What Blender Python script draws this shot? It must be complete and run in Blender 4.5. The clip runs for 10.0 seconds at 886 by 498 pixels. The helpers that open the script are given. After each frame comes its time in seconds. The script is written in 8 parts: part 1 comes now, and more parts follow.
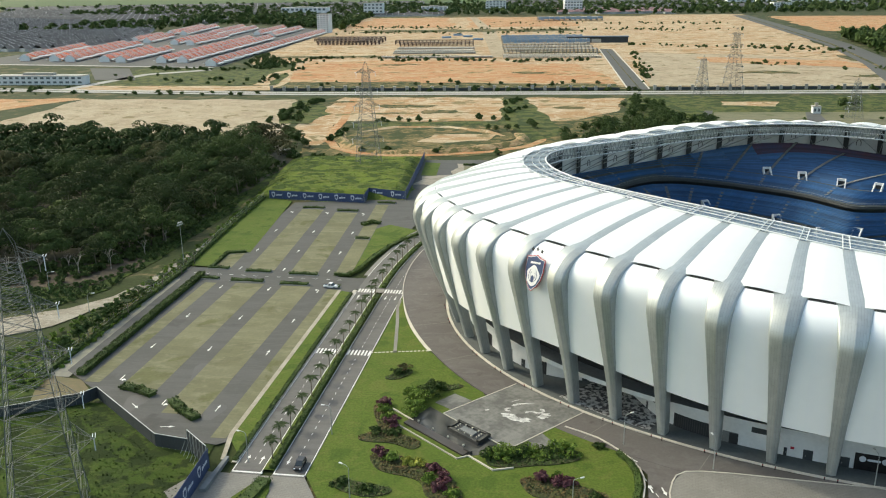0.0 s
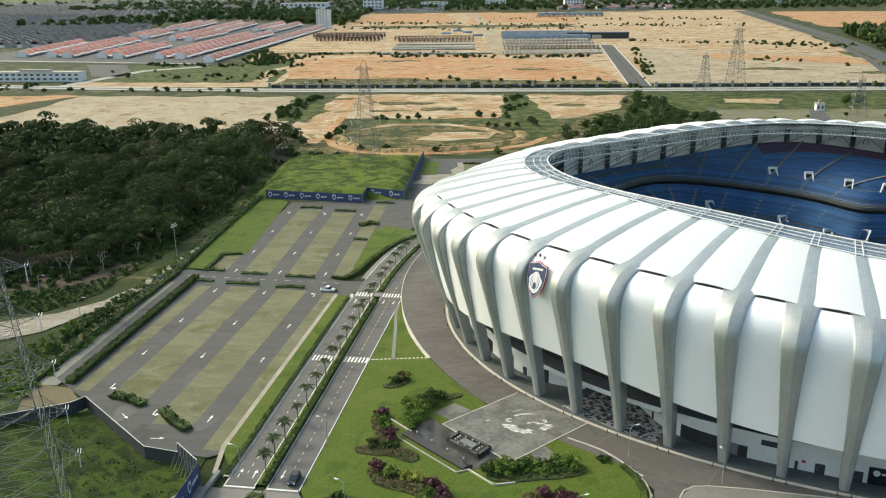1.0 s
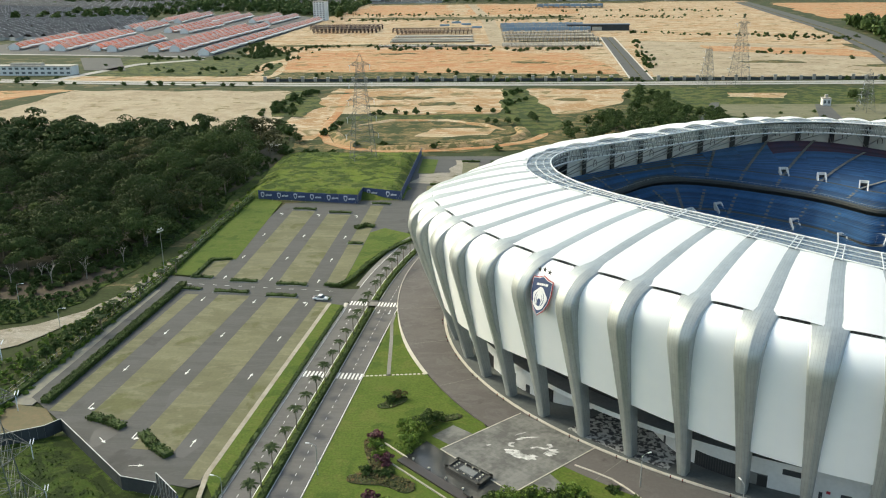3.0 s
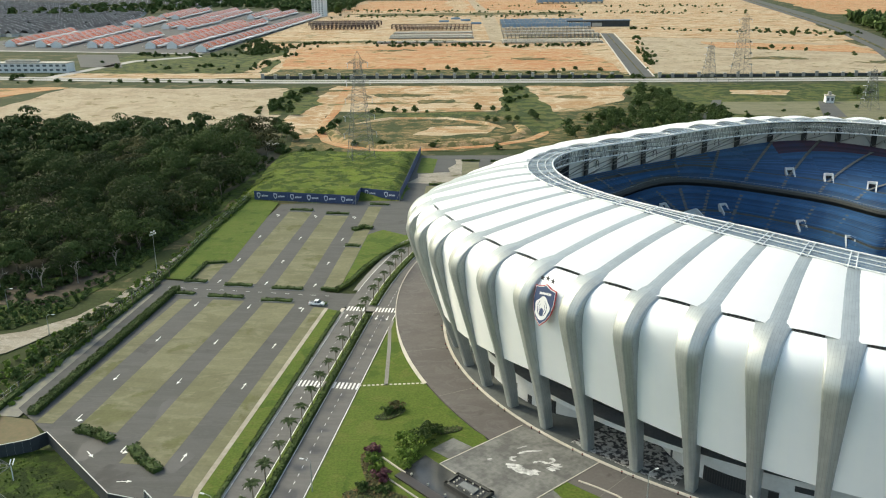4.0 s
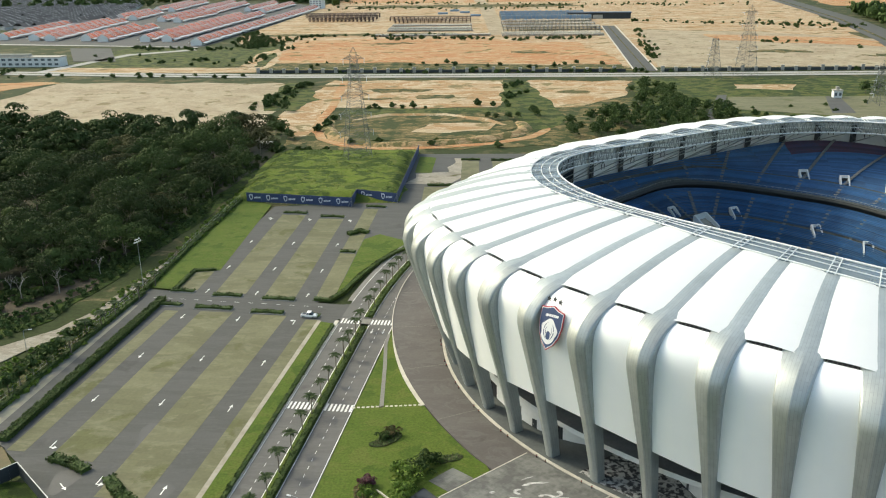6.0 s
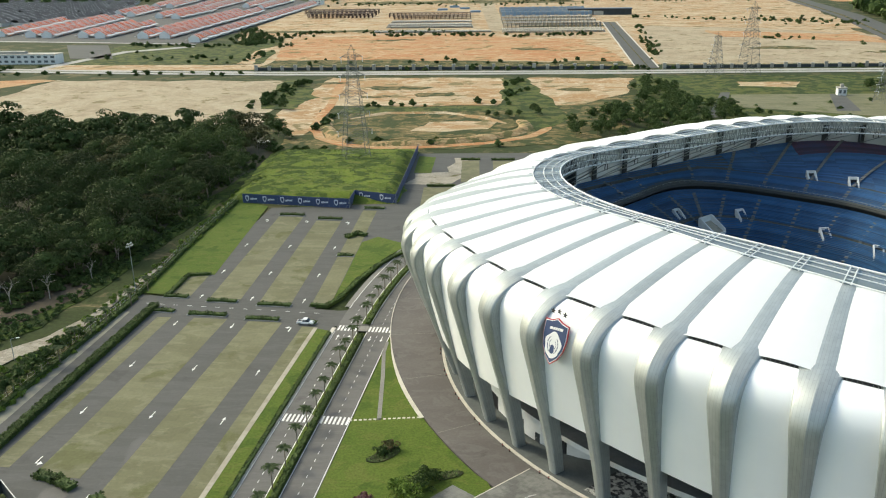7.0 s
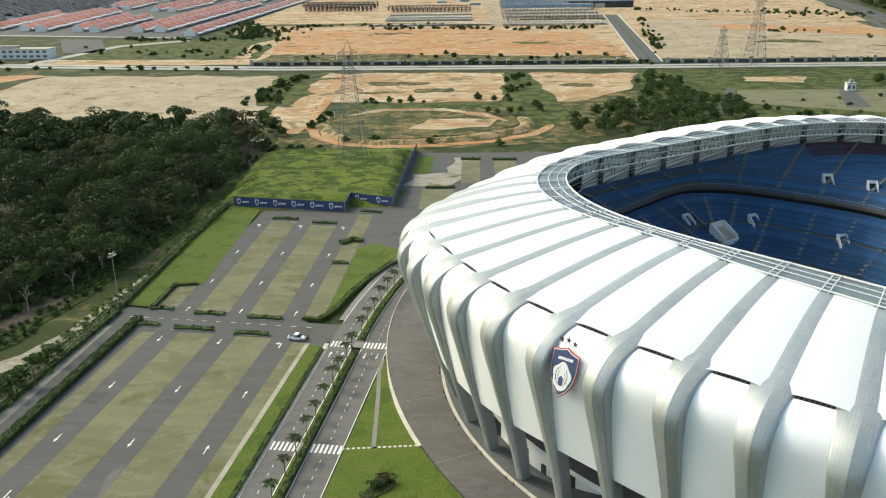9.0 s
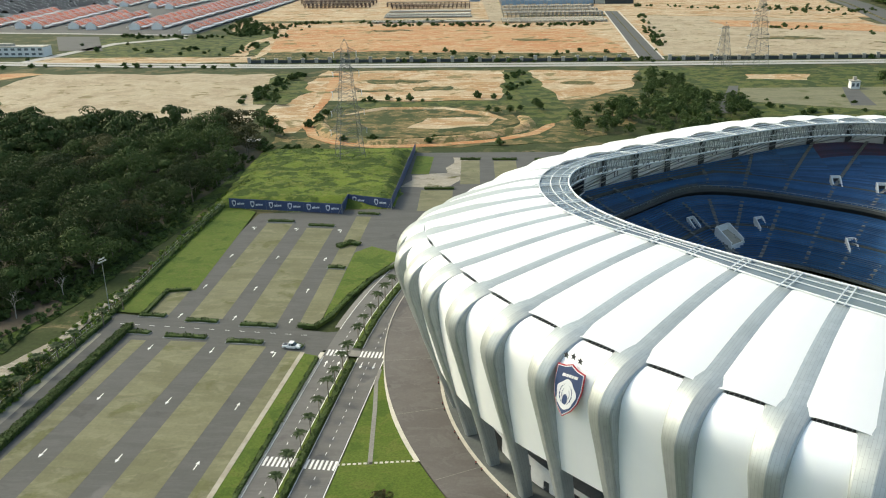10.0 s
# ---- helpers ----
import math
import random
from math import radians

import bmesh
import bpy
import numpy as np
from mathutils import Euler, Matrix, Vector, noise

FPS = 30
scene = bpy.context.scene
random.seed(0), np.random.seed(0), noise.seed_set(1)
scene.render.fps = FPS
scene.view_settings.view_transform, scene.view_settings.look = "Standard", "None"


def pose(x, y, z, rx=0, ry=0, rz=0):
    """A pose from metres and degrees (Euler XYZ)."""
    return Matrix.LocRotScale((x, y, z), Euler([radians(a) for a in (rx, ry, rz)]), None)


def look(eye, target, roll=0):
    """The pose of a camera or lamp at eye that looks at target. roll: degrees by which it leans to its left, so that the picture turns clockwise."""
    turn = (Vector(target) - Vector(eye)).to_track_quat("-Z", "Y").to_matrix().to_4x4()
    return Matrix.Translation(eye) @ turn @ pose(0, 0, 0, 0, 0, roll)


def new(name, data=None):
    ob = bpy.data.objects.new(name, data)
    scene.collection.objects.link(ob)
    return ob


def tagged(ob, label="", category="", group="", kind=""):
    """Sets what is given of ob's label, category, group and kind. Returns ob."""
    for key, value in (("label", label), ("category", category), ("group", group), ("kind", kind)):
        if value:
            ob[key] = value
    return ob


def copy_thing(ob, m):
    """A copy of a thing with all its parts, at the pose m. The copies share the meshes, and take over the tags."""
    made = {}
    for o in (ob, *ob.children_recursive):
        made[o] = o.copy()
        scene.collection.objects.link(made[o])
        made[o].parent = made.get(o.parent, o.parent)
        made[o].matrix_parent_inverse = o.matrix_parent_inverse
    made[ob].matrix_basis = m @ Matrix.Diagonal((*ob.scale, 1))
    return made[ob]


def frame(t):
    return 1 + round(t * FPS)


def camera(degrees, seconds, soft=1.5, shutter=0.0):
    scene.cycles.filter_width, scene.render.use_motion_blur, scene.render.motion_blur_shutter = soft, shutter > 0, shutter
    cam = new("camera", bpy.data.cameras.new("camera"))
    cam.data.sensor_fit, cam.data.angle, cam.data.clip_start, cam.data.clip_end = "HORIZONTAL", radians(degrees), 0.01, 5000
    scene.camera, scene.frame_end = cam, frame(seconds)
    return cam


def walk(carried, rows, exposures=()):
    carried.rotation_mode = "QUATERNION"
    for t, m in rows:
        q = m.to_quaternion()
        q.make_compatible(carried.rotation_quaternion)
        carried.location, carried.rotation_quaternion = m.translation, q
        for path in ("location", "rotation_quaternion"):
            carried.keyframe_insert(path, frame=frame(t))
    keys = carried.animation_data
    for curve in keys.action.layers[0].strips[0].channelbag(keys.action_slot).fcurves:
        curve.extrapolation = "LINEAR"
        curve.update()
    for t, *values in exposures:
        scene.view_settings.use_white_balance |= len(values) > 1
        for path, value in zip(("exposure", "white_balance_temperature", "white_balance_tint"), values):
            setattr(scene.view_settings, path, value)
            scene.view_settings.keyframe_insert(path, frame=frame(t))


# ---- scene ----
cam = camera(55.0, 10.0, 1.1)
PATH = [
    (0, (1.256, -2.564, 102.102), (-2.878, 92.722, 72.152), -0.59),
    (0.5, (1.188, 0.936, 102.243), (-2.941, 96.159, 72.053), -0.60),
    (1, (1.111, 4.429, 102.392), (-2.997, 99.586, 71.964), -0.60),
    (1.5, (1.028, 7.921, 102.547), (-3.050, 103.011, 71.884), -0.61),
    (2, (0.939, 11.420, 102.708), (-3.103, 106.439, 71.811), -0.61),
    (2.5, (0.845, 14.930, 102.872), (-3.156, 109.878, 71.742), -0.62),
    (4, (0.549, 25.570, 103.368), (-3.342, 120.297, 71.549), -0.67),
    (4.5, (0.449, 29.161, 103.530), (-3.414, 123.811, 71.483), -0.68),
    (5, (0.350, 32.774, 103.687), (-3.491, 127.348, 71.414), -0.70),
    (5.5, (0.253, 36.409, 103.839), (-3.572, 130.905, 71.340), -0.72),
    (7, (-0.013, 47.416, 104.239), (-3.823, 141.682, 71.077), -0.78),
    (7.5, (-0.090, 51.104, 104.349), (-3.902, 145.294, 70.972), -0.80),
    (8, (-0.159, 54.791, 104.445), (-3.973, 148.907, 70.856), -0.82),
    (8.5, (-0.220, 58.469, 104.525), (-4.031, 152.513, 70.728), -0.84),
    (9, (-0.270, 62.130, 104.588), (-4.074, 156.103, 70.589), -0.86),
    (9.5, (-0.309, 65.764, 104.631), (-4.094, 159.668, 70.436), -0.89),
    (10, (-0.335, 69.360, 104.654), (-4.088, 163.198, 70.269), -0.91),
]
walk(cam, [(t, look(eye, target, roll)) for t, eye, target, roll in PATH], exposures=((0, -0.31, 7060, -2), (10, -0.34, 7060, -2)))

# ---- daylight ----
SUN_AZ, SUN_EL = radians(-62), radians(39)      # azimuth from +y towards +x
world = bpy.data.worlds.new("sky")
scene.world = world
world.use_nodes = True
_n = world.node_tree.nodes
_sky = _n.new("ShaderNodeTexSky")
_sky.sky_type = "NISHITA"
_sky.sun_disc = False
_sky.sun_elevation, _sky.sun_rotation = SUN_EL, SUN_AZ
_sky.air_density, _sky.dust_density = 1.0, 3.5
world.node_tree.links.new(_sky.outputs[0], _n["Background"].inputs[0])
_n["Background"].inputs[1].default_value = 0.37
_sd = Vector((math.sin(SUN_AZ) * math.cos(SUN_EL), math.cos(SUN_AZ) * math.cos(SUN_EL), math.sin(SUN_EL)))
_sun = bpy.data.lights.new("sun", "SUN")
_sun.energy, _sun.angle, _sun.color = 2.2, radians(1.5), (1.0, 0.95, 0.86)
_so = new("sun", _sun)
_so.matrix_world = look(_sd * 900, (0, 0, 0))

# ---- materials ----
def mat(name, col, col2=None, rough=0.8, metal=0.0, scale=0.2, fine=3.0, mix=0.5, bump=0.0, island=0.0, spec=0.5, obj_rand=0.0, coords="Object"):
    """Two colours mingled by noise at two scales (per metre), with fine relief."""
    m = bpy.data.materials.new(name)
    m.use_nodes = True
    nt = m.node_tree
    b = nt.nodes["Principled BSDF"]
    b.inputs["Roughness"].default_value, b.inputs["Metallic"].default_value = rough, metal
    b.inputs["Specular IOR Level"].default_value = spec
    tc = nt.nodes.new("ShaderNodeTexCoord")
    def noi(sc, detail=4.0, dist=0.0):
        n = nt.nodes.new("ShaderNodeTexNoise")
        n.inputs["Scale"].default_value, n.inputs["Detail"].default_value = sc, detail
        n.inputs["Distortion"].default_value = dist
        nt.links.new(tc.outputs[coords], n.inputs["Vector"])
        return n
    big, small = noi(scale, 5.0, 0.4), noi(fine, 3.0)
    add = nt.nodes.new("ShaderNodeMath")
    add.operation = "MULTIPLY_ADD"
    nt.links.new(small.outputs["Fac"], add.inputs[0])
    add.inputs[1].default_value = 0.6
    nt.links.new(big.outputs["Fac"], add.inputs[2])
    ramp = nt.nodes.new("ShaderNodeMapRange")
    nt.links.new(add.outputs[0], ramp.inputs["Value"])
    lo, hi = 0.8 - 0.32 / max(mix, 0.05) * 0.5, 0.8 + 0.32 / max(mix, 0.05) * 0.5
    ramp.inputs["From Min"].default_value, ramp.inputs["From Max"].default_value = lo, hi
    mixn = nt.nodes.new("ShaderNodeMix")
    mixn.data_type = "RGBA"
    c2 = col2 or tuple(v * 0.75 for v in col)
    mixn.inputs["A"].default_value, mixn.inputs["B"].default_value = (*c2, 1), (*col, 1)
    nt.links.new(ramp.outputs[0], mixn.inputs["Factor"])
    out = mixn.outputs["Result"]
    if island or obj_rand:
        hsv = nt.nodes.new("ShaderNodeHueSaturation")
        mr = nt.nodes.new("ShaderNodeMapRange")
        if island:
            g = nt.nodes.new("ShaderNodeNewGeometry")
            nt.links.new(g.outputs["Random Per Island"], mr.inputs["Value"])
        else:
            g = nt.nodes.new("ShaderNodeObjectInfo")
            nt.links.new(g.outputs["Random"], mr.inputs["Value"])
        amt = island or obj_rand
        mr.inputs["To Min"].default_value, mr.inputs["To Max"].default_value = 1 - amt, 1 + amt
        nt.links.new(mr.outputs[0], hsv.inputs["Value"])
        nt.links.new(out, hsv.inputs["Color"])
        out = hsv.outputs[0]
    nt.links.new(out, b.inputs["Base Color"])
    if bump:
        bp = nt.nodes.new("ShaderNodeBump")
        bp.inputs["Strength"].default_value, bp.inputs["Distance"].default_value = min(1.0, bump), 0.1
        nt.links.new(small.outputs["Fac"], bp.inputs["Height"])
        nt.links.new(bp.outputs[0], b.inputs["Normal"])
    return m


def seamed(m, across, along, depth=0.15, dark=0.75, coords="UV", turn=0.0, offset=0.5, vary=0.9):
    """Adds joint lines of a grid over the UVs (metres) to a material: seams every across and along metres."""
    nt = m.node_tree
    b = nt.nodes["Principled BSDF"]
    uv = nt.nodes.new("ShaderNodeTexCoord")
    br = nt.nodes.new("ShaderNodeTexBrick")
    mp = nt.nodes.new("ShaderNodeMapping")
    mp.inputs["Rotation"].default_value = (0, 0, radians(turn))
    nt.links.new(uv.outputs[coords], mp.inputs["Vector"])
    nt.links.new(mp.outputs[0], br.inputs["Vector"])
    br.offset = offset
    br.inputs["Scale"].default_value = 1.0
    br.inputs["Brick Width"].default_value, br.inputs["Row Height"].default_value = along, across
    br.inputs["Mortar Size"].default_value = depth
    br.inputs["Mortar Smooth"].default_value = 0.6
    br.inputs["Color1"].default_value, br.inputs["Color2"].default_value = (1, 1, 1, 1), (vary, vary, vary + 0.01, 1)
    br.inputs["Mortar"].default_value = (dark, dark, dark, 1)
    src = b.inputs["Base Color"].links[0].from_socket
    mu = nt.nodes.new("ShaderNodeMix")
    mu.data_type, mu.blend_type = "RGBA", "MULTIPLY"
    mu.inputs["Factor"].default_value = 1.0
    nt.links.new(src, mu.inputs["A"])
    nt.links.new(br.outputs["Color"], mu.inputs["B"])
    nt.links.new(mu.outputs["Result"], b.inputs["Base Color"])
    return m


def earth(name, a, b, c, green, cover=0.3, size=1.0, stretch=2.5, turn=0.0, rough=0.95, ruts=0.35, bump=0.5, grain=(0.72, 1.22)):
    """Open ground: two soils in drifts, a third in streaks and ruts, and a broken cover of plants or moss."""
    m = bpy.data.materials.new(name)
    m.use_nodes = True
    nt = m.node_tree
    bs = nt.nodes["Principled BSDF"]
    bs.inputs["Roughness"].default_value, bs.inputs["Specular IOR Level"].default_value = rough, 0.2
    tc, mp = nt.nodes.new("ShaderNodeTexCoord"), nt.nodes.new("ShaderNodeMapping")
    nt.links.new(tc.outputs["Object"], mp.inputs["Vector"])
    mp.inputs["Rotation"].default_value = (0, 0, radians(turn))
    mp.inputs["Scale"].default_value = (1 / size, stretch / size, 1 / size)
    def noi(sc, detail, vec, dist=0.0):
        n = nt.nodes.new("ShaderNodeTexNoise")
        n.inputs["Scale"].default_value, n.inputs["Detail"].default_value, n.inputs["Distortion"].default_value = sc, detail, dist
        n.inputs["Roughness"].default_value = 0.62
        nt.links.new(vec, n.inputs["Vector"])
        return n.outputs["Fac"]
    def span(sock, lo, hi):
        r = nt.nodes.new("ShaderNodeMapRange")
        r.interpolation_type = "SMOOTHSTEP"
        r.inputs["From Min"].default_value, r.inputs["From Max"].default_value = lo, hi
        nt.links.new(sock, r.inputs["Value"])
        return r.outputs[0]
    def blend(f, x, y):
        mx = nt.nodes.new("ShaderNodeMix")
        mx.data_type = "RGBA"
        nt.links.new(f, mx.inputs["Factor"])
        for sock, val in ((mx.inputs["A"], x), (mx.inputs["B"], y)):
            if isinstance(val, tuple):
                sock.default_value = (*val, 1)
            else:
                nt.links.new(val, sock)
        return mx.outputs["Result"]
    obj, flow = tc.outputs["Object"], mp.outputs["Vector"]
    col = blend(span(noi(0.022 / 1, 8, flow, 0.8), 0.43, 0.57), a, b)
    streak = nt.nodes.new("ShaderNodeMath")
    streak.operation = "MULTIPLY"
    nt.links.new(span(noi(0.075, 9, flow, 1.6), 0.51, 0.60), streak.inputs[0])
    streak.inputs[1].default_value = ruts * 2
    col = blend(streak.outputs[0], col, c)
    edge = 0.72 - cover * 0.5
    col = blend(span(noi(0.05 / size, 10, obj, 0.3), edge, edge + 0.07), col, green)
    fine = noi(0.9 / size, 6, obj)
    hsv = nt.nodes.new("ShaderNodeHueSaturation")
    mr = nt.nodes.new("ShaderNodeMapRange")
    nt.links.new(fine, mr.inputs["Value"])
    mr.inputs["From Min"].default_value, mr.inputs["From Max"].default_value = 0.3, 0.7
    mr.inputs["To Min"].default_value, mr.inputs["To Max"].default_value = grain
    nt.links.new(mr.outputs[0], hsv.inputs["Value"])
    nt.links.new(col, hsv.inputs["Color"])
    nt.links.new(hsv.outputs[0], bs.inputs["Base Color"])
    bp = nt.nodes.new("ShaderNodeBump")
    bp.inputs["Strength"].default_value, bp.inputs["Distance"].default_value = bump, 0.15
    nt.links.new(fine, bp.inputs["Height"])
    nt.links.new(bp.outputs[0], bs.inputs["Normal"])
    return m


GREEN1, GREEN2 = (0.055, 0.075, 0.02), (0.10, 0.105, 0.035)
M_GROUND = earth("mixed_scrub_ground", (0.055, 0.064, 0.022), (0.085, 0.08, 0.034), (0.17, 0.13, 0.07), (0.034, 0.046, 0.013), 0.6, 1.2)
M_DIRT = earth("pale_sandy_earth", (0.40, 0.305, 0.19), (0.33, 0.205, 0.10), (0.54, 0.45, 0.32), (0.18, 0.145, 0.065), 0.32, 1.2, 1.9)
M_ORANGE = earth("orange_laterite_earth", (0.37, 0.175, 0.075), (0.385, 0.235, 0.12), (0.48, 0.35, 0.21), (0.16, 0.13, 0.05), 0.3, 1.2, 2.0)
M_BANK = earth("weedy_sandy_bank", (0.36, 0.24, 0.12), (0.28, 0.19, 0.095), (0.44, 0.33, 0.19), (0.11, 0.105, 0.04), 0.5, 0.5, 2.0)
M_PALE = earth("pale_grey_graded_earth", (0.355, 0.295, 0.2), (0.295, 0.235, 0.155), (0.425, 0.365, 0.265), (0.19, 0.155, 0.08), 0.3, 0.8, 1.1, ruts=0.25)
M_GRASS = earth("wild_green_grass", (0.068, 0.09, 0.018), (0.092, 0.1, 0.028), (0.13, 0.105, 0.042), (0.03, 0.047, 0.011), 0.5, 0.5, 1.4, ruts=0.2, bump=0.9)
M_SCRUB = earth("dry_olive_scrub", (0.08, 0.08, 0.026), (0.13, 0.105, 0.042), (0.30, 0.20, 0.10), (0.04, 0.052, 0.015), 0.5, 0.6, bump=0.9)
M_LAWN = earth("mown_lawn", (0.074, 0.111, 0.017), (0.084, 0.118, 0.02), (0.125, 0.128, 0.034), (0.057, 0.093, 0.014), 0.35, 0.5, 1.6, 20, ruts=0.18, bump=0.4)
M_BAY = earth("grass_paver_parking", (0.173, 0.167, 0.1), (0.15, 0.146, 0.084), (0.205, 0.196, 0.125), (0.124, 0.126, 0.06), 0.3, 0.8, 2.2, -6, 0.95, 0.3, 0.2, (0.9, 1.08))
M_ASPHALT = earth("worn_grey_asphalt", (0.094, 0.093, 0.088), (0.084, 0.084, 0.078), (0.106, 0.104, 0.098), (0.074, 0.072, 0.068), 0.25, 0.7, 6.0, 84, 0.85, 0.25, 0.1, (0.94, 1.05))
M_BOULEVARD = earth("sun_bleached_asphalt", (0.138, 0.132, 0.125), (0.122, 0.117, 0.11), (0.152, 0.147, 0.139), (0.105, 0.1, 0.095), 0.25, 0.7, 6.0, 84, 0.85, 0.25, 0.1, (0.94, 1.05))
M_APRON = earth("brown_grey_paving", (0.118, 0.108, 0.101), (0.102, 0.093, 0.087), (0.14, 0.131, 0.124), (0.075, 0.068, 0.063), 0.25, 0.6, 1.5, 30, 0.8, 0.25, 0.1, (0.92, 1.07))
M_PAVER = mat("small_grey_pavers", (0.23, 0.22, 0.195), (0.18, 0.17, 0.15), 0.9, scale=0.1, fine=2.5, mix=0.8, bump=0.4)
M_PLAZA = mat("granite_plaza", (0.185, 0.185, 0.17), (0.10, 0.10, 0.093), 0.75, scale=0.16, fine=0.8, mix=1.2, bump=0.1)
M_CONC = mat("weathered_concrete", (0.42, 0.40, 0.35), (0.30, 0.28, 0.24), 0.85, scale=0.2, fine=1.5, mix=0.8, bump=0.2)
M_KERB = mat("pale_kerb_stone", (0.55, 0.52, 0.45), (0.42, 0.39, 0.33), 0.85, scale=0.3, fine=2, mix=0.7)
M_WHITE = mat("white_road_paint", (0.78, 0.78, 0.75), (0.6, 0.6, 0.57), 0.7, scale=0.6, fine=4, mix=0.8)
M_FARROAD = mat("pale_concrete_road", (0.36, 0.34, 0.31), (0.28, 0.27, 0.25), 0.85, scale=0.03, fine=0.4, mix=0.7)
M_PANEL = mat("white_roof_membrane", (0.93, 0.935, 0.92), (0.89, 0.90, 0.885), 0.38, scale=0.05, fine=0.3, mix=0.6)
M_WALLPANEL = mat("white_wall_cladding", (0.93, 0.935, 0.92), (0.89, 0.90, 0.885), 0.42, scale=0.05, fine=0.3, mix=0.6)
M_RIB = mat("brushed_silver_cladding", (0.46, 0.49, 0.48), (0.38, 0.41, 0.40), 0.42, 0.48, scale=0.08, fine=0.7, mix=0.8, obj_rand=0.06)
M_STEEL = mat("galvanised_steel", (0.42, 0.46, 0.46), (0.36, 0.37, 0.37), 0.5, 0.6, scale=0.5, fine=3, mix=0.6)
M_PYLON = mat("weathered_pylon_steel", (0.15, 0.16, 0.155), (0.11, 0.12, 0.117), 0.6, 0.3, scale=0.5, fine=3, mix=0.6)
M_TUBE = mat("white_painted_steel", (0.72, 0.74, 0.74), (0.6, 0.62, 0.62), 0.45, scale=0.5, fine=3, mix=0.6)
# near-black for dark trim, and for the shade painted into open voids
M_DARK = mat("near_black_void_and_trim", (0.022, 0.024, 0.026), (0.03, 0.031, 0.033), 0.6, scale=0.2, fine=1.5)
M_PIER = mat("dark_grey_pier", (0.06, 0.062, 0.062), (0.04, 0.042, 0.042), 0.7, scale=0.3, fine=2)
M_TUFT = earth("rank_yellow_green_grass", (0.135, 0.178, 0.027), (0.085, 0.122, 0.018), (0.18, 0.18, 0.05), (0.05, 0.08, 0.014), 0.48, 0.4, 1.4, 20, ruts=0.3, bump=0.8)
M_RANK = earth("rank_deep_green_grass", (0.044, 0.074, 0.009), (0.03, 0.052, 0.007), (0.07, 0.088, 0.018), (0.018, 0.032, 0.005), 0.48, 0.3, 1.4, 20, ruts=0.3, bump=0.8)
M_CANOPY = mat("rainforest_canopy_leaves", (0.056, 0.08, 0.021), (0.04, 0.061, 0.016), 0.75, scale=0.12, fine=0.8, mix=0.8, obj_rand=0.42, spec=0.2)
M_OLIVE = mat("olive_canopy_leaves", (0.085, 0.08, 0.03), (0.055, 0.06, 0.02), 0.75, scale=0.12, fine=0.8, mix=0.8, obj_rand=0.3, spec=0.2)
M_FRESH = mat("yellow_green_canopy_leaves", (0.075, 0.098, 0.02), (0.05, 0.074, 0.016), 0.75, scale=0.12, fine=0.8, mix=0.8, obj_rand=0.3, spec=0.2)
M_TRACK = earth("pale_grey_sand_track", (0.31, 0.28, 0.225), (0.255, 0.225, 0.175), (0.36, 0.33, 0.275), (0.12, 0.115, 0.05), 0.3, 0.4, 2.0)
M_PATH = mat("worn_tan_concrete", (0.36, 0.33, 0.265), (0.25, 0.22, 0.165), 0.85, scale=0.15, fine=1.0, mix=0.9)
M_TERRACE = mat("dark_grey_terrace_concrete", (0.105, 0.115, 0.112), (0.075, 0.083, 0.082), 0.85, scale=0.2, fine=1.5, mix=0.8)
M_BEDSOIL = mat("brown_bed_mulch", (0.042, 0.058, 0.018), (0.062, 0.055, 0.022), 0.95, scale=0.4, fine=2.5, mix=0.9, bump=0.5)
M_WALLW = mat("white_rendered_wall", (0.74, 0.75, 0.74), (0.62, 0.63, 0.62), 0.8, scale=0.1, fine=1.2, mix=0.7)
# island tone per row stands in for lit seat pans and shaded backs
M_SEAT = mat("blue_plastic_seats", (0.027, 0.105, 0.25), (0.019, 0.075, 0.185), 0.5, scale=0.15, fine=2.0, mix=0.8, island=0.28)
# red seats, their colour lowered for the shade under the roof
M_SEATR = mat("shade_darkened_red_seats", (0.075, 0.02, 0.042), (0.035, 0.03, 0.085), 0.5, scale=0.15, fine=2.0, mix=0.8, island=0.28)
M_TIER = mat("grey_concrete_tier", (0.20, 0.21, 0.21), (0.14, 0.15, 0.15), 0.85, scale=0.2, fine=1.5, mix=0.8)
M_LEAF = mat("dark_rainforest_leaves", (0.075, 0.115, 0.03), (0.05, 0.082, 0.02), 0.7, scale=0.15, fine=1.2, mix=0.9, island=0.2, spec=0.25)
M_LEAF2 = mat("fresh_green_leaves", (0.16, 0.23, 0.034), (0.105, 0.165, 0.025), 0.7, scale=0.2, fine=1.5, mix=0.9, island=0.35, spec=0.3)
M_HEDGE = mat("clipped_hedge_leaves", (0.058, 0.092, 0.018), (0.038, 0.064, 0.013), 0.75, scale=0.4, fine=2.5, mix=0.9, island=0.3, spec=0.3)
M_PURPLE = mat("maroon_leaves", (0.14, 0.035, 0.055), (0.08, 0.03, 0.035), 0.7, scale=0.4, fine=2.5, mix=0.9, island=0.3)
M_YELLOW = mat("yellow_green_leaves", (0.33, 0.33, 0.04), (0.2, 0.23, 0.03), 0.7, scale=0.4, fine=2.5, mix=0.9, island=0.3)
M_RUSTY = mat("rusty_ground_cover", (0.06, 0.085, 0.018), (0.105, 0.06, 0.022), 0.9, scale=0.5, fine=2.5, mix=0.9, island=0.3)
M_BARK = mat("grey_bark", (0.20, 0.17, 0.13), (0.12, 0.10, 0.08), 0.9, scale=1.0, fine=5, mix=0.8)
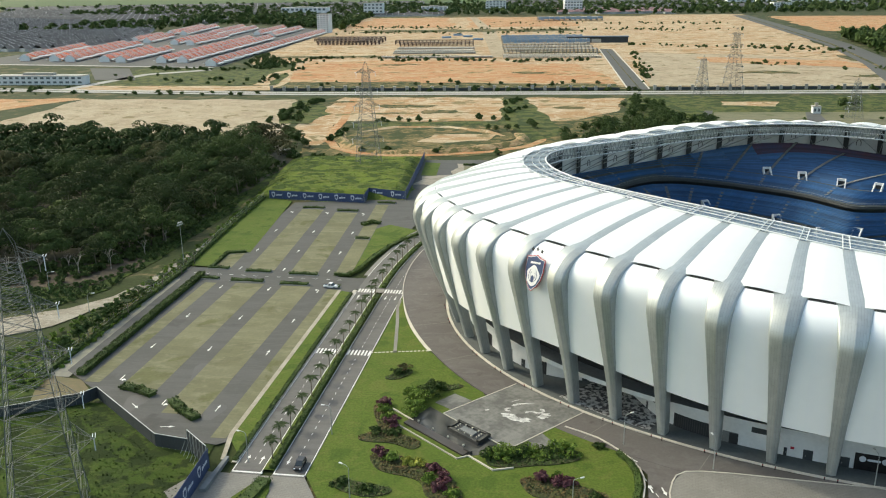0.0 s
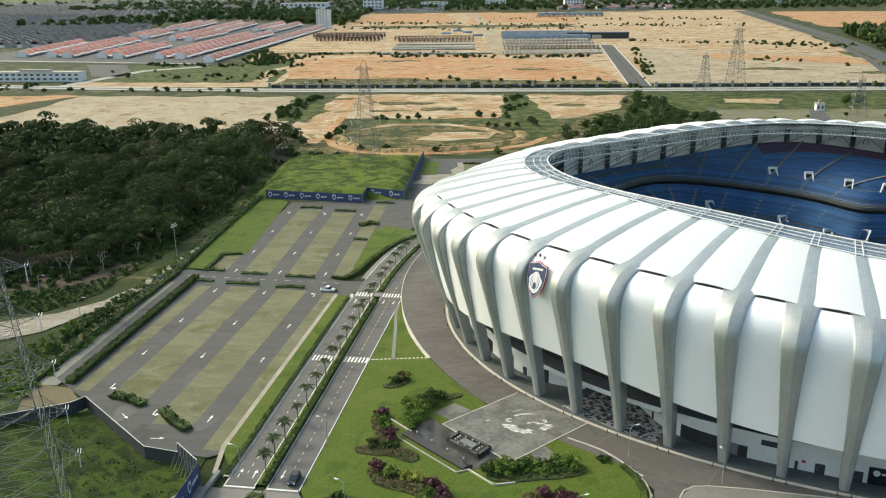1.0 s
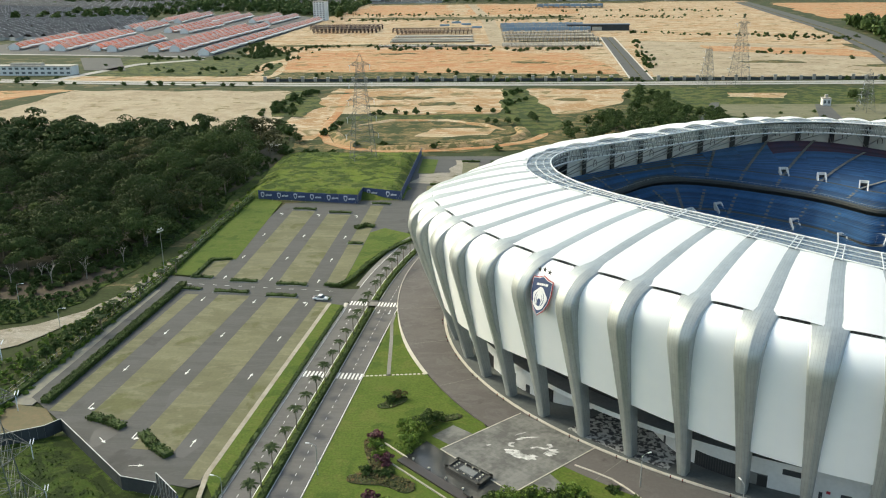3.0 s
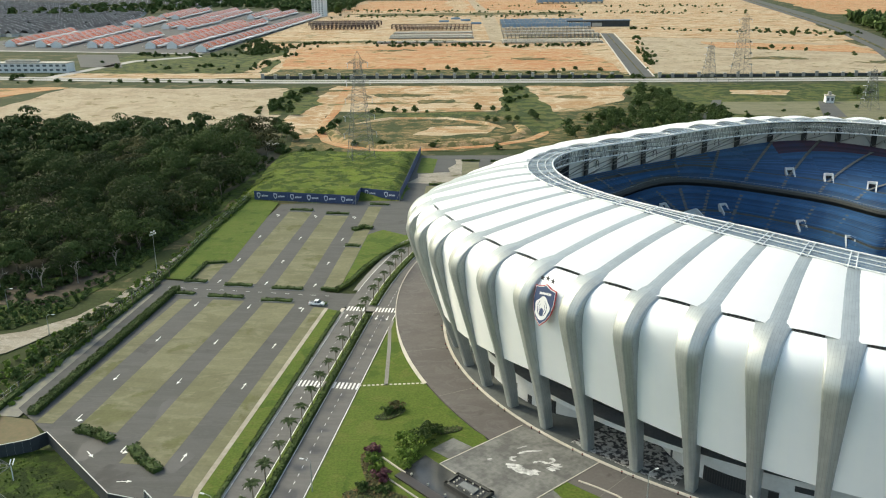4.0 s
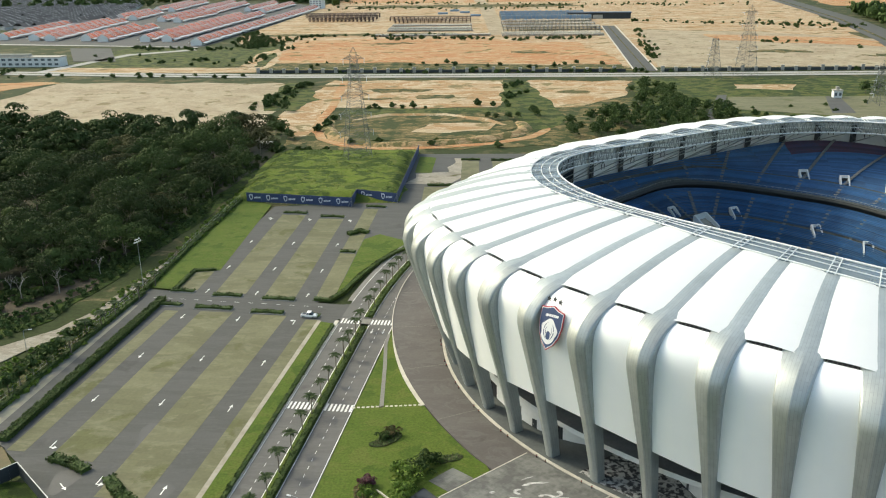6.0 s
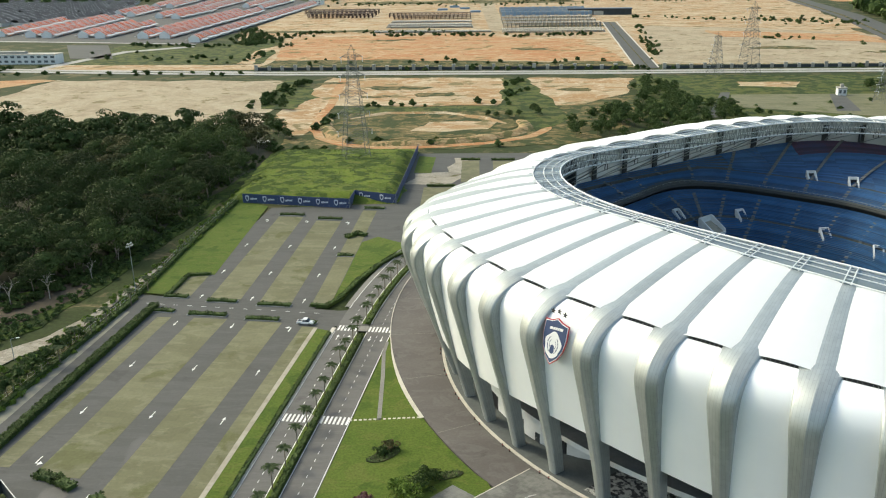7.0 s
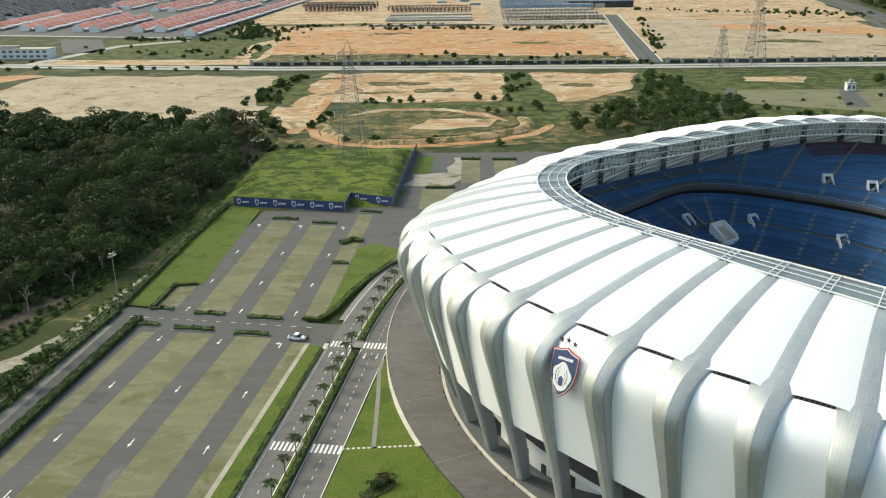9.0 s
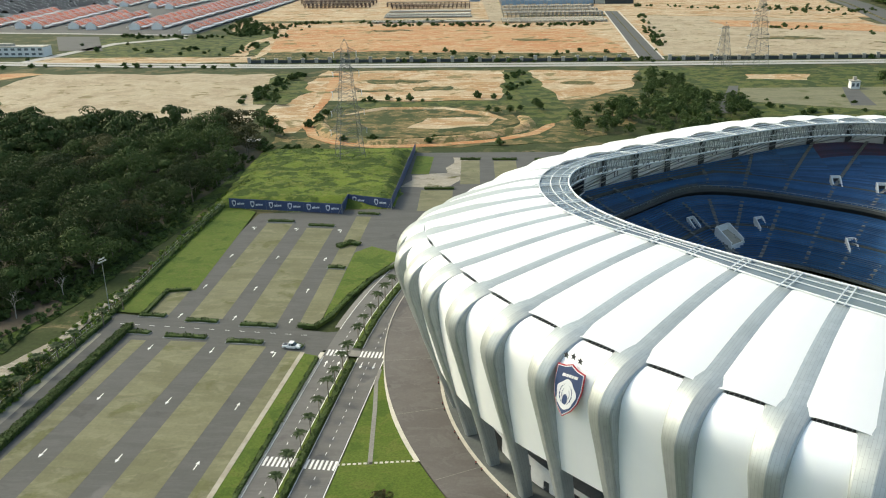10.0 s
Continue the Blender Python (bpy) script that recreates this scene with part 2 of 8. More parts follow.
M_REDROOF = mat("orange_red_roof_tiles", (0.62, 0.14, 0.045), (0.48, 0.105, 0.034), 0.8, scale=0.1, fine=1.2, mix=0.8, obj_rand=0.16)
M_GREYROOF = mat("dark_grey_roof_tiles", (0.09, 0.089, 0.088), (0.06, 0.059, 0.059), 0.8, scale=0.05, fine=0.5, mix=0.8, island=0.3)
M_HOUSE = mat("cream_house_walls", (0.84, 0.83, 0.80), (0.74, 0.73, 0.70), 0.85, scale=0.1, fine=0.8, mix=0.8)
M_OLDWALL = mat("weathered_grey_house_walls", (0.56, 0.56, 0.55), (0.34, 0.34, 0.33), 0.9, scale=0.05, fine=0.5, mix=0.9, island=0.2)
M_WINDOW = mat("grey_window_glass", (0.16, 0.18, 0.19), (0.10, 0.115, 0.125), 0.2, scale=0.1, fine=1.0, mix=0.9)
M_GLASSD = mat("dark_window_glass", (0.03, 0.04, 0.05), (0.02, 0.03, 0.035), 0.15, scale=0.3, fine=2)
M_NAVY = mat("navy_hoarding_sheet", (0.04, 0.066, 0.155), (0.032, 0.053, 0.125), 0.6, scale=0.2, fine=1.2, mix=0.7)
M_MARK = mat("pale_printed_mark", (0.62, 0.66, 0.72), (0.5, 0.54, 0.6), 0.6, scale=0.5, fine=3)
M_FENCE = mat("dark_metal_fence_sheet", (0.045, 0.052, 0.058), (0.03, 0.036, 0.04), 0.6, scale=0.2, fine=1.5, mix=0.8)
M_BLACK = mat("black_paint", (0.012, 0.012, 0.014), (0.02, 0.02, 0.02), 0.25, scale=1, fine=4)
M_TYRE = mat("tyre_rubber", (0.015, 0.015, 0.015), (0.025, 0.025, 0.025), 0.9, scale=2, fine=8)
M_CARWHITE = mat("white_car_paint", (0.8, 0.8, 0.8), (0.76, 0.76, 0.76), 0.25, scale=1, fine=4)
M_RED = mat("red_enamel", (0.45, 0.03, 0.05), (0.38, 0.025, 0.04), 0.4, scale=1, fine=4)
M_BLUESHEET = mat("blue_scaffold_sheeting", (0.16, 0.27, 0.40), (0.24, 0.33, 0.42), 0.7, scale=0.1, fine=0.8, mix=0.9)
M_RUSTFRAME = mat("brown_building_frame", (0.17, 0.12, 0.095), (0.12, 0.085, 0.07), 0.9, scale=0.1, fine=0.8, mix=0.8)
M_POOL = mat("dark_pool_tiles", (0.035, 0.036, 0.034), (0.05, 0.05, 0.048), 0.12, scale=0.3, fine=2)
M_GLAZE = mat("tinted_roof_glazing", (0.30, 0.36, 0.40), (0.25, 0.31, 0.35), 0.25, scale=0.1, fine=0.8, mix=0.6)
seamed(M_RIB, 0.55, 3.2, 0.035, 0.72)
seamed(M_WALLPANEL, 1.45, 200.0, 0.012, 0.975, vary=0.99)
seamed(M_PANEL, 1.45, 200.0, 0.015, 0.965, vary=0.985)
seamed(M_BAY, 2.5, 5.2, 0.06, 0.86, "Object", 6.0, vary=0.86)
seamed(M_PLAZA, 1.2, 1.2, 0.03, 0.7, "Object", 42.0, 0.0)
seamed(M_PAVER, 0.6, 1.2, 0.06, 0.75, "Object", 12.0)
# the rim glazing lets part of the light through
_nt = M_GLAZE.node_tree
_mx, _tr = _nt.nodes.new("ShaderNodeMixShader"), _nt.nodes.new("ShaderNodeBsdfTransparent")
_tr.inputs[0].default_value = (0.75, 0.82, 0.86, 1)
_mx.inputs[0].default_value = 0.45
_nt.links.new(_nt.nodes["Principled BSDF"].outputs[0], _mx.inputs[1])
_nt.links.new(_tr.outputs[0], _mx.inputs[2])
_nt.links.new(_mx.outputs[0], _nt.nodes["Material Output"].inputs[0])
# the roof membrane glows a little with the daylight above it
_nt = M_PANEL.node_tree
_mx, _tr = _nt.nodes.new("ShaderNodeMixShader"), _nt.nodes.new("ShaderNodeBsdfTranslucent")
_tr.inputs[0].default_value = (0.85, 0.88, 0.86, 1)
_mx.inputs[0].default_value = 0.22
_nt.links.new(_nt.nodes["Principled BSDF"].outputs[0], _mx.inputs[1])
_nt.links.new(_tr.outputs[0], _mx.inputs[2])
_nt.links.new(_mx.outputs[0], _nt.nodes["Material Output"].inputs[0])

# ---- building helpers ----
class Shape:
    """Collects vertices and faces for one mesh."""
    def __init__(self):
        self.v, self.f, self.uv = [], [], []

    def quad(self, a, b, c, d):
        n = len(self.v)
        self.v += [tuple(a), tuple(b), tuple(c), tuple(d)]
        self.f.append((n, n + 1, n + 2, n + 3))

    def tri(self, a, b, c):
        n = len(self.v)
        self.v += [tuple(a), tuple(b), tuple(c)]
        self.f.append((n, n + 1, n + 2))

    def grid(self, rows, closed=False, uvs=None):
        """A sheet through rows of points, all of one length."""
        n, w = len(self.v), len(rows[0])
        for r in rows:
            self.v += [tuple(p) for p in r]
        if uvs:
            for r in uvs:
                self.uv += r
        for i in range(len(rows) - 1):
            for j in range(w - (0 if closed else 1)):
                k = (j + 1) % w
                self.f.append((n + i * w + j, n + i * w + k, n + (i + 1) * w + k, n + (i + 1) * w + j))

    def box(self, x0, x1, y0, y1, z0, z1, m=None):
        n = len(self.v)
        p = [(x0, y0, z0), (x1, y0, z0), (x1, y1, z0), (x0, y1, z0), (x0, y0, z1), (x1, y0, z1), (x1, y1, z1), (x0, y1, z1)]
        self.v += [tuple(m @ Vector(q)) for q in p] if m else p
        self.f += [tuple(n + i for i in q) for q in ((3, 2, 1, 0), (4, 5, 6, 7), (0, 1, 5, 4), (1, 2, 6, 5), (2, 3, 7, 6), (3, 0, 4, 7))]

    def tube(self, a, b, r, r2=None, seg=6, cap=True):
        a, b = Vector(a), Vector(b)
        d = (b - a)
        if d.length < 1e-6:
            return
        d.normalize()
        u = d.orthogonal().normalized()
        w = d.cross(u)
        n = len(self.v)
        r2 = r if r2 is None else r2
        for c, q in ((a, r), (b, r2)):
            for i in range(seg):
                an = 2 * math.pi * i / seg
                self.v.append(tuple(c + (u * math.cos(an) + w * math.sin(an)) * q))
        for i in range(seg):
            j = (i + 1) % seg
            self.f.append((n + i, n + j, n + seg + j, n + seg + i))
        if cap:
            self.f.append(tuple(n + seg + i for i in range(seg)))
            self.f.append(tuple(n + seg - 1 - i for i in range(seg)))

    def slab(self, pts, z0, z1):
        """An upright prism over a plan outline (counter-clockwise)."""
        n, k = len(self.v), len(pts)
        area = sum(pts[i][0] * pts[(i + 1) % k][1] - pts[(i + 1) % k][0] * pts[i][1] for i in range(k))
        if area < 0:
            pts = pts[::-1]
        self.v += [(p[0], p[1], z0) for p in pts] + [(p[0], p[1], z1) for p in pts]
        self.f.append(tuple(n + k + i for i in range(k)))
        for i in range(k):
            j = (i + 1) % k
            self.f.append((n + i, n + j, n + k + j, n + k + i))

    def blob(self, c, r, seed, sub=1, rough=0.3, flat=1.0):
        """A lumpy clump."""
        bm = bmesh.new()
        bmesh.ops.create_icosphere(bm, subdivisions=sub, radius=1.0)
        n = len(self.v)
        c = Vector(c)
        for v in bm.verts:
            k = 1 + rough * noise.noise(v.co * 1.7 + Vector((seed * 3.1, seed * 1.7, seed)))  * 2
            self.v.append((c.x + v.co.x * k * r, c.y + v.co.y * k * r, c.z + v.co.z * k * r * flat))
        self.f += [tuple(n + v.index for v in f.verts) for f in bm.faces]
        bm.free()

    def mesh(self, name, material, smooth=False):
        me = bpy.data.meshes.new(name)
        me.from_pydata(self.v, [], self.f)
        if self.uv and len(self.uv) == len(self.v):
            lay = me.uv_layers.new(name="uv")
            idx = np.empty(len(me.loops), dtype=np.int32)
            me.loops.foreach_get("vertex_index", idx)
            lay.data.foreach_set("uv", np.array(self.uv, dtype=np.float32)[idx].ravel())
        me.materials.append(material)
        if smooth:
            me.polygons.foreach_set("use_smooth", [True] * len(me.polygons))
        me.update()
        return me


def part(name, sh, material, parent=None, label="", smooth=False, at=None):
    me = sh if isinstance(sh, bpy.types.Mesh) else sh.mesh(name, material, smooth)
    ob = new(name, me)
    if parent is not None:
        ob.parent = parent
    if at is not None:
        ob.matrix_basis = at
    if label:
        tagged(ob, label)
    return ob


def thing(name, label, category, group="", kind="", at=None):
    ob = tagged(new(name), label, category, group, kind)
    ob.empty_display_size = 0.5
    if at is not None:
        ob.matrix_basis = at
    return ob


U6, V6 = Vector((0.9945, -0.1045, 0)), Vector((0.1045, 0.9945, 0))
def L(s, n, z=0.0):
    """Car-park frame: s across the aisles, n along them."""
    return Vector((s * U6.x + n * V6.x, s * U6.y + n * V6.y, z))


def wob(pts, step, amp, seed):
    """An outline with an uneven edge."""
    out = []
    k = len(pts)
    for i in range(k):
        a, b = Vector((*pts[i][:2], 0)), Vector((*pts[(i + 1) % k][:2], 0))
        m = max(1, int((b - a).length / step))
        for j in range(m):
            p = a.lerp(b, j / m)
            q = p / (step * 2.5)
            out.append((p.x + amp * noise.noise(Vector((q.x, q.y, seed))) * 2, p.y + amp * noise.noise(Vector((q.x, q.y, seed + 9.3))) * 2))
    return out


def sheet(name, pts, z, material, kind="structure", label="", category="", thick=0.0, parent=None):
    """A flat piece of ground over a plan outline."""
    sh = Shape()
    pts = [(p[0], p[1]) for p in pts]
    sh.slab(pts, z - max(thick, 0.12), z)
    ob = part(name, sh, material, parent)
    if parent is None:
        tagged(ob, label, category, "", kind)
    return ob


def lrect(s0, s1, n0, n1):
    return [L(s0, n0), L(s1, n0), L(s1, n1), L(s0, n1)]

# ---- stadium: an oval bowl whose plan curves are low harmonics about one centre ----
CX, CY = 124.0, 284.0
RIBS = 68
STEP = 360.0 / RIBS
SLOT0 = 204.2                                    # bearing of one joint between two ribs
# bearings of the ribs: close together round the near end, wider apart along the far side
RIB_A = [SLOT0 + (k + 0.5) * STEP for k in range(-6, 15)]
_b, _n = RIB_A[-1], 18
RIB_A += [_b + (419.5 - _b) * (k / _n - 0.035 * math.sin(2 * math.pi * k / _n)) for k in range(1, _n + 1)]
RIB_A += [360 + a for a in (67.0, 74.7, 82.4, 90.3, 98.5, 107.1, 115.9, 125.0, 133.8, 142.4, 151.3, 159.9, 167.9)]
RIB_A.append(RIB_A[0] + 360)
GAPS = list(zip(RIB_A, RIB_A[1:]))
def wave(c, a):
    a = radians(a)
    r = c[0]
    for k in range(1, (len(c) + 1) // 2):
        r += c[2 * k - 1] * math.cos(k * a) + c[2 * k] * math.sin(k * a)
    return r
def r_rim(a): return wave((91.24, 6.14, -16.9, 8.59, -7.64, -2.58, -3.52, 3.67, -1.94), a)
def r_slot(a): return wave((127.32, 8.06, -18.48, 9.29, 0.24, 0.03, -2.59, 1.68, 1.17), a) + 4.0 * dip(a, 186, 11)
def r_foot(a): return wave((128.08, 8.61, -17.14, 9.0, -0.49, -0.47, -2.06, 0.33, 0.81), a)
def dip(a, c, w): return math.exp(-((((a - c) + 180) % 360 - 180) / w) ** 2)
def r_glaze(a): return r_rim(a) + 7.5 - 3.8 * dip(a, 208, 12) + 2.0 * dip(a, 250, 14)
def veer(a): return -5.3 * dip(a, 211, 20) - 0.6 * dip(a, 245, 20)   # how far a rib swings round on the roof, at the rim
def z_rim(a): return 44.0 - 2.2 * dip(a, 262, 26) - 2.2 * dip(a, 150, 20)
def z_slot(a): return 41.2 - 3.6 * dip(a, 173, 23) - 3.0 * dip(a, 262, 24) - 4.6 * dip(a, 128, 34) - 1.6 * dip(a, 70, 30)
def z_hem(a): return 10.0 + 5.6 * dip(a, 220.3, 16) + 5.0 * dip(a, 60, 60)
def at(a, r, z): return (CX + r * math.cos(radians(a)), CY + r * math.sin(radians(a)), z)
# wall sections outside the joint: outward reach and drop, from the joint down; ribs stand well proud of the panels
PANEL_REACH = ((0.0, 0.0), (1.8, 0.6), (3.3, 1.5), (4.4, 2.8), (5.0, 4.3), (5.15, 6.0), (4.95, 8.5), (4.5, 12.5), (3.9, 17.0), (3.2, 21.5), (2.5, 26.0), (1.7, 31.0), (0.8, 36.0))
REACH = ((0.0, 0.0), (2.2, 0.8), (4.2, 2.0), (5.8, 3.6), (6.8, 5.3), (7.15, 7.0), (6.9, 8.9), (6.2, 12.0), (5.2, 16.0), (4.2, 20.5), (3.1, 25.0), (2.0, 30.0), (1.0, 35.2))
def section(a, n_roof=14, reach=REACH):
    """Points (r, z, bearing) of the skin at a bearing, from the glazing's edge over the roof and down the wall to the ground."""
    roof = []
    for i in range(n_roof):
        f = i / n_roof
        b = a + veer(a) * (1 - f) ** 1.15
        rg, zr = r_glaze(b), z_rim(b) - 0.7
        roof.append((rg + (r_slot(b) - rg) * f, zr + (z_slot(b) - zr) * (f ** 1.5), b))
    rs, zs, rf = r_slot(a), z_slot(a), r_foot(a)
    wall = []
    for d, h in reach:
        z = zs - h
        if z < 0.5:
            break
        k = max(0.0, 1 - z / zs)
        wall.append((rs + d + (rf - rs) * k ** 2, z, a))
    wall.append((rf + 0.1, 0.0, a))
    return roof, wall
def cut(points, z):
    """The section down to a height."""
    out = []
    for i, p in enumerate(points):
        if p[1] >= z:
            out.append(p)
        else:
            q = points[i - 1]
            f = (q[1] - z) / (q[1] - p[1])
            out.append((q[0] + (p[0] - q[0]) * f, z, p[2]))
            break
    return out
def resample(points, n):
    d = [0.0]
    for a, b in zip(points, points[1:]):
        d.append(d[-1] + math.hypot(b[0] - a[0], b[1] - a[1]))
    out, j = [], 0
    for i in range(n):
        t = d[-1] * i / (n - 1)
        while j < len(d) - 2 and d[j + 1] < t:
            j += 1
        f = (t - d[j]) / max(1e-9, d[j + 1] - d[j])
        out.append((points[j][0] + (points[j + 1][0] - points[j][0]) * f, points[j][1] + (points[j + 1][1] - points[j][1]) * f, t, points[j][2] + (points[j + 1][2] - points[j][2]) * f))
    return out

stadium = thing("stadium", "large oval stadium with white membrane panels between silver ribs", "stadium", at=Matrix.Identity(4))

def skin(a0, a1, kind):
    """One white panel between two ribs: the roof leaf or the wall leaf."""
    sh = Shape()
    n_a, rows, uvs = 7, [], []
    for i in range(n_a):
        f = i / (n_a - 1)
        a = a0 + (a1 - a0) * f
        roof, wall = section(a, 14, PANEL_REACH)
        if kind == "roof":
            pts = resample(roof + [(wall[0][0] + 0.02, wall[0][1] + 0.03, a)], 12)
        else:
            w = cut(wall, z_hem(a))
            w[0] = (w[0][0] + 0.2, w[0][1] - 0.05, a)
            pts = resample(w, 22)
        row, uv = [], []
        for k, (r, z, t, b) in enumerate(pts):
            g = k / (len(pts) - 1)
            swell = 0.5 * (abs(a1 - a0) / 5.3) ** 2.9 * (1 - (2 * f - 1) ** 2) * (math.sin(math.pi * min(1, g * 1.0)) if kind == "wall" else 0.65 + 0.3 * g)
            row.append(at(b, r + (swell if kind == "wall" else 0), z + (swell * (0.3 if kind == "wall" else 1.0))))
            uv.append((t, radians(a - a0) * r))
        rows.append(row)
        uvs.append(uv)
    sh.grid(rows, uvs=uvs)
    return sh

RIB_W = ((0.0, 3.5), (0.14, 5.8), (0.28, 7.1), (0.42, 6.9), (0.5, 5.9), (0.56, 5.1), (0.65, 4.2), (0.80, 3.1), (1.0, 2.0))
RIB_H = ((0.0, 0.12), (0.42, 0.14), (0.52, 0.4), (1.0, 0.35))
RIB_DEEP = ((0.0, 0.5), (0.42, 0.6), (0.50, 3.0), (0.75, 3.2), (1.0, 2.0))
RIB_ROUND = ((0.0, 0.08), (0.40, 0.1), (0.50, 0.45), (1.0, 0.35))
RIB_RIDGE = ((0.0, 0.02), (0.42, 0.06), (0.54, 0.4), (0.75, 0.35), (1.0, 0.1))
def table(rows, t):
    for (a, x), (b, y) in zip(rows, rows[1:]):
        if t <= b:
            return x + (y - x) * (t - a) / (b - a)
    return rows[-1][1]
def rib(a):
    """A silver rib: a band flush with the roof that comes over the shoulder as a deep fin and runs on down as a free column."""
    sh = Shape()
    roof, wall = section(a)
    n = 84
    pts = resample(roof + wall, n)
    total = pts[-1][2]
    rows, uvs = [], []
    mid = [Vector(at(b, r, z)) for r, z, t, b in pts]
    for k, (r, z, t, b) in enumerate(pts):
        p, q = pts[max(0, k - 1)], pts[min(n - 1, k + 1)]
        tr, tz = q[0] - p[0], q[1] - p[1]
        ln = math.hypot(tr, tz)
        er = Vector((math.cos(radians(b)), math.sin(radians(b)), 0))
        out = er * (-tz / ln) + Vector((0, 0, tr / ln))
        side = (mid[min(n - 1, k + 1)] - mid[max(0, k - 1)]).cross(out).normalized()
        if side.dot(Vector((-er.y, er.x, 0))) < 0:
            side = -side
        g = t / total
        w, h, c = table(RIB_W, g) / 2, table(RIB_H, g), table(RIB_ROUND, g)
        deep, ridge = -table(RIB_DEEP, g), table(RIB_RIDGE, g)
        shape = ((-w, deep), (-w, h - c), (-w + 0.3 * c, h - 0.3 * c), (-w + c, h), (0.1 * w, h + ridge), (w - c, h), (w - 0.3 * c, h - 0.3 * c), (w, h - c), (w, deep))
        row, uv = [], []
        for x, y in shape:
            v = mid[k] + (er if k == n - 1 else out) * y + side * x
            if k == n - 1:
                v.z = 0.0
            row.append(tuple(v))
            uv.append((t, x if y > -0.6 else math.copysign(w - y, x)))
        rows.append(row)
        uvs.append(uv)
    # each long face is a sheet of its own, so that its ridge stays crisp and its corners round
    for j0, j1 in ((0, 1), (1, 4), (4, 7), (7, 8)):
        sh.grid([row[j0:j1 + 1] for row in rows], uvs=[u[j0:j1 + 1] for u in uvs])
    deepest = [k for k in range(n) if pts[k][2] / total > 0.6]
    sh.grid([[rows[k][8], rows[k][0]] for k in deepest], uvs=[[uvs[k][8], uvs[k][0]] for k in deepest])
    n0 = len(sh.v)
    sh.v += rows[0]
    sh.uv += uvs[0]
    sh.f.append(tuple(n0 + i for i in range(9)))
    return sh

for a0, a1 in GAPS:
    part("roof_panel", skin(a0, a1, "roof"), M_PANEL, stadium, smooth=True)
    part("wall_panel", skin(a0, a1, "wall"), M_WALLPANEL, stadium, smooth=True)
    part("rib", rib(a1), M_RIB, stadium, "silver clad rib standing on the ground", smooth=True)
# dark backing and bracket bars inside the joints
sh = Shape()
for k in range(RIBS * 3):
    a0, a1 = k * 120 / RIBS, (k + 1) * 120 / RIBS
    line = ((-2.4, -0.35), (-0.8, -0.9), (0.6, -1.15), (1.9, -1.2))
    for (d0, h0), (d1, h1) in zip(line, line[1:]):
        sh.quad(at(a0, r_slot(a0) + d0, z_slot(a0) + h0), at(a1, r_slot(a1) + d0, z_slot(a1) + h0), at(a1, r_slot(a1) + d1, z_slot(a1) + h1), at(a0, r_slot(a0) + d1, z_slot(a0) + h1))
part("gutter", sh, M_DARK, stadium, "dark gutter in the joint between panels")
sh = Shape()
for a0, a1 in GAPS:
    for j in range(9):
        a = (a0 + a1) / 2 + (j - 4) * (a1 - a0) * 0.062
        sh.tube(at(a, r_slot(a) - 0.5, z_slot(a) + 0.02), at(a, r_slot(a) + 0.45, z_slot(a) - 0.1), 0.05, seg=4)
tagged(part("gutter_bracket", sh, M_STEEL, stadium), "small steel brackets across the joint", kind="stuff")

# glazed ring and ring truss at the rim
def ring_sheet(f0, f1, n=272):
    sh = Shape()
    sh.grid([[f0(i * 360 / n) for i in range(n)], [f1(i * 360 / n) for i in range(n)]], closed=True)
    return sh
part("rim_glazing", ring_sheet(lambda a: at(a, r_glaze(a) + 0.4, z_rim(a) - 0.55), lambda a: at(a, r_rim(a), z_rim(a) - 0.15)), M_GLAZE, stadium, "tinted glazing round the roof opening", smooth=True)
N_T = RIBS * 4
def ring_tube(rf, zf, rad, name, material=M_TUBE):
    sh = Shape()
    rows = []
    for i in range(N_T):
        a = SLOT0 + i * 360 / N_T
        r, z = rf(a), zf(a)
        rows.append([at(a, r + rad * math.cos(q), z + rad * math.sin(q)) for q in (math.pi * 2 * j / 6 for j in range(6))])
    rows.append(rows[0])
    sh.grid(rows, closed=True)
    return part(name, sh, material, stadium, smooth=True)
ring_tube(lambda a: r_glaze(a) + 0.2, lambda a: z_rim(a) - 0.2, 0.18, "purlin_ring")
for f in (0.3, 0.62):
    ring_tube(lambda a, f=f: r_rim(a) + (r_glaze(a) - r_rim(a)) * f, lambda a: z_rim(a) + 0.02, 0.11, "purlin_ring")
ring_tube(lambda a: r_rim(a) - 0.1, lambda a: z_rim(a) + 0.1, 0.26, "upper_chord")
ring_tube(lambda a: r_rim(a) + 0.6, lambda a: z_rim(a) - 2.2, 0.16, "middle_chord")
ring_tube(lambda a: r_rim(a) + 1.0, lambda a: z_rim(a) - 4.3, 0.28, "lower_chord")
sh = Shape()
for i in range(N_T):
    a0, a1 = SLOT0 + i * 360 / N_T, SLOT0 + (i + 1) * 360 / N_T
    up0, up1 = at(a0, r_rim(a0), z_rim(a0)), at(a1, r_rim(a1), z_rim(a1))
    lo0, lo1 = at(a0, r_rim(a0) + 0.9, z_rim(a0) - 4.3), at(a1, r_rim(a1) + 0.9, z_rim(a1) - 4.3)
    sh.tube(up0, lo1 if i % 2 else lo0, 0.13, seg=4, cap=False)
    sh.tube(lo0, up1, 0.13, seg=4, cap=False)
    sh.tube(up0, lo0, 0.12, seg=4, cap=False)
part("ring_truss_web", sh, M_STEEL, stadium, "lattice of grey steel tubes")
sh = Shape()
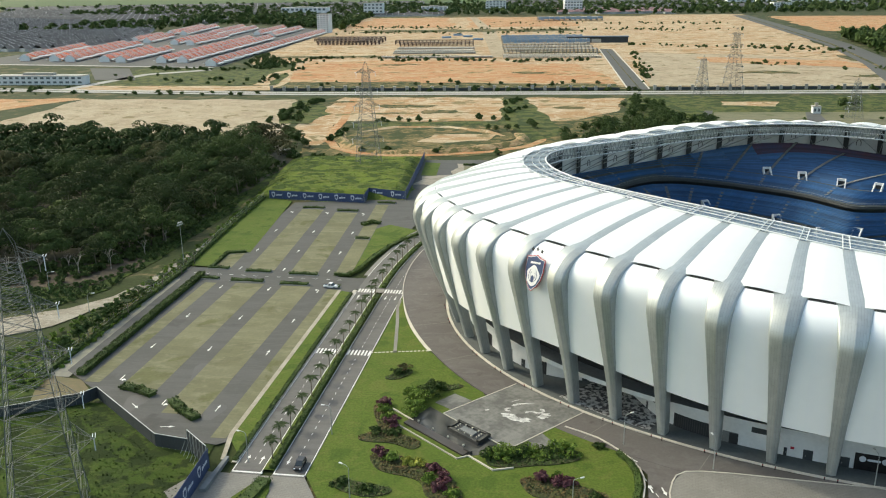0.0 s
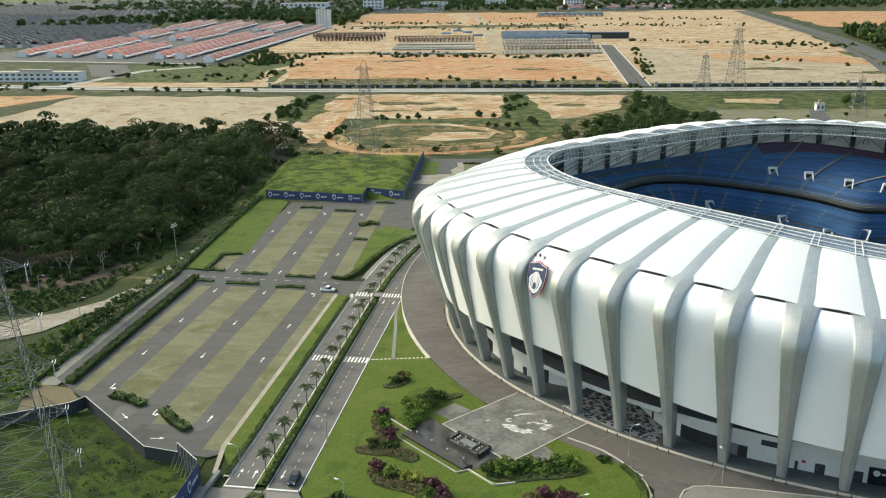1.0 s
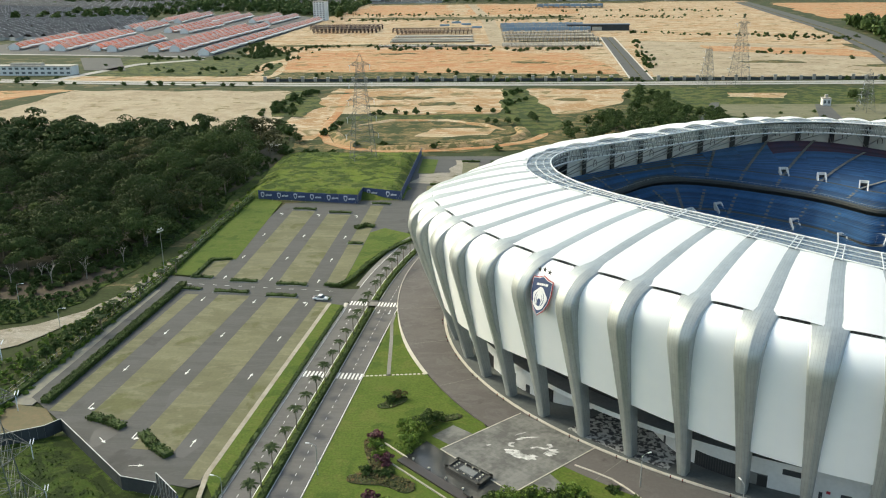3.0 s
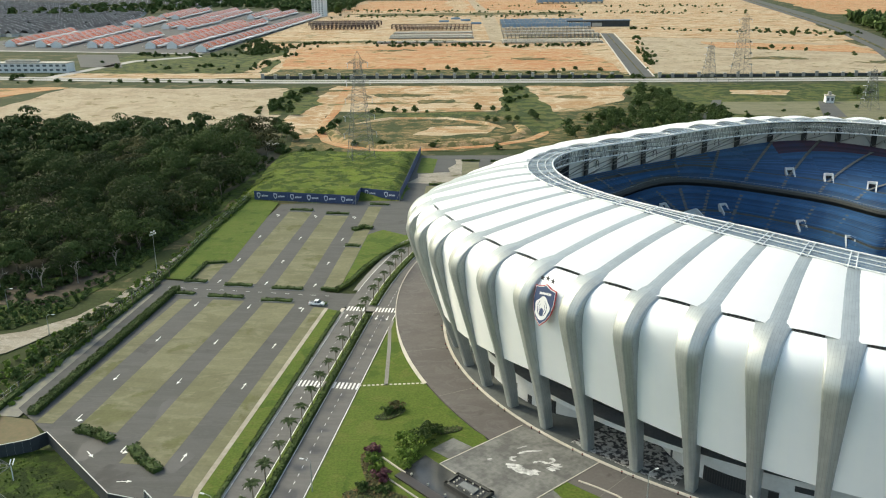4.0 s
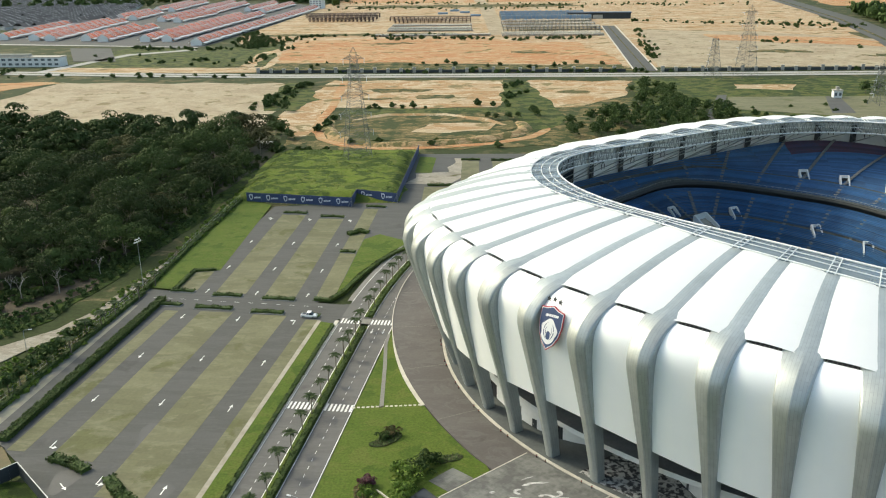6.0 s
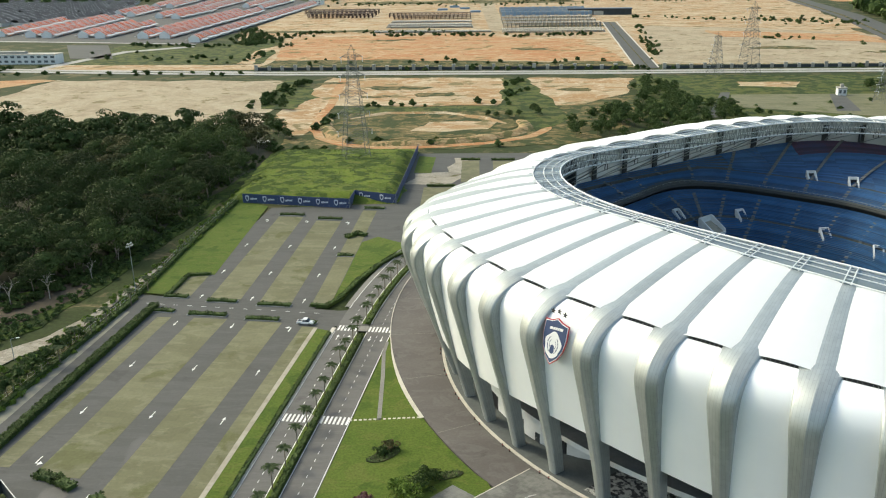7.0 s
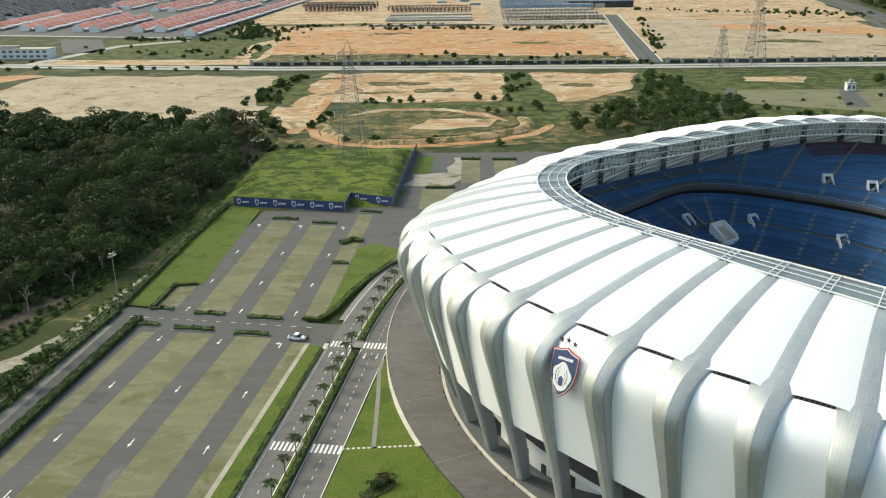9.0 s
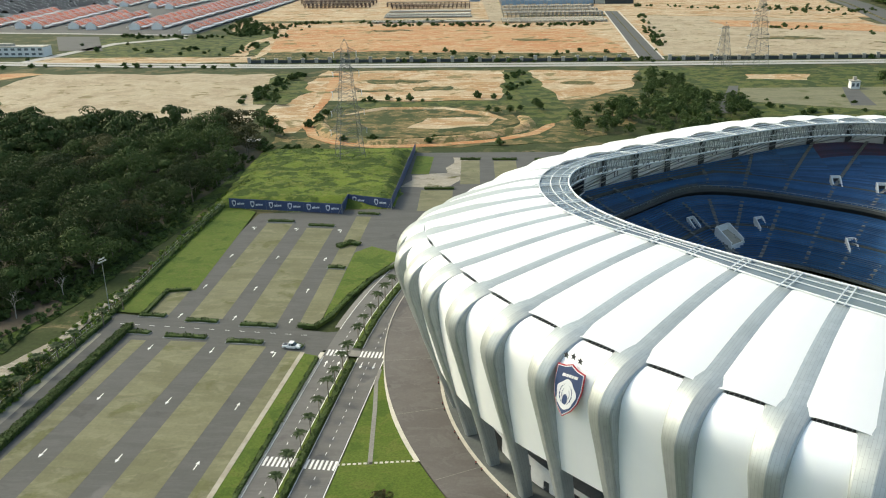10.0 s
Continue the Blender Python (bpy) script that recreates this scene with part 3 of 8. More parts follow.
for a0, a1 in GAPS:
    sh = Shape()
    b = a1 + veer(a1)
    for d in (-0.45, 0.45):
        sh.tube(at(b + d, r_glaze(b) + 1.2, z_rim(b) - 0.2), at(b + d + veer(a1) * 0.15, r_rim(b), z_rim(b) + 0.25), 0.13, seg=5)
    for f in (0.15, 0.4, 0.65, 0.9):
        e, r = b + veer(a1) * 0.15 * f, r_glaze(b) + (r_rim(b) - r_glaze(b)) * f
        sh.tube(at(e - 0.45, r, z_rim(b)), at(e + 0.45, r, z_rim(b)), 0.07, seg=4)
    part("rafter", sh, M_TUBE, stadium, "pair of white steel rafters over the glazing")

# lining wall, piers, raking struts
M_LINING = mat("pale_lining_membrane", (0.70, 0.71, 0.70), (0.62, 0.63, 0.62), 0.7, scale=0.06, fine=0.5, mix=0.7)
def z_top(a): return 25.4 + 6.0 * dip(a, 82, 24) + 6.0 * dip(a, 262, 24)
def r_back(a): return r_slot(a) - 5.0
part("back_wall", ring_sheet(lambda a: at(a, r_back(a) + 0.6, z_top(a) - 4), lambda a: at(a, r_slot(a) - 2.6, z_slot(a) - 0.8)), M_LINING, stadium, "pale lining wall behind the top row", smooth=True)
for _, a in GAPS:
    sh = Shape()
    foot = at(a, r_back(a) - 0.3, z_top(a) + 0.3)
    for d in (-0.5, 0.5):
        b = a + d * 7.0
        sh.tube(foot, at(b, r_rim(b) + 1.0, z_rim(b) - 4.3), 0.16, seg=5)
    sh.tube(at(a, r_back(a) - 0.3, z_slot(a) - 1.8), at(a, r_rim(a) + 1.0, z_rim(a) - 4.3), 0.2, seg=5)
    m = Matrix.Translation(at(a, r_back(a) + 0.2, 0)) @ pose(0, 0, 0, 0, 0, a)
    dk = Shape()
    dk.box(-0.35, 0.3, -1.05, 1.05, z_top(a) - 1, z_slot(a) - 1.4, m)
    part("raking_strut", sh, M_STEEL, stadium, "grey steel struts under the roof")
    part("back_pier", dk, M_PIER, stadium, "dark pier behind the top row")
sh = Shape()
for a0, a1 in GAPS:
    a = a0 + (a1 - a0) * 0.62
    c = Vector(at(a, r_back(a) + 0.2, z_top(a) + 3.4))
    t = Vector((-math.sin(radians(a)), math.cos(radians(a)), 0))
    prev = None
    for j in range(11):
        q = math.pi * (j / 10 * 1.35 - 0.18)
        p = c + t * (0.95 * math.cos(q)) + Vector((0, 0, 1.7 * math.sin(q)))
        if prev is not None:
            sh.tube(prev, p, 0.15, seg=4)
        prev = p
    part("vent_hoop", sh, M_DARK, stadium, "dark hooped frame on the back wall")
    sh = Shape()

# seating tiers, stepped
def tier(name, a_list, r0f, z0f, r1f, z1f, rows_n, material, lift=0.0):
    """A raked block from the back (r0, z0) to the front (r1, z1): stepped concrete, or rows of seats on it."""
    sh = Shape()
    lines = []
    for i in range(rows_n):
        f0, f1 = i / rows_n, (i + 1) / rows_n
        top, low, pan = [], [], []
        for a in a_list:
            r0, z0, r1, z1 = r0f(a), z0f(a), r1f(a), z1f(a)
            rb, rn, z = r0 + (r1 - r0) * f0, r0 + (r1 - r0) * f1, z0 + (z1 - z0) * f0
            if lift:
                rb = rb + (rn - rb) * 0.18
                top.append(at(a, rb, z + lift + 0.42)), low.append(at(a, rb + (rn - rb) * 0.14, z + lift)), pan.append(at(a, rb + (rn - rb) * 0.36, z + lift - 0.02))
            else:
                top.append(at(a, rb, z)), low.append(at(a, rn, z))
        if lift:
            sh.grid([top, low, pan])
        else:
            lines += [top, low]
    if not lift:
        lines.append([at(a, r1f(a), z1f(a)) for a in a_list])
        sh.grid(lines)
    ob = part(name, sh, material, stadium)
    if lift:
        tagged(ob, "rows of folded plastic seats on the terrace", kind="stuff")
    return ob
def r_uf(a): return r_rim(a) - 1.5 + 12.0 * dip(a, 135, 22) + 8.0 * dip(a, 315, 30) - 34.0 * dip(a, 60, 36) + 16.0 * dip(a, 118, 15)
def z_uf(a): return 19.6
def r_um(a): return min(r_uf(a) + 10.0, r_back(a) - 4.5)
def z_um(a): return z_uf(a) + 3.6
def r_ub(a): return r_um(a) + 1.6
def r_lb(a): return r_uf(a) + 2.0
def z_lb(a): return z_uf(a) - 2.5
def r_lf(a): return r_uf(a) - 30.0 + 6.0 * dip(a, 60, 36)
def r_lm(a): return r_uf(a) - 13.0
def z_lm(a): return z_lb(a) * 0.5 + 1.2
full = [SLOT0 + i * STEP / 3 for i in range(RIBS * 3 + 1)]
tier("upper_terrace", full, r_back, z_top, r_ub, z_um, 56, M_TERRACE)
tier("upper_front_terrace", full, r_um, z_um, r_uf, z_uf, 11, M_TERRACE)
tier("lower_terrace", full, r_lb, z_lb, r_lf, lambda a: 1.4, 34, M_TERRACE)
for k, (a0, a1) in enumerate(GAPS):
    c = (a0 + a1) / 2
    al = [a0 + (a1 - a0) * j / 4 for j in range(5)]
    ab = ((c % 360) + 360) % 360
    far_mid = 40 < ab < 88
    rs = lambda a: r_back(a) - 1.0
    zs = lambda a: z_top(a) - 0.3
    if far_mid:
        rm = lambda a: r_back(a) - 12.0
        zm = lambda a: zs(a) + (z_um(a) - zs(a)) * 11.0 / (r_back(a) - 1.0 - r_ub(a) - 0.6)
        tier("red_seat_block", al, rs, zs, rm, zm, 12, M_SEATR, 0.3)
        tier("upper_seat_block", al, rm, zm, lambda a: r_ub(a) + 0.6, z_um, max(4, int((r_back(c) - 12 - r_ub(c)) / 1.0)), M_SEAT, 0.3)
    else:
        tier("upper_seat_block", al, rs, zs, lambda a: r_ub(a) + 0.6, z_um, max(2, int((r_back(c) - r_ub(c)) / 0.95)), M_SEAT, 0.3)
    tier("front_seat_block", al, lambda a: r_um(a) - 0.4, z_um, lambda a: r_uf(a) + 0.9, z_uf, 11, M_SEAT, 0.3)
    bl = [a0 + (a1 - a0) * j / 4 for j in range(5)]
    tier("lower_seat_block", bl, lambda a: r_lb(a) - 1.0, lambda a: z_lb(a) - 0.4, lambda a: r_lm(a) + 0.8, lambda a: z_lm(a) + 0.3, 18, M_SEAT, 0.3)
    tier("lower_front_seat_block", bl, lambda a: r_lm(a) - 0.8, lambda a: z_lm(a) - 0.2, lambda a: r_lf(a) + 1.0, lambda a: 1.7, 18, M_SEAT, 0.3)
# light gangways, square to the curve of the tiers
def z_seat(b, r):
    d = r - r_uf(b)
    if d < 1.0:
        return z_lb(b) + (1.4 - z_lb(b)) * (r_lb(b) - r) / (r_lb(b) - r_lf(b))
    if r < r_um(b):
        return z_uf(b) + (z_um(b) - z_uf(b)) * d / (r_um(b) - r_uf(b))
    return z_um(b) + (z_top(b) - z_um(b)) * max(0.0, r - r_ub(b)) / max(1.0, r_back(b) - r_ub(b))
def gangway(a):
    p0 = Vector(at(a, r_uf(a), 0))
    t = (Vector(at(a + 0.5, r_uf(a + 0.5), 0)) - Vector(at(a - 0.5, r_uf(a - 0.5), 0))).normalized()
    n = Vector((t.y, -t.x, 0))
    if n.dot(p0 - Vector((CX, CY, 0))) < 0:
        n = -n
    runs, prev = [Shape()], None
    for d in [-27 + 1.5 * i for i in range(50)]:
        if -0.6 < d < 0.8 or (d > 0 and 36 < a < 74):
            if runs[-1].v:
                runs.append(Shape())
            prev = None
            continue
        p = p0 + n * d
        v = p - Vector((CX, CY, 0))
        b, r = math.degrees(math.atan2(v.y, v.x)), v.length
        if (d < 0 and r < r_lf(b) + 0.8) or r > r_back(b) - 0.8 or (d < 0 and r > r_uf(b) - 0.5):
            if runs[-1].v:
                runs.append(Shape())
            prev = None
            continue
        q = p + Vector((0, 0, z_seat(b, r) + (1.4 if d < 0 else 1.0)))
        if prev is not None:
            step = Vector((q.x, q.y, prev.z))
            runs[-1].quad(prev - t * 0.6, prev + t * 0.6, step + t * 0.6, step - t * 0.6)
            runs[-1].quad(step - t * 0.6, step + t * 0.6, q + t * 0.6, q - t * 0.6)
        prev = q
    for sh in [r for r in runs if r.v]:
        part("gangway", sh, M_TIER, stadium, "pale stepped gangway between seat blocks")
a = 12.0
while a < 366:
    gangway(a)
    a += math.degrees(12.5 / math.hypot(r_uf(a), (r_uf(a + 1) - r_uf(a - 1)) / 2 * 57.3))
# parapet of the upper tier and the dark band under it
part("tier_parapet", ring_sheet(lambda a: at(a, r_uf(a) - 0.1, z_uf(a) + 0.35), lambda a: at(a, r_uf(a) - 0.3, z_uf(a) - 0.6)), M_PIER, stadium)
part("tier_soffit", ring_sheet(lambda a: at(a, r_uf(a) - 0.3, z_uf(a) - 0.6), lambda a: at(a, r_lb(a) + 0.2, z_lb(a))), M_PIER, stadium)
sh = Shape()
for i in range(N_T):
    a0, a1 = i * 360 / N_T, (i + 1) * 360 / N_T
    sh.tube(at(a0, r_uf(a0) - 0.2, z_uf(a0) + 1.6), at(a1, r_uf(a1) - 0.2, z_uf(a1) + 1.6), 0.045, seg=4, cap=False)
    sh.tube(at(a0, r_uf(a0) - 0.2, z_uf(a0) + 1.6), at(a0, r_uf(a0) - 0.2, z_uf(a0) + 1.0), 0.05, seg=4, cap=False)
part("tier_rail", sh, M_STEEL, stadium)

def vomitory(a, r, z, w, d, h):
    """A white doorway hood that pierces the seating: two raked cheeks, a lintel, a near-black sheet for the unlit
    opening.
    """
    m = Matrix.Translation(at(a, r, z)) @ pose(0, 0, 0, 0, 0, a)
    sh = Shape()
    for s in (-1, 1):
        n = len(sh.v)
        y0, y1 = s * w / 2, s * (w / 2 + 0.45)
        prof = ((-d / 2, -2.6), (d / 2, -0.6), (d / 2, h), (d / 2 - 0.7, h), (-d / 2, -0.9))
        for y in (y0, y1):
            sh.v += [tuple(m @ Vector((x, y, q))) for x, q in prof]
        sh.f += [(n, n + 1, n + 2, n + 3, n + 4), (n + 9, n + 8, n + 7, n + 6, n + 5)]
        sh.f += [(n + i, n + (i + 1) % 5, n + 5 + (i + 1) % 5, n + 5 + i) for i in range(5)]
    sh.box(d / 2 - 0.3, d / 2 + 0.15, -w / 2 - 0.45, w / 2 + 0.45, h - 0.9, h + 0.1, m)
    ob = part("vomitory", sh, M_WALLW, stadium, "pale concrete stair mouth between seats")
    # thin near-black sheet painted as the darkness inside the stair mouth
    dk = Shape()
    dk.box(d / 2 - 0.32, d / 2 - 0.28, -w / 2, w / 2, -0.8, h - 0.85, m)
    part("opening", dk, M_DARK, ob)
    fl = Shape()
    fl.quad(m @ Vector((-d / 2, -w / 2, -1.6)), m @ Vector((d / 2, -w / 2, -0.4)), m @ Vector((d / 2, w / 2, -0.4)), m @ Vector((-d / 2, w / 2, -1.6)))
    part("landing", fl, M_PATH, ob)
    return ob
def z_low(a, d): return z_lb(a) + (1.4 - z_lb(a)) * (r_lb(a) - r_uf(a) - d) / (r_lb(a) - r_lf(a))
for a in (91.2, 80.8, 66.9, 52.0, 36.0, 20.0, 262.0, 276.0):
    vomitory(a, r_uf(a) + 13.0, z_um(a) + 0.9, 2.4, 4.0, 2.2)
for a, d in ((128.5, -9.9), (112.2, -11.5), (94.4, -12.8), (76.0, -13.0), (52.0, -9.0), (250.0, -11.0), (270.0, -11.0)):
    vomitory(a, r_uf(a) + d, z_low(a, d) + 0.9, 2.4, 3.8, 1.8)
# the wide players' entrance: pale cheeks, back wall and a sloping tan floor
m = Matrix.Translation(at(122.8, r_uf(122.8) - 19.0, z_low(122.8, -19.0) + 0.6)) @ pose(0, 0, 0, 0, 0, 130.0)
sh = Shape()
for y0, y1 in ((-3.7, -3.1), (3.1, 3.7)):
    n = len(sh.v)
    prof = ((-3.6, -3.0), (3.2, -0.6), (3.2, 4.4), (2.4, 4.4), (-3.6, 0.5))
    for y in (y0, y1):
        sh.v += [tuple(m @ Vector((x, y, q))) for x, q in prof]
    sh.f += [(n, n + 1, n + 2, n + 3, n + 4), (n + 9, n + 8, n + 7, n + 6, n + 5)]
    sh.f += [(n + i, n + (i + 1) % 5, n + 5 + (i + 1) % 5, n + 5 + i) for i in range(5)]
sh.box(2.7, 3.3, -3.1, 3.1, 2.0, 4.4, m), sh.box(-3.9, -3.4, -3.7, 3.7, -3.2, -0.4, m)
entrance = part("entrance", sh, M_WALLW, stadium, "wide white entrance box in the lower tier")
fl = Shape()
fl.quad(m @ Vector((-3.4, -3.1, -0.5)), m @ Vector((2.8, -3.1, 2.3)), m @ Vector((2.8, 3.1, 2.3)), m @ Vector((-3.4, 3.1, -0.5)))
part("floor_slab", fl, M_PATH, entrance)
# pitch inside the bowl
pitch = Shape()
pitch.slab([at(i * 6, r_lf(i * 6) + 0.5, 0)[:2] for i in range(60)], 0.1, 0.25)
part("pitch", pitch, M_LAWN, stadium, "green grass playing field")

# scoreboard under the roof at the end
a = 155.0
m = Matrix.Translation(at(a, r_uf(a) + 11, 0)) @ pose(0, 0, 0, 0, 0, a)
board = thing("scoreboard", "large dark scoreboard screen with a pale frame under the roof", "scoreboard", at=m)
sh = Shape()
sh.box(-0.5, 0.6, -9.5, 9.5, 26.6, 36.5)
part("screen", sh, M_BLACK, board)
sh = Shape()
sh.box(-0.7, 0.8, -9.9, 9.9, 36.5, 36.9)
sh.box(-0.7, 0.8, -9.9, 9.9, 26.2, 26.6)
sh.box(-0.7, 0.8, -9.9, -9.5, 26.6, 36.5)
sh.box(-0.7, 0.8, 9.5, 9.9, 26.6, 36.5)
part("frame", sh, M_TUBE, board)
sh = Shape()
for y in (-8, -3, 3, 8):
    sh.box(-0.2, 0.3, y - 0.3, y + 0.3, 20.0, 26.2)
part("leg", sh, M_STEEL, board)

# podium behind the columns
def r_pod(a): return r_foot(a) - 4.3 - 11.0 * dip(a, 224, 6.5)
part("podium_wall", ring_sheet(lambda a: at(a, r_pod(a), 0), lambda a: at(a, r_pod(a), 6.4), 408), M_WALLW, stadium, "white rendered wall behind the columns", smooth=True)
part("podium_band", ring_sheet(lambda a: at(a, r_foot(a) - 2.9, 6.3), lambda a: at(a, r_foot(a) - 2.9, 7.5)), M_WALLW, stadium, "white slab edge", smooth=True)
part("podium_soffit", ring_sheet(lambda a: at(a, r_foot(a) - 2.9, 7.5), lambda a: at(a, r_foot(a) - 14, 7.5)), M_TIER, stadium, smooth=True)
# the concourse's shade behind the open gap, put in as a near-black ring
part("inner_drum", ring_sheet(lambda a: at(a, r_foot(a) - 8.0, 7.0), lambda a: at(a, r_foot(a) - 5.0, z_top(a) - 2)), M_DARK, stadium, "near-black ring standing in for the unlit concourse void", smooth=True)
def podium_piece(name, a0, a1, z0, z1, material, label, proud=0.08):
    """A door, window or louvre that follows the podium wall between two bearings."""
    sh = Shape()
    n = max(2, int((a1 - a0) / 0.6) + 1)
    al = [a0 + (a1 - a0) * i / (n - 1) for i in range(n)]
    ring = [[at(a, r_pod(a) + p, z) for p, z in ((-0.3, z0), (proud, z0), (proud, z1), (-0.3, z1))] for a in al]
    loft_n = len(sh.v)
    sh.grid(ring, closed=True)
    sh.f.append(tuple(loft_n + 3 - i for i in range(4)))
    sh.f.append(tuple(loft_n + (n - 1) * 4 + i for i in range(4)))
    return part(name, sh, material, stadium, label)
for a0, a1, z0, z1 in ((199.0, 200.4, 0.2, 3.2), (203.4, 205.6, 0.2, 3.6), (209.0, 210.6, 0.2, 3.6), (214.4, 216.0, 0.2, 3.8), (233.5, 237.6, 0.2, 3.6), (255.6, 258.4, 0.2, 3.6)):
    lv = podium_piece("louvre", a0, a1, z0, z1, M_DARK, "tall dark louvre in the podium")
    for k in range(int((a1 - a0) / 0.25)):
        a = a0 + 0.15 + k * 0.25
        sl = Shape()
        sl.box(0.08, 0.16, -0.07, 0.07, z0 + 0.1, z1 - 0.1, Matrix.Translation(at(a, r_pod(a), 0)) @ pose(0, 0, 0, 0, 0, a))
        part("slat", sl, M_PIER, lv)
for a0, a1, z0, z1 in ((230.0, 231.5, 3.2, 4.6), (241.6, 243.2, 4.2, 5.5), (218.6, 219.8, 3.4, 4.6)):
    podium_piece("window", a0, a1, z0, z1, M_FENCE, "dark window in the podium")
for a0, a1, z1 in ((229.3, 229.6, 2.2), (244.8, 245.1, 2.2), (246.6, 247.5, 2.6), (249.9, 250.8, 2.6), (219.8, 220.5, 2.4), (212.4, 213.0, 2.4)):
    dr = podium_piece("door", a0, a1, 0.2, z1, M_FENCE, "dark metal door in the podium")
    hb = Shape()
    hb.box(0.08, 0.16, 0.2, 0.3, 1.0, 1.3, Matrix.Translation(at(a0 + 0.1, r_pod(a0), 0)) @ pose(0, 0, 0, 0, 0, a0))
    part("handle", hb, M_STEEL, dr)
# flat panels on the wall; the recess's shade is only their colour
podium_piece("recess", 238.8, 240.4, 0.2, 3.0, M_TIER, "flat grey panel coloured as a shaded recess", 0.04)
podium_piece("doorway", 239.5, 240.4, 0.2, 2.8, M_DARK, "near-black panel coloured as an unlit doorway", 0.1)
podium_piece("hose_box", 245.4, 245.75, 2.2, 2.7, M_RED, "small red hose box", 0.2)
shop = podium_piece("shopfront", 251.2, 254.8, 0.2, 4.2, M_BLACK, "black shopfront with pale round marks")
for a in (251.9, 253.9):
    mk = Shape()
    mk.tube(at(a, r_pod(a) + 0.08, 2.9), at(a, r_pod(a) + 0.14, 2.9), 0.7, seg=14)
    part("round_mark", mk, M_MARK, shop)
br = Shape()
br.box(0.08, 0.14, -1.3, 1.3, 2.6, 3.1, Matrix.Translation(at(252.9, r_pod(252.9), 0)) @ pose(0, 0, 0, 0, 0, 252.9))
part("lettering_bar", br, M_MARK, shop)
# kerb line and plinth round the feet
plinth = part("plinth", ring_sheet(lambda a: at(a, r_foot(a) + 1.6, 0.22), lambda a: at(a, r_pod(a) - 0.2, 0.22)), M_TERRACE, stadium, "grey paved plinth under the columns")
part("plinth_kerb", ring_sheet(lambda a: at(a, r_foot(a) + 2.3, 0.3), lambda a: at(a, r_foot(a) + 1.55, 0.3)), M_KERB, stadium, "pale kerb round the columns")
part("plinth_riser", ring_sheet(lambda a: at(a, r_foot(a) + 2.3, 0.0), lambda a: at(a, r_foot(a) + 2.3, 0.3)), M_KERB, stadium)

# crest on the wall: a shield in navy, white and red with three stars
ang, face = 219.82, 221.1
ez = Vector((math.cos(radians(face)), math.sin(radians(face)), 0.24)).normalized()
ex = Vector((0, 0, 1)).cross(ez).normalized()
ey = ez.cross(ex)
mc = Matrix(((ex.x, ey.x, ez.x, 0), (ex.y, ey.y, ez.y, 0), (ex.z, ey.z, ez.z, 0), (0, 0, 0, 1)))
mc = Matrix.Translation(at(ang, 142.3, 34.9)) @ mc
crest = thing("crest", "navy and white shield with three dark stars on the wall", "sign", at=mc)
def shield(s, z0, z1):
    pts = [(-2.3, 2.6), (-1.1, 2.75), (0, 3.2), (1.1, 2.75), (2.3, 2.6), (2.35, 0.4), (2.0, -1.2), (1.2, -2.5), (0, -3.5), (-1.2, -2.5), (-2.0, -1.2), (-2.35, 0.4)]
    sh = Shape()
    sh.slab([(x * s * 1.28, y * s * 1.36) for x, y in pts], z0, z1)
    return sh
sh = Shape()
for x in (-1.2, 1.2):
    sh.tube((x, 0.5, -0.2), (x, 0.2, -1.4), 0.1, seg=6)
part("bracket", sh, M_STEEL, crest)
part("rim", shield(1.0, -0.25, 0.0), M_RED, crest)
part("white_line", shield(0.955, 0.0, 0.05), M_CARWHITE, crest)
part("field", shield(0.915, 0.05, 0.1), M_NAVY, crest)
sh = Shape()
sh.slab([(2.0 * math.cos(q) * (1 + 0.10 * math.sin(5 * q + 0.6)), -0.9 + 2.45 * math.sin(q) * (1 + 0.07 * math.cos(4 * q))) for q in (i * math.pi / 16 for i in range(32))], 0.1, 0.16)
part("pale_roundel", sh, M_CARWHITE, crest)
for k in range(11):
    # short curved dark strokes, mirrored about the middle
    q0 = -1.15 + 0.42 * (k % 6)
    rr, side = (1.45 if k < 6 else 0.9), (1 if k % 2 else -1)
    stroke = Shape()
    for sg in (-1, 1):
        arc = [(sg * rr * math.cos(q0 + 0.09 * i) * 0.95, -0.85 + rr * 1.2 * math.sin(q0 + 0.09 * i)) for i in range(5)]
        stroke.grid([[(x, y, 0.19) for x, y in arc], [(x * 0.86, y * 0.95 + 0.05 * side, 0.19) for x, y in arc]])
    part("dark_stroke", stroke, M_NAVY, crest)
sh = Shape()
sh.slab([(-0.55, -2.1), (-0.3, -2.55), (0.3, -2.55), (0.55, -2.1), (0.42, -1.1), (0.0, -0.8), (-0.42, -1.1)], 0.16, 0.2)
part("dark_centre", sh, M_NAVY, crest)
for x, w in ((-1.5, 0.7), (-0.7, 0.45), (-0.15, 0.5), (0.45, 0.4), (0.95, 0.75)):
    sh = Shape()
    y = 2.35 + 0.12 * x
    sh.slab([(x, y - 0.3), (x + w, y - 0.22), (x + w + 0.12, y + 0.3), (x + 0.12, y + 0.22)], 0.1, 0.16)
    part("pale_bar", sh, M_CARWHITE, crest)
for x in (-1.5, 0.0, 1.5):
    sh = Shape()
    sh.slab([((0.62 if i % 2 == 0 else 0.26) * math.sin(i * math.pi / 5) + x, (0.62 if i % 2 == 0 else 0.26) * math.cos(i * math.pi / 5) + 5.4 + (0.25 if x == 0 else 0)) for i in range(10)], 0.0, 0.15)
    part("star", sh, M_DARK, crest)

# ---- ground, roads and car parks ----
sh = Shape()
NG = 40
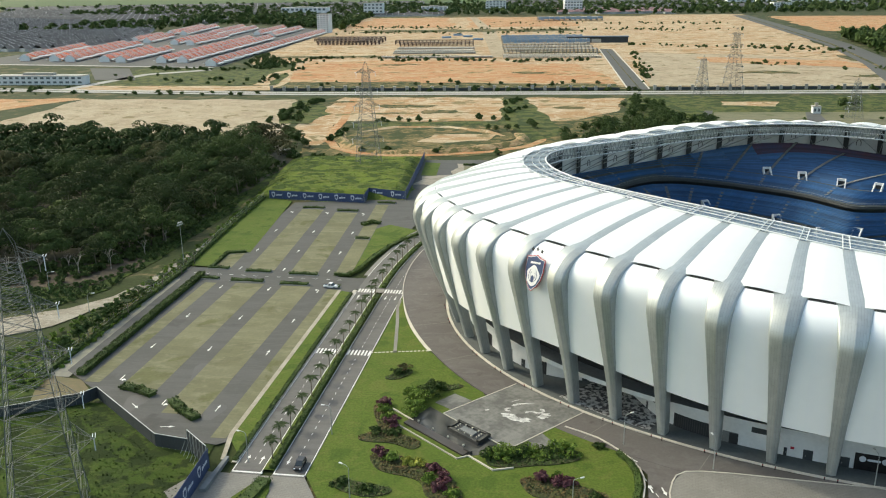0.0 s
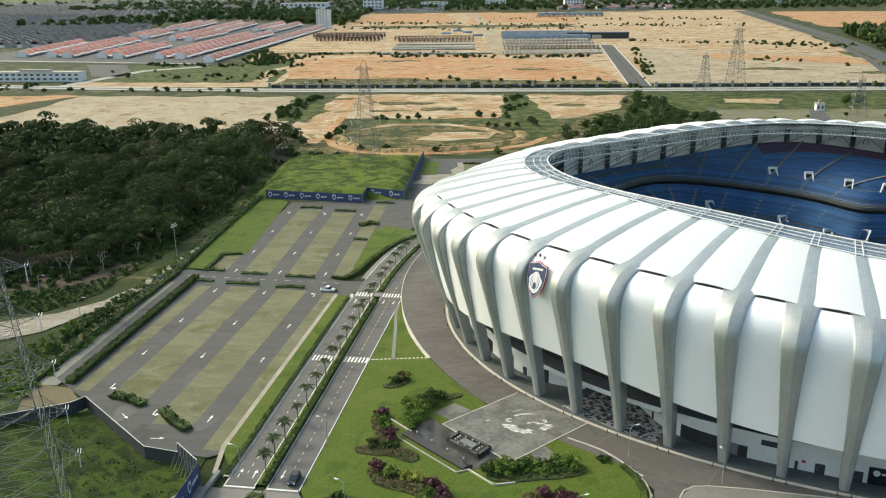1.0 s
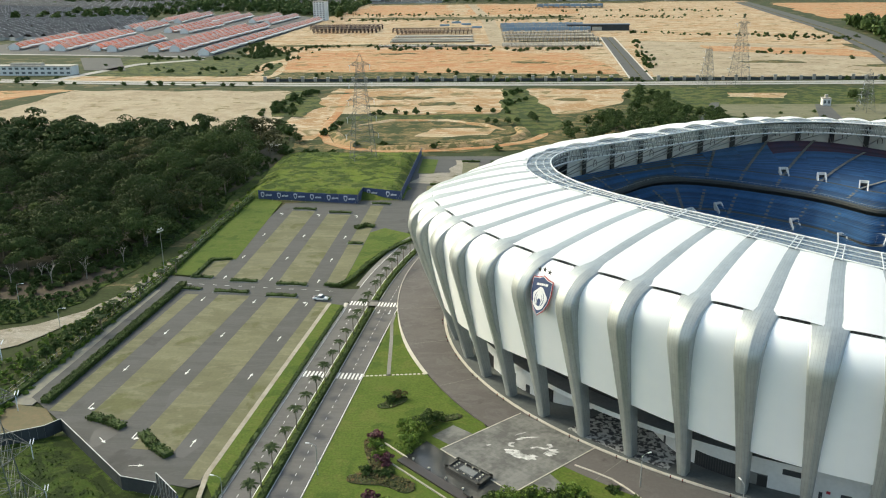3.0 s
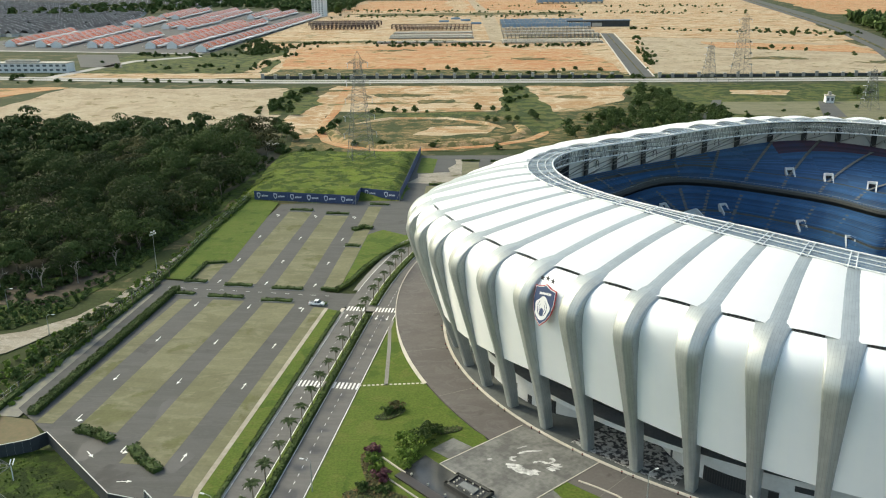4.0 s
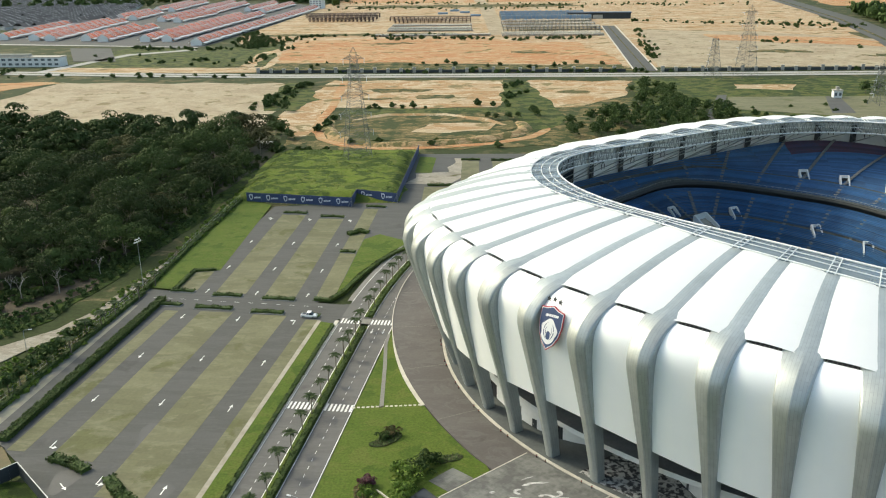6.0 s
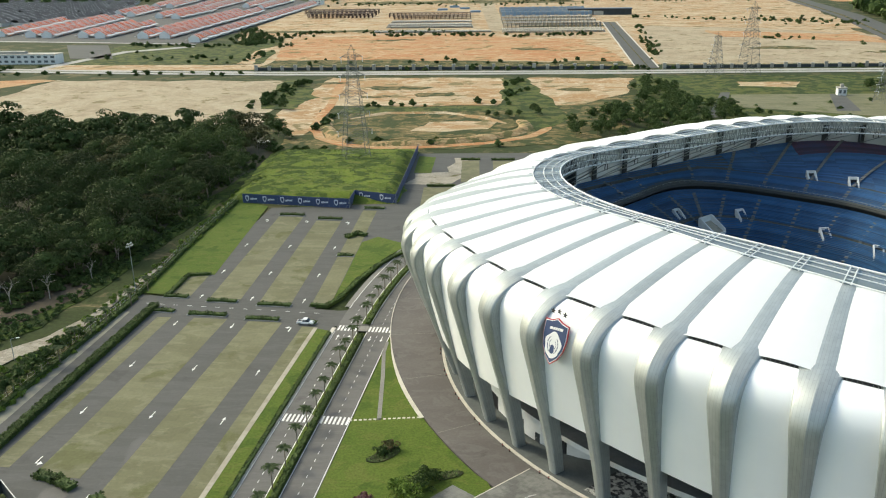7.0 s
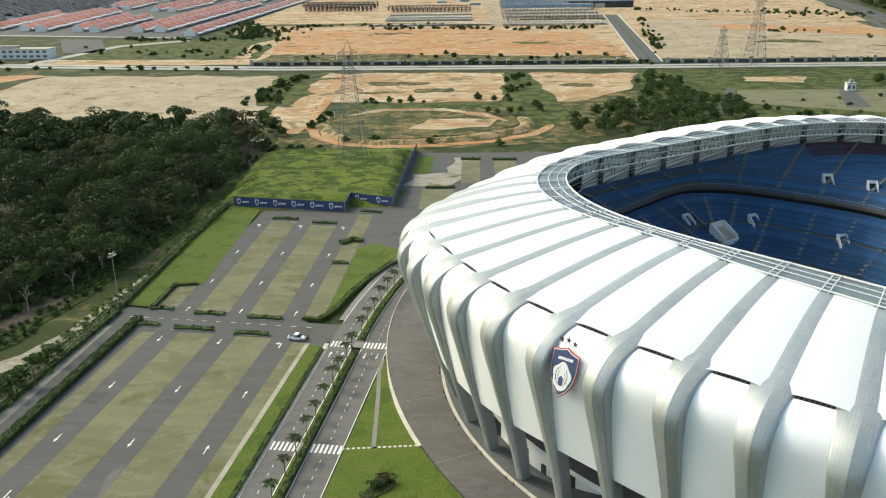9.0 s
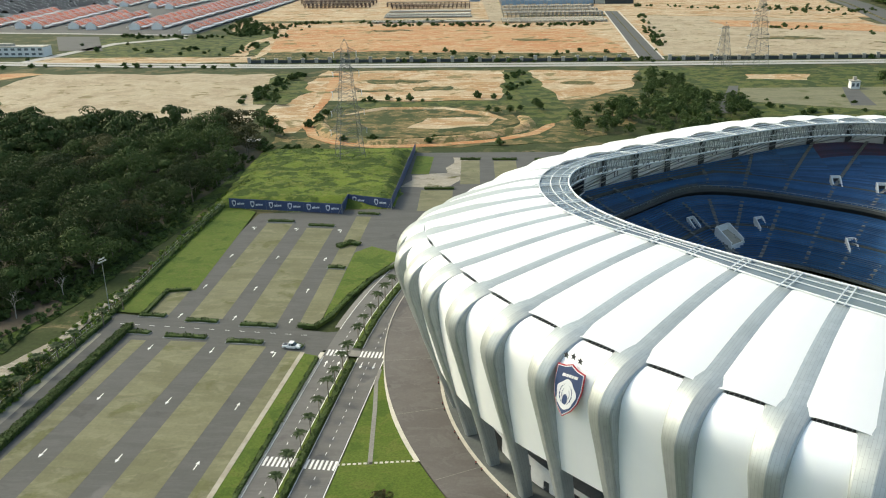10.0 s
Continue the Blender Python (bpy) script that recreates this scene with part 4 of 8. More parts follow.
sh.grid([[(-9000 + 18000 * i / NG, -900 + 14900 * j / NG, -0.4) for i in range(NG + 1)] for j in range(NG + 1)])
tagged(part("ground", sh, M_GROUND), "wide flat ground of scrub and bare earth", "ground", "", "structure")

def field(name, pts, z, material, label, amp=4.0, step=14.0, seed=1.0):
    return sheet(name, wob(pts, step, amp, seed), z, material, "structure", label, "ground")

field("field_sand_west", [(-384, 602), (-372, 792), (-168, 782), (-138, 700), (-140, 582), (-240, 602)], -0.2, M_PALE, "pale bare graded earth", 5, 12, 2)
field("field_orange_west", [(-640, 640), (-420, 700), (-372, 790), (-640, 800)], -0.22, M_ORANGE, "orange bare earth", 6, 14, 3)
field("field_sand_middle", [(-119, 652), (-123, 794), (24, 788), (20, 652)], -0.2, M_DIRT, "pale sandy bare earth", 4, 10, 4)
field("field_sand_beyond", [(44, 786), (132, 780), (116, 700), (88, 668), (60, 650), (46, 655)], -0.2, M_DIRT, "pale sandy bare earth", 4, 10, 41)
field("field_rutted_gap", [(-136, 600), (-132, 700), (-126, 786), (-118, 786), (-110, 660), (-104, 600), (-104, 552), (-112, 552)], -0.16, M_DIRT, "rutted sandy earth", 3, 8, 42)
field("field_olive_verge", [(-118, 506), (-112, 552), (-100, 560), (-92, 560), (-70, 530), (10, 530), (44, 572), (50, 650), (120, 690), (112, 600), (60, 530), (-40, 506)], -0.22, M_SCRUB, "olive scrub beside the bank", 4, 9, 43)
def lane(name, path, w, z, material, label, seed):
    """A worn track of uneven width along a plan line."""
    rows = []
    for i, (x, y) in enumerate(path):
        a, b = path[max(0, i - 1)], path[min(len(path) - 1, i + 1)]
        d = Vector((b[0] - a[0], b[1] - a[1], 0)).normalized()
        k = w * (0.5 + 0.18 * noise.noise(Vector((i * 0.7, seed, 0))))
        rows.append((Vector((x, y, z)), Vector((-d.y, d.x, 0)) * k))
    sheet(name, wob([tuple((p + q)[:2]) for p, q in rows] + [tuple((p - q)[:2]) for p, q in rows[::-1]], 4, 0.5, seed), z, material, "structure", label, "ground")
lane("track_loop", [(-114, 790), (-109, 720), (-104, 660), (-104, 610), (-101, 572), (-92, 542), (-76, 524), (-52, 515), (-20, 518), (10, 528), (34, 546), (44, 566), (42, 600), (34, 640)], 6.5, -0.1, M_ORANGE, "rutted ochre earth track round the basin", 5)
field("field_basin", [(-92, 545), (-88, 625), (20, 640), (28, 575), (10, 548), (-40, 535), (-80, 540)], -0.16, M_SCRUB, "olive scrub in a dry basin", 3, 10, 6)
field("field_basin_sand", [(-40, 560), (-30, 590), (15, 592), (8, 565)], -0.1, M_DIRT, "bare sandy patch", 3, 8, 7)
field("field_scrub_line", [(-95, 622), (-92, 646), (30, 650), (60, 634), (20, 630)], -0.1, M_GRASS, "green scrub strip", 2.5, 8, 8)
field("field_green_spur", [(18, 640), (24, 782), (42, 782), (62, 600), (38, 560)], -0.08, M_GRASS, "green weedy strip", 3, 8, 9)
field("field_green_gap", [(-152, 640), (-166, 782), (-140, 782), (-122, 690), (-130, 640)], -0.08, M_GRASS, "green weedy strip", 3, 8, 10)
field("field_green_east", [(110, 600), (140, 790), (820, 800), (820, 560), (300, 540), (180, 560)], -0.16, M_GRASS, "green rough grass", 6, 16, 11)
field("field_sand_patch", [(205, 730), (215, 756), (262, 752), (250, 724)], -0.08, M_DIRT, "bare sandy patch", 3, 8, 12)
field("field_site_base", [(-206, 876), (-330, 1228), (-335, 2755), (800, 2705), (640, 1760), (545, 1440), (470, 1100), (500, 1000), (560, 880), (172, 868)], -0.3, M_DIRT, "sandy ground of the building sites", 5, 30, 44)
field("field_orange_north", [(-205, 925), (-230, 1160), (-130, 1190), (20, 1190), (60, 1120), (130, 1120), (146, 900), (-60, 915)], -0.2, M_ORANGE, "orange and sandy bare earth", 6, 16, 13)
field("field_strip_north", [(-205, 850), (-205, 920), (146, 895), (146, 846)], -0.14, M_SCRUB, "olive scrub verge", 4, 12, 14)
field("field_sand_pad", [(-300, 1230), (-330, 1850), (200, 1850), (172, 1230)], -0.2, M_DIRT, "sandy building site", 8, 24, 15)
field("field_far_strip", [(-330, 1870), (-300, 2750), (780, 2700), (690, 2300), (420, 1560), (250, 1560), (220, 1870)], -0.24, M_DIRT, "far sandy fields", 14, 40, 16)
field("field_far_orange", [(-320, 2080), (-300, 2600), (-90, 2600), (-60, 2050)], -0.1, M_ORANGE, "far orange field", 10, 40, 17)
field("field_far_orange_east", [(-20, 2050), (-30, 2600), (250, 2600), (230, 2060)], -0.1, M_ORANGE, "far orange field", 10, 40, 18)
field("field_sand_east", [(176, 870), (230, 1290), (380, 1240), (480, 1140), (560, 1010), (640, 860)], -0.2, M_PALE, "pale sandy graded earth", 6, 16, 19)
field("field_ochre_east", [(300, 1130), (300, 1215), (470, 1140), (500, 1020)], -0.12, M_ORANGE, "ochre bare earth", 5, 14, 20)
field("field_sand_east_far", [(250, 1330), (300, 1540), (560, 1500), (520, 1220), (420, 1270)], -0.18, M_DIRT, "sandy bare earth", 8, 20, 21)
field("field_orange_east_far", [(700, 1800), (820, 2550), (1250, 2500), (1000, 1700)], -0.18, M_ORANGE, "orange bare earth", 10, 30, 22)
field("field_green_houses", [(-420, 880), (-430, 1120), (-330, 1070), (-240, 1150), (-212, 900)], -0.18, M_GRASS, "green rough grass", 5, 14, 23)
field("field_estate", [(-720, 1200), (-660, 1165), (-380, 1110), (-335, 1105), (-318, 1860), (-400, 2060), (-700, 2170)], -0.26, M_ASPHALT, "grey asphalt streets between the houses", 2, 20, 26)
sheet("road_estate", [(-720, 1166), (-520, 1128), (-340, 1090), (-338, 1098), (-520, 1138), (-720, 1178)], 0.0, M_FARROAD, label="pale concrete estate road", category="road")
sheet("parking_lot", [(-500, 1096), (-446, 1090), (-384, 952), (-432, 956)], -0.02, M_ASPHALT, label="grey asphalt lot beside the shops", category="road")
field("field_verge_west", [(-430, 862), (-420, 900), (-212, 890), (-205, 852)], -0.12, M_DIRT, "bare sandy verge", 3, 9, 24)
field("field_edge_path", [(-236, 900), (-246, 1010), (-226, 1100), (-214, 1090), (-232, 1000), (-222, 896)], -0.06, M_DIRT, "worn sandy path", 2, 9, 25)
for i, (y0, y1, x0, x1) in enumerate(((1235, 1262, -300, -30), (1290, 1310, 60, 200), (905, 922, -190, -60), (1860, 1960, -260, 210), (2640, 2760, -320, 500))):
    field("field_scrub_row", [(x0, y0), (x0, y1), (x1, y1), (x1, y0)], -0.05, M_SCRUB, "olive scrub row", (y1 - y0) * 0.2, 10, 30 + i)

# raised earth bank round the dry basin
def bank(name, path, w, h, material, label, seed):
    sh, rows = Shape(), []
    pts = []
    for a, b in zip(path, path[1:]):
        for k in range(6):
            pts.append(Vector((*a, 0)).lerp(Vector((*b, 0)), k / 6))
    pts.append(Vector((*path[-1], 0)))
    for i, p in enumerate(pts):
        d = (pts[min(i + 1, len(pts) - 1)] - pts[max(i - 1, 0)]).normalized()
        n = Vector((-d.y, d.x, 0))
        k = 1 + 0.35 * noise.noise(Vector((p.x * 0.08, p.y * 0.08, seed)))
        end = min(1.0, i / 4, (len(pts) - 1 - i) / 4)
        rows.append([tuple(p + n * (w * u * k) + Vector((0, 0, -0.5 + end * h * z * k))) for u, z in ((1.0, 0.0), (0.45, 0.95), (0.1, 1.05), (-0.2, 0.95), (-0.7, 0.35), (-1.0, 0.0))])
    sh.grid(rows)
    tagged(part(name, sh, material, smooth=True), label, "ground", "", "structure")
bank("earth_bank", [(-100, 606), (-92, 568), (-84, 545), (-72, 531), (-56, 523), (-37, 524), (-16, 529), (7, 541), (24, 553), (32, 569), (30, 600)], 5.5, 2.2, M_BANK, "raised sandy earth bank round a dry basin", 3)
bank("earth_bank_inner", [(-86, 600), (-60, 622), (-20, 622), (8, 600), (22, 580)], 3.0, 1.2, M_DIRT, "low sandy bank along the basin", 4)
for i, (x, y, r) in enumerate(((-118, 760, 6), (-60, 735, 9), (-30, 700, 7), (-75, 690, 5), (-100, 1120, 12), (60, 1010, 10), (80, 720, 6), (330, 1000, 12), (430, 950, 12))):
    field("field_scrub_patch", [(x + r * 2.4 * math.cos(q), y + r * math.sin(q)) for q in (k * math.pi / 5 for k in range(10))], -0.05 + 0.001 * i, M_SCRUB, "patch of dry scrub on bare earth", r * 0.75, 4, 70 + i)
# far main road with its divided lanes, the side road and the highway
sheet("road_main", [(-1400, 905), (-500, 857), (-320, 829), (-172, 812), (130, 806), (520, 808), (1600, 860), (1600, 884), (520, 832), (130, 830), (-172, 836), (-320, 853), (-500, 880), (-1400, 930)], 0.02, M_FARROAD, label="pale concrete main road", category="road")
sheet("road_verge", [(-500, 871), (-320, 842), (-172, 825.4), (130, 819.5), (520, 821.5), (520, 819), (130, 817), (-172, 823), (-320, 839.5), (-500, 868.5)], 0.12, M_GRASS, label="grass strip between the lanes", category="verge")
sheet("road_side", [(148, 842), (168, 842), (207, 1360), (189, 1365)], 0.02, M_ASPHALT, label="dark asphalt side road", category="road")
for o in (-1.6, 19.4):
    sheet("road_side_kerb", [(148 + o, 846), (149.6 + o, 846), (190.8 + o, 1362), (189 + o, 1362)], 0.25, M_KERB, label="pale kerb beside the road", category="kerb")
sheet("road_side_verge", [(158.6, 850), (159.8, 850), (198.6, 1360), (197.2, 1360)], 0.2, M_SCRUB, label="scrub between the lanes", category="verge")
sheet("road_highway", [(430, 850), (520, 1085), (600, 1430), (790, 2620), (745, 2620), (560, 1440), (480, 1100), (404, 850)], 0.02, M_ASPHALT, label="grey asphalt highway", category="road")
sheet("road_highway_median", [(470, 1010), (492, 1090), (575, 1440), (768, 2620), (764, 2620), (570, 1440), (488, 1092), (466, 1012)], 0.16, M_SCRUB, label="planted strip between the lanes", category="verge")
sheet("road_site", [(20, 1225), (8, 1870), (-30, 2700), (-10, 2700), (36, 1870), (44, 1225)], -0.06, M_PALE, label="pale haul road across the site", category="road")
sheet("road_houses", [(-430, 870), (-418, 868), (-390, 1010), (-330, 1060), (-335, 1075), (-400, 1020)], -0.02, M_FARROAD, label="pale concrete lane", category="road")

# the big car park
def L2(s, n, z=0.0): return L(s - 0.07 * (n - 283), n, z)
sheet("car_park_south", [L(-134, 196), L(-120, 185.6), L(-103.7, 172.8), L(-93.2, 165.2), L(-84, 164), L(-77, 163), L(-71, 168), L(-70, 271), L(-136, 275)], 0.0, M_ASPHALT, label="worn asphalt car park", category="car park")
sheet("road_cross", [L(-140, 273), L(-70, 269.5), L(-60, 269), L(-60, 283), L(-72, 280.6), L(-140, 286.5)], 0.012, M_ASPHALT, label="worn asphalt cross road", category="road")
sheet("car_park_north", [L2(-127, 284), L2(-80, 281), L2(-68, 330), L2(-60, 345), L2(-50, 400), L2(-76, 396), L2(-122, 386)], 0.006, M_ASPHALT, label="worn asphalt car park", category="car park")
sheet("lane_west", [L(-137.6, 192), L(-131.4, 192), L(-133.5, 275), L(-138.6, 279)], -0.02, mat("patched_asphalt", (0.17, 0.16, 0.14), (0.24, 0.23, 0.17), 0.9, scale=0.12, fine=0.6, mix=1.0), label="patched asphalt lane", category="road")
bays = []
for s0, s1, n0, n1 in ((-125.6, -121.2, 190, 270), (-114.2, -103.7, 188, 270.5), (-96.8, -86.3, 176, 270), (-79.6, -75.8, 166, 268)):
    bays.append(sheet("parking_bays", lrect(s0, s1, n0, n1), 0.03, M_BAY, label="parking bays of mossy grass pavers", category="parking bay"))
for s0, s1, n0, n1 in ((-129, -122.2, 287, 305), (-115.4, -105.0, 286, 374), (-98.4, -88.0, 285, 370), (-81.4, -75.4, 284, 386)):
    bays.append(sheet("parking_bays", [L2(s0, n0), L2(s1, n0), L2(s1, n1), L2(s0, n1)], 0.03, M_BAY, label="parking bays of mossy grass pavers", category="parking bay"))
for x0, x1, y0, y1 in ((-7, 2, 440, 483), (9, 20, 440, 482), (30, 41, 440, 480), (-24, -10, 400, 430)):
    sheet("parking_bays", [(x0, y0), (x1, y0), (x1, y1), (x0, y1)], 0.03, M_BAY, label="parking bays of mossy grass pavers", category="parking bay")
sheet("car_park_end", [(-34, 372), (-36, 500), (90, 500), (90, 420), (20, 400), (-16, 372)], -0.01, M_ASPHALT, label="worn asphalt car park", category="car park")
sheet("end_lawn", [(-30.5, 458), (-30, 494), (-21, 491), (-22, 457)], 0.04, M_LAWN, label="small mown lawn", category="lawn")
field("end_rubble", [(-32, 434), (-30, 455), (-14, 458), (-10, 490), (-4, 488), (-8, 452), (-10, 436)], 0.02, M_TRACK, "broken pale concrete", 2, 5, 40)

# lawns beside the car parks
sheet("lawn_west", [L2(-131, 287), L2(-140, 288), L2(-144.5, 398), L2(-124, 388), L2(-120.5, 306), L2(-130, 306)], 0.05, M_LAWN, label="rough green lawn", category="lawn")
sheet("lawn_wedge", [L2(-75.2, 283.4), L2(-72, 290), L2(-69, 310), L2(-63.5, 330), L2(-57, 344), L2(-70, 352), L2(-75.2, 345)], 0.06, M_LAWN, label="wedge of mown lawn", category="lawn")
sheet("lawn_strip", [L(-74.6, 166), L(-70.6, 160), L(-70.8, 266), L(-74.6, 267)], 0.06, M_LAWN, label="narrow mown strip", category="lawn")
sheet("path_strip", [L(-75.8, 168), L(-73.4, 157), L(-72.4, 157), L(-74.6, 168), L(-74.7, 267.6), L(-75.9, 267.6)], 0.09, M_PATH, label="worn tan concrete path strip", category="path")

# the divided boulevard, curving north round the stadium
def bend(s, n):
    """Boulevard frame: straight up to the crossing, then turning with the stadium."""
    d = max(0.0, n - 272)
    return L(s + 0.0016 * d * d + 0.0, n - 0.0, 0)
def strip(name, s0, s1, n0, n1, z, material, label, category="road", step=6.0, thick=0.0):
    k = max(2, int((n1 - n0) / step))
    left = [bend(s0, n0 + (n1 - n0) * i / k) for i in range(k + 1)]
    right = [bend(s1, n0 + (n1 - n0) * i / k) for i in range(k + 1)]
    sh = Shape()
    sh.grid([[(p.x, p.y, z) for p in right], [(p.x, p.y, z) for p in left]])
    sh.grid([[(p.x, p.y, z) for p in left], [(p.x, p.y, z - 0.3) for p in left]])
    sh.grid([[(p.x, p.y, z - 0.3) for p in right], [(p.x, p.y, z) for p in right]])
    return tagged(part(name, sh, material), label, category, "", "structure")
strip("road_boulevard_out", -69.2, -62.3, 152, 400, 0.03, M_BOULEVARD, "worn grey asphalt boulevard")
strip("road_boulevard_in", -59.8, -52.3, 152, 400, 0.03, M_BOULEVARD, "worn grey asphalt boulevard")
strip("median", -62.3, -59.8, 154, 264.5, 0.16, M_LAWN, "planted median strip", "verge")
strip("median_north", -62.3, -59.8, 271.5, 390, 0.16, M_LAWN, "planted median strip", "verge")
for s, n0, n1 in ((-69.0, 153, 266), (-62.45, 153, 266), (-59.55, 153, 266), (-52.55, 153, 266), (-52.55, 270, 330), (-59.55, 272, 330), (-62.45, 272, 330), (-69.0, 283, 330)):
    strip("edge_line", s - 0.09, s + 0.09, n0, n1, 0.05, M_WHITE, "white painted edge line", "road marking")
strip("kerb_hedge", -70.4, -69.2, 156, 268, 0.2, M_KERB, "pale kerb", "kerb")
for c in (-65.7, -56.1):
    for i in range(57):
        n = 158 + i * 3.0
        if abs(n - 217) < 4 or abs(n - 268) < 4:
            continue
        a = [bend(c - 0.06, n), bend(c + 0.06, n), bend(c + 0.06, n + 1.1), bend(c - 0.06, n + 1.1)]
        sheet("lane_dash", a, 0.055, M_WHITE, label="white lane dash", category="road marking")
for s in (-69.0, -59.6):
    sheet("stop_line", lrect(s, s + 6.9, 152.6, 153.1), 0.055, M_WHITE, label="white stop line", category="road marking")
for n0 in (215.6, 266.6):
    for s0, s1 in ((-68.6, -62.8), (-59.4, -52.9)):
        k = 0
        s = s0
        while s < s1 - 0.3:
            tagged(sheet("crossing_bar", lrect(s, s + 0.52, n0, n0 + 3.4), 0.06, M_WHITE, label="white zebra crossing bar", category="road marking"), group="zebra bars")
            s += 1.02
    sheet("crossing_landing", lrect(-62.3, -59.6, n0, n0 + 3.4), 0.17, M_PAVER, label="paved crossing refuge", category="pavement")

def arrow(s, n, turn=0.0, f=L, kind="straight"):
    o = f(s, n)
    m = Matrix.Translation((o.x, o.y, 0.056)) @ pose(0, 0, 0, 0, 0, turn - 6)
    sh = Shape()
    if kind == "straight":
        pts = [(-0.12, -1.7), (0.12, -1.7), (0.12, 0.4), (0.48, 0.4), (0.0, 1.7), (-0.48, 0.4), (-0.12, 0.4)]
    else:
        pts = [(-0.14, -2.0), (0.14, -2.0), (0.14, 0.9), (-0.7, 0.9), (-0.7, 1.5), (-1.7, 0.75), (-0.7, 0.0), (-0.7, 0.6), (-0.14, 0.6)]
    n0 = len(sh.v)
    sh.v += [tuple(m @ Vector((x, y, 0))) for x, y in pts]
    sh.f.append(tuple(range(len(pts))))
    tagged(part("road_arrow", sh, M_WHITE), "white painted direction arrow", "road marking", "arrows", "structure")
for s in (-118.0, -100.3):
    for n in (266, 239, 214.5):
        arrow(s, n, 180)
arrow(-82.6, 238.5), arrow(-82.4, 214), arrow(-83.5, 180), arrow(-82.5, 266, 0, L, "turn")
arrow(-116.4, 193, 180, L, "turn"), arrow(-98.6, 181, 180, L, "turn"), arrow(-105, 178.5, -130), arrow(-92, 169.5, -80)
for s in (-118.5, -101.6, -84.4):
    for n in (287, 309.5, 337.5):
        arrow(s, n, 0, L2)
    arrow(s, 368, 0, L2, "turn")
for s in (-67.3, -64.0):
    arrow(s, 158)
    arrow(s, 262)
arrow(-57.8, 158.5, 180), arrow(-57.8, 262, 180), arrow(-54.4, 262, 180)
strip("pavement_bend", -70.8, -69.2, 284, 344, 0.02, M_PAVER, "pale paved verge beside the bend", "pavement")
for i in range(13):
    s0 = -134 + i * 4.6
    n0 = 279.6 - 0.03 * (s0 + 134)
    sheet("lane_dash", [L(s0, n0), L(s0 + 1.6, n0 - 0.05), L(s0 + 1.6, n0 + 0.1), L(s0, n0 + 0.15)], 0.03, M_WHITE, label="white lane dash", category="road marking")
# oil-darkened wheel marks near the south end
for s, n, w in ((-96, 200, 3.0), (-84, 178, 2.4), (-106, 180, 2.6)):
    o = [L(s + w * math.cos(q) * (1 + 0.3 * math.sin(3 * q)), n + w * 2.2 * math.sin(q) * (1 + 0.2 * math.cos(2 * q))) for q in (i * math.pi / 9 for i in range(18))]
    sheet("damp_patch", o, 0.022, mat("damp_asphalt", (0.05, 0.049, 0.047), (0.065, 0.063, 0.06), 0.6, scale=0.4, fine=2), label="damp dark asphalt patch", category="stain")

# junction south of the boulevard
sheet("road_junction", [L(-76, 152), L(-52.2, 152), L(-48, 145), L(-40, 138), L(-42, 118), L(-86, 118), L(-82, 140)], 0.02, M_PAVER, label="pale paved junction", category="road")
sheet("splitter", [L(-61.6, 151), L(-59.6, 151), L(-58.2, 146), L(-58, 138), L(-67.5, 138), L(-64.4, 145)], 0.2, M_LAWN, label="raised planted splitter island", category="verge")

# apron round the stadium
sh = Shape()
angs = [150 + i * 1.5 for i in range(94)]
def r_apron(a):
    f = max(0.0, min(1.0, (a - 214) / 6))
    return 149.0 * (1 - f) + (r_foot(a) + 13.0) * f
sh.grid([[at(a, r_apron(a), 0.1) for a in angs], [at(a, r_foot(a) + 2.2, 0.1) for a in angs]])
sh.grid([[at(a, r_apron(a), -0.3) for a in angs], [at(a, r_apron(a), 0.1) for a in angs]])
tagged(part("pavement", sh, M_APRON), "brown-grey paved apron round the stadium", "pavement", "", "structure")
sh = Shape()
kr = [a for a in angs if 164 < a < 205]
def kerb_w(a): return 0.25 + 0.75 * max(0.0, min(1.0, (a - 188) / 9))
sh.grid([[at(a, r_apron(a) + kerb_w(a), 0.24) for a in kr], [at(a, r_apron(a), 0.24) for a in kr]])
sh.grid([[at(a, r_apron(a) + kerb_w(a), -0.1) for a in kr], [at(a, r_apron(a) + kerb_w(a), 0.24) for a in kr]])
tagged(part("kerb", sh, M_KERB), "pale kerb of the apron, wider towards the garden", "kerb", "", "structure")
sheet("pavement_south", [(20, 182), (34, 169), (38, 160), (36, 148), (30, 130), (150, 118), (190, 170), (96, 176), (60, 178)], 0.05, M_APRON, label="brown-grey paved forecourt", category="pavement")
sheet("pavement_pavers", wob([(40.5, 150), (42.6, 157), (46.4, 161.4), (57, 160.6), (87, 155.5), (130, 150), (130, 120), (36, 120)], 4, 0.0, 1), 0.14, M_PAVER, label="small grey paver forecourt", category="pavement")

# garden lawn
sheet("lawn_garden", [L(-52.2, 153), L(-52.1, 268), *[at(a, 149.3, 0)[:2] for a in range(186, 216, 2)], (2.5, 198.0), (8, 180), (21, 181), (29.2, 175), (33.6, 169), (36.6, 162), (36.4, 155), (33, 144), (20, 128), (-20, 128), L(-48, 146)], 0.07, M_LAWN, label="smooth mown garden lawn", category="lawn")
sheet("garden_path", [(-23.2, 222.3), (-22.2, 222.3), (-23.6, 245.2), (-24.7, 258), (-24.4, 264.4), (-25.2, 264.4), (-25.7, 258), (-24.6, 245.2)], 0.12, M_PAVER, label="narrow grey garden path", category="path")
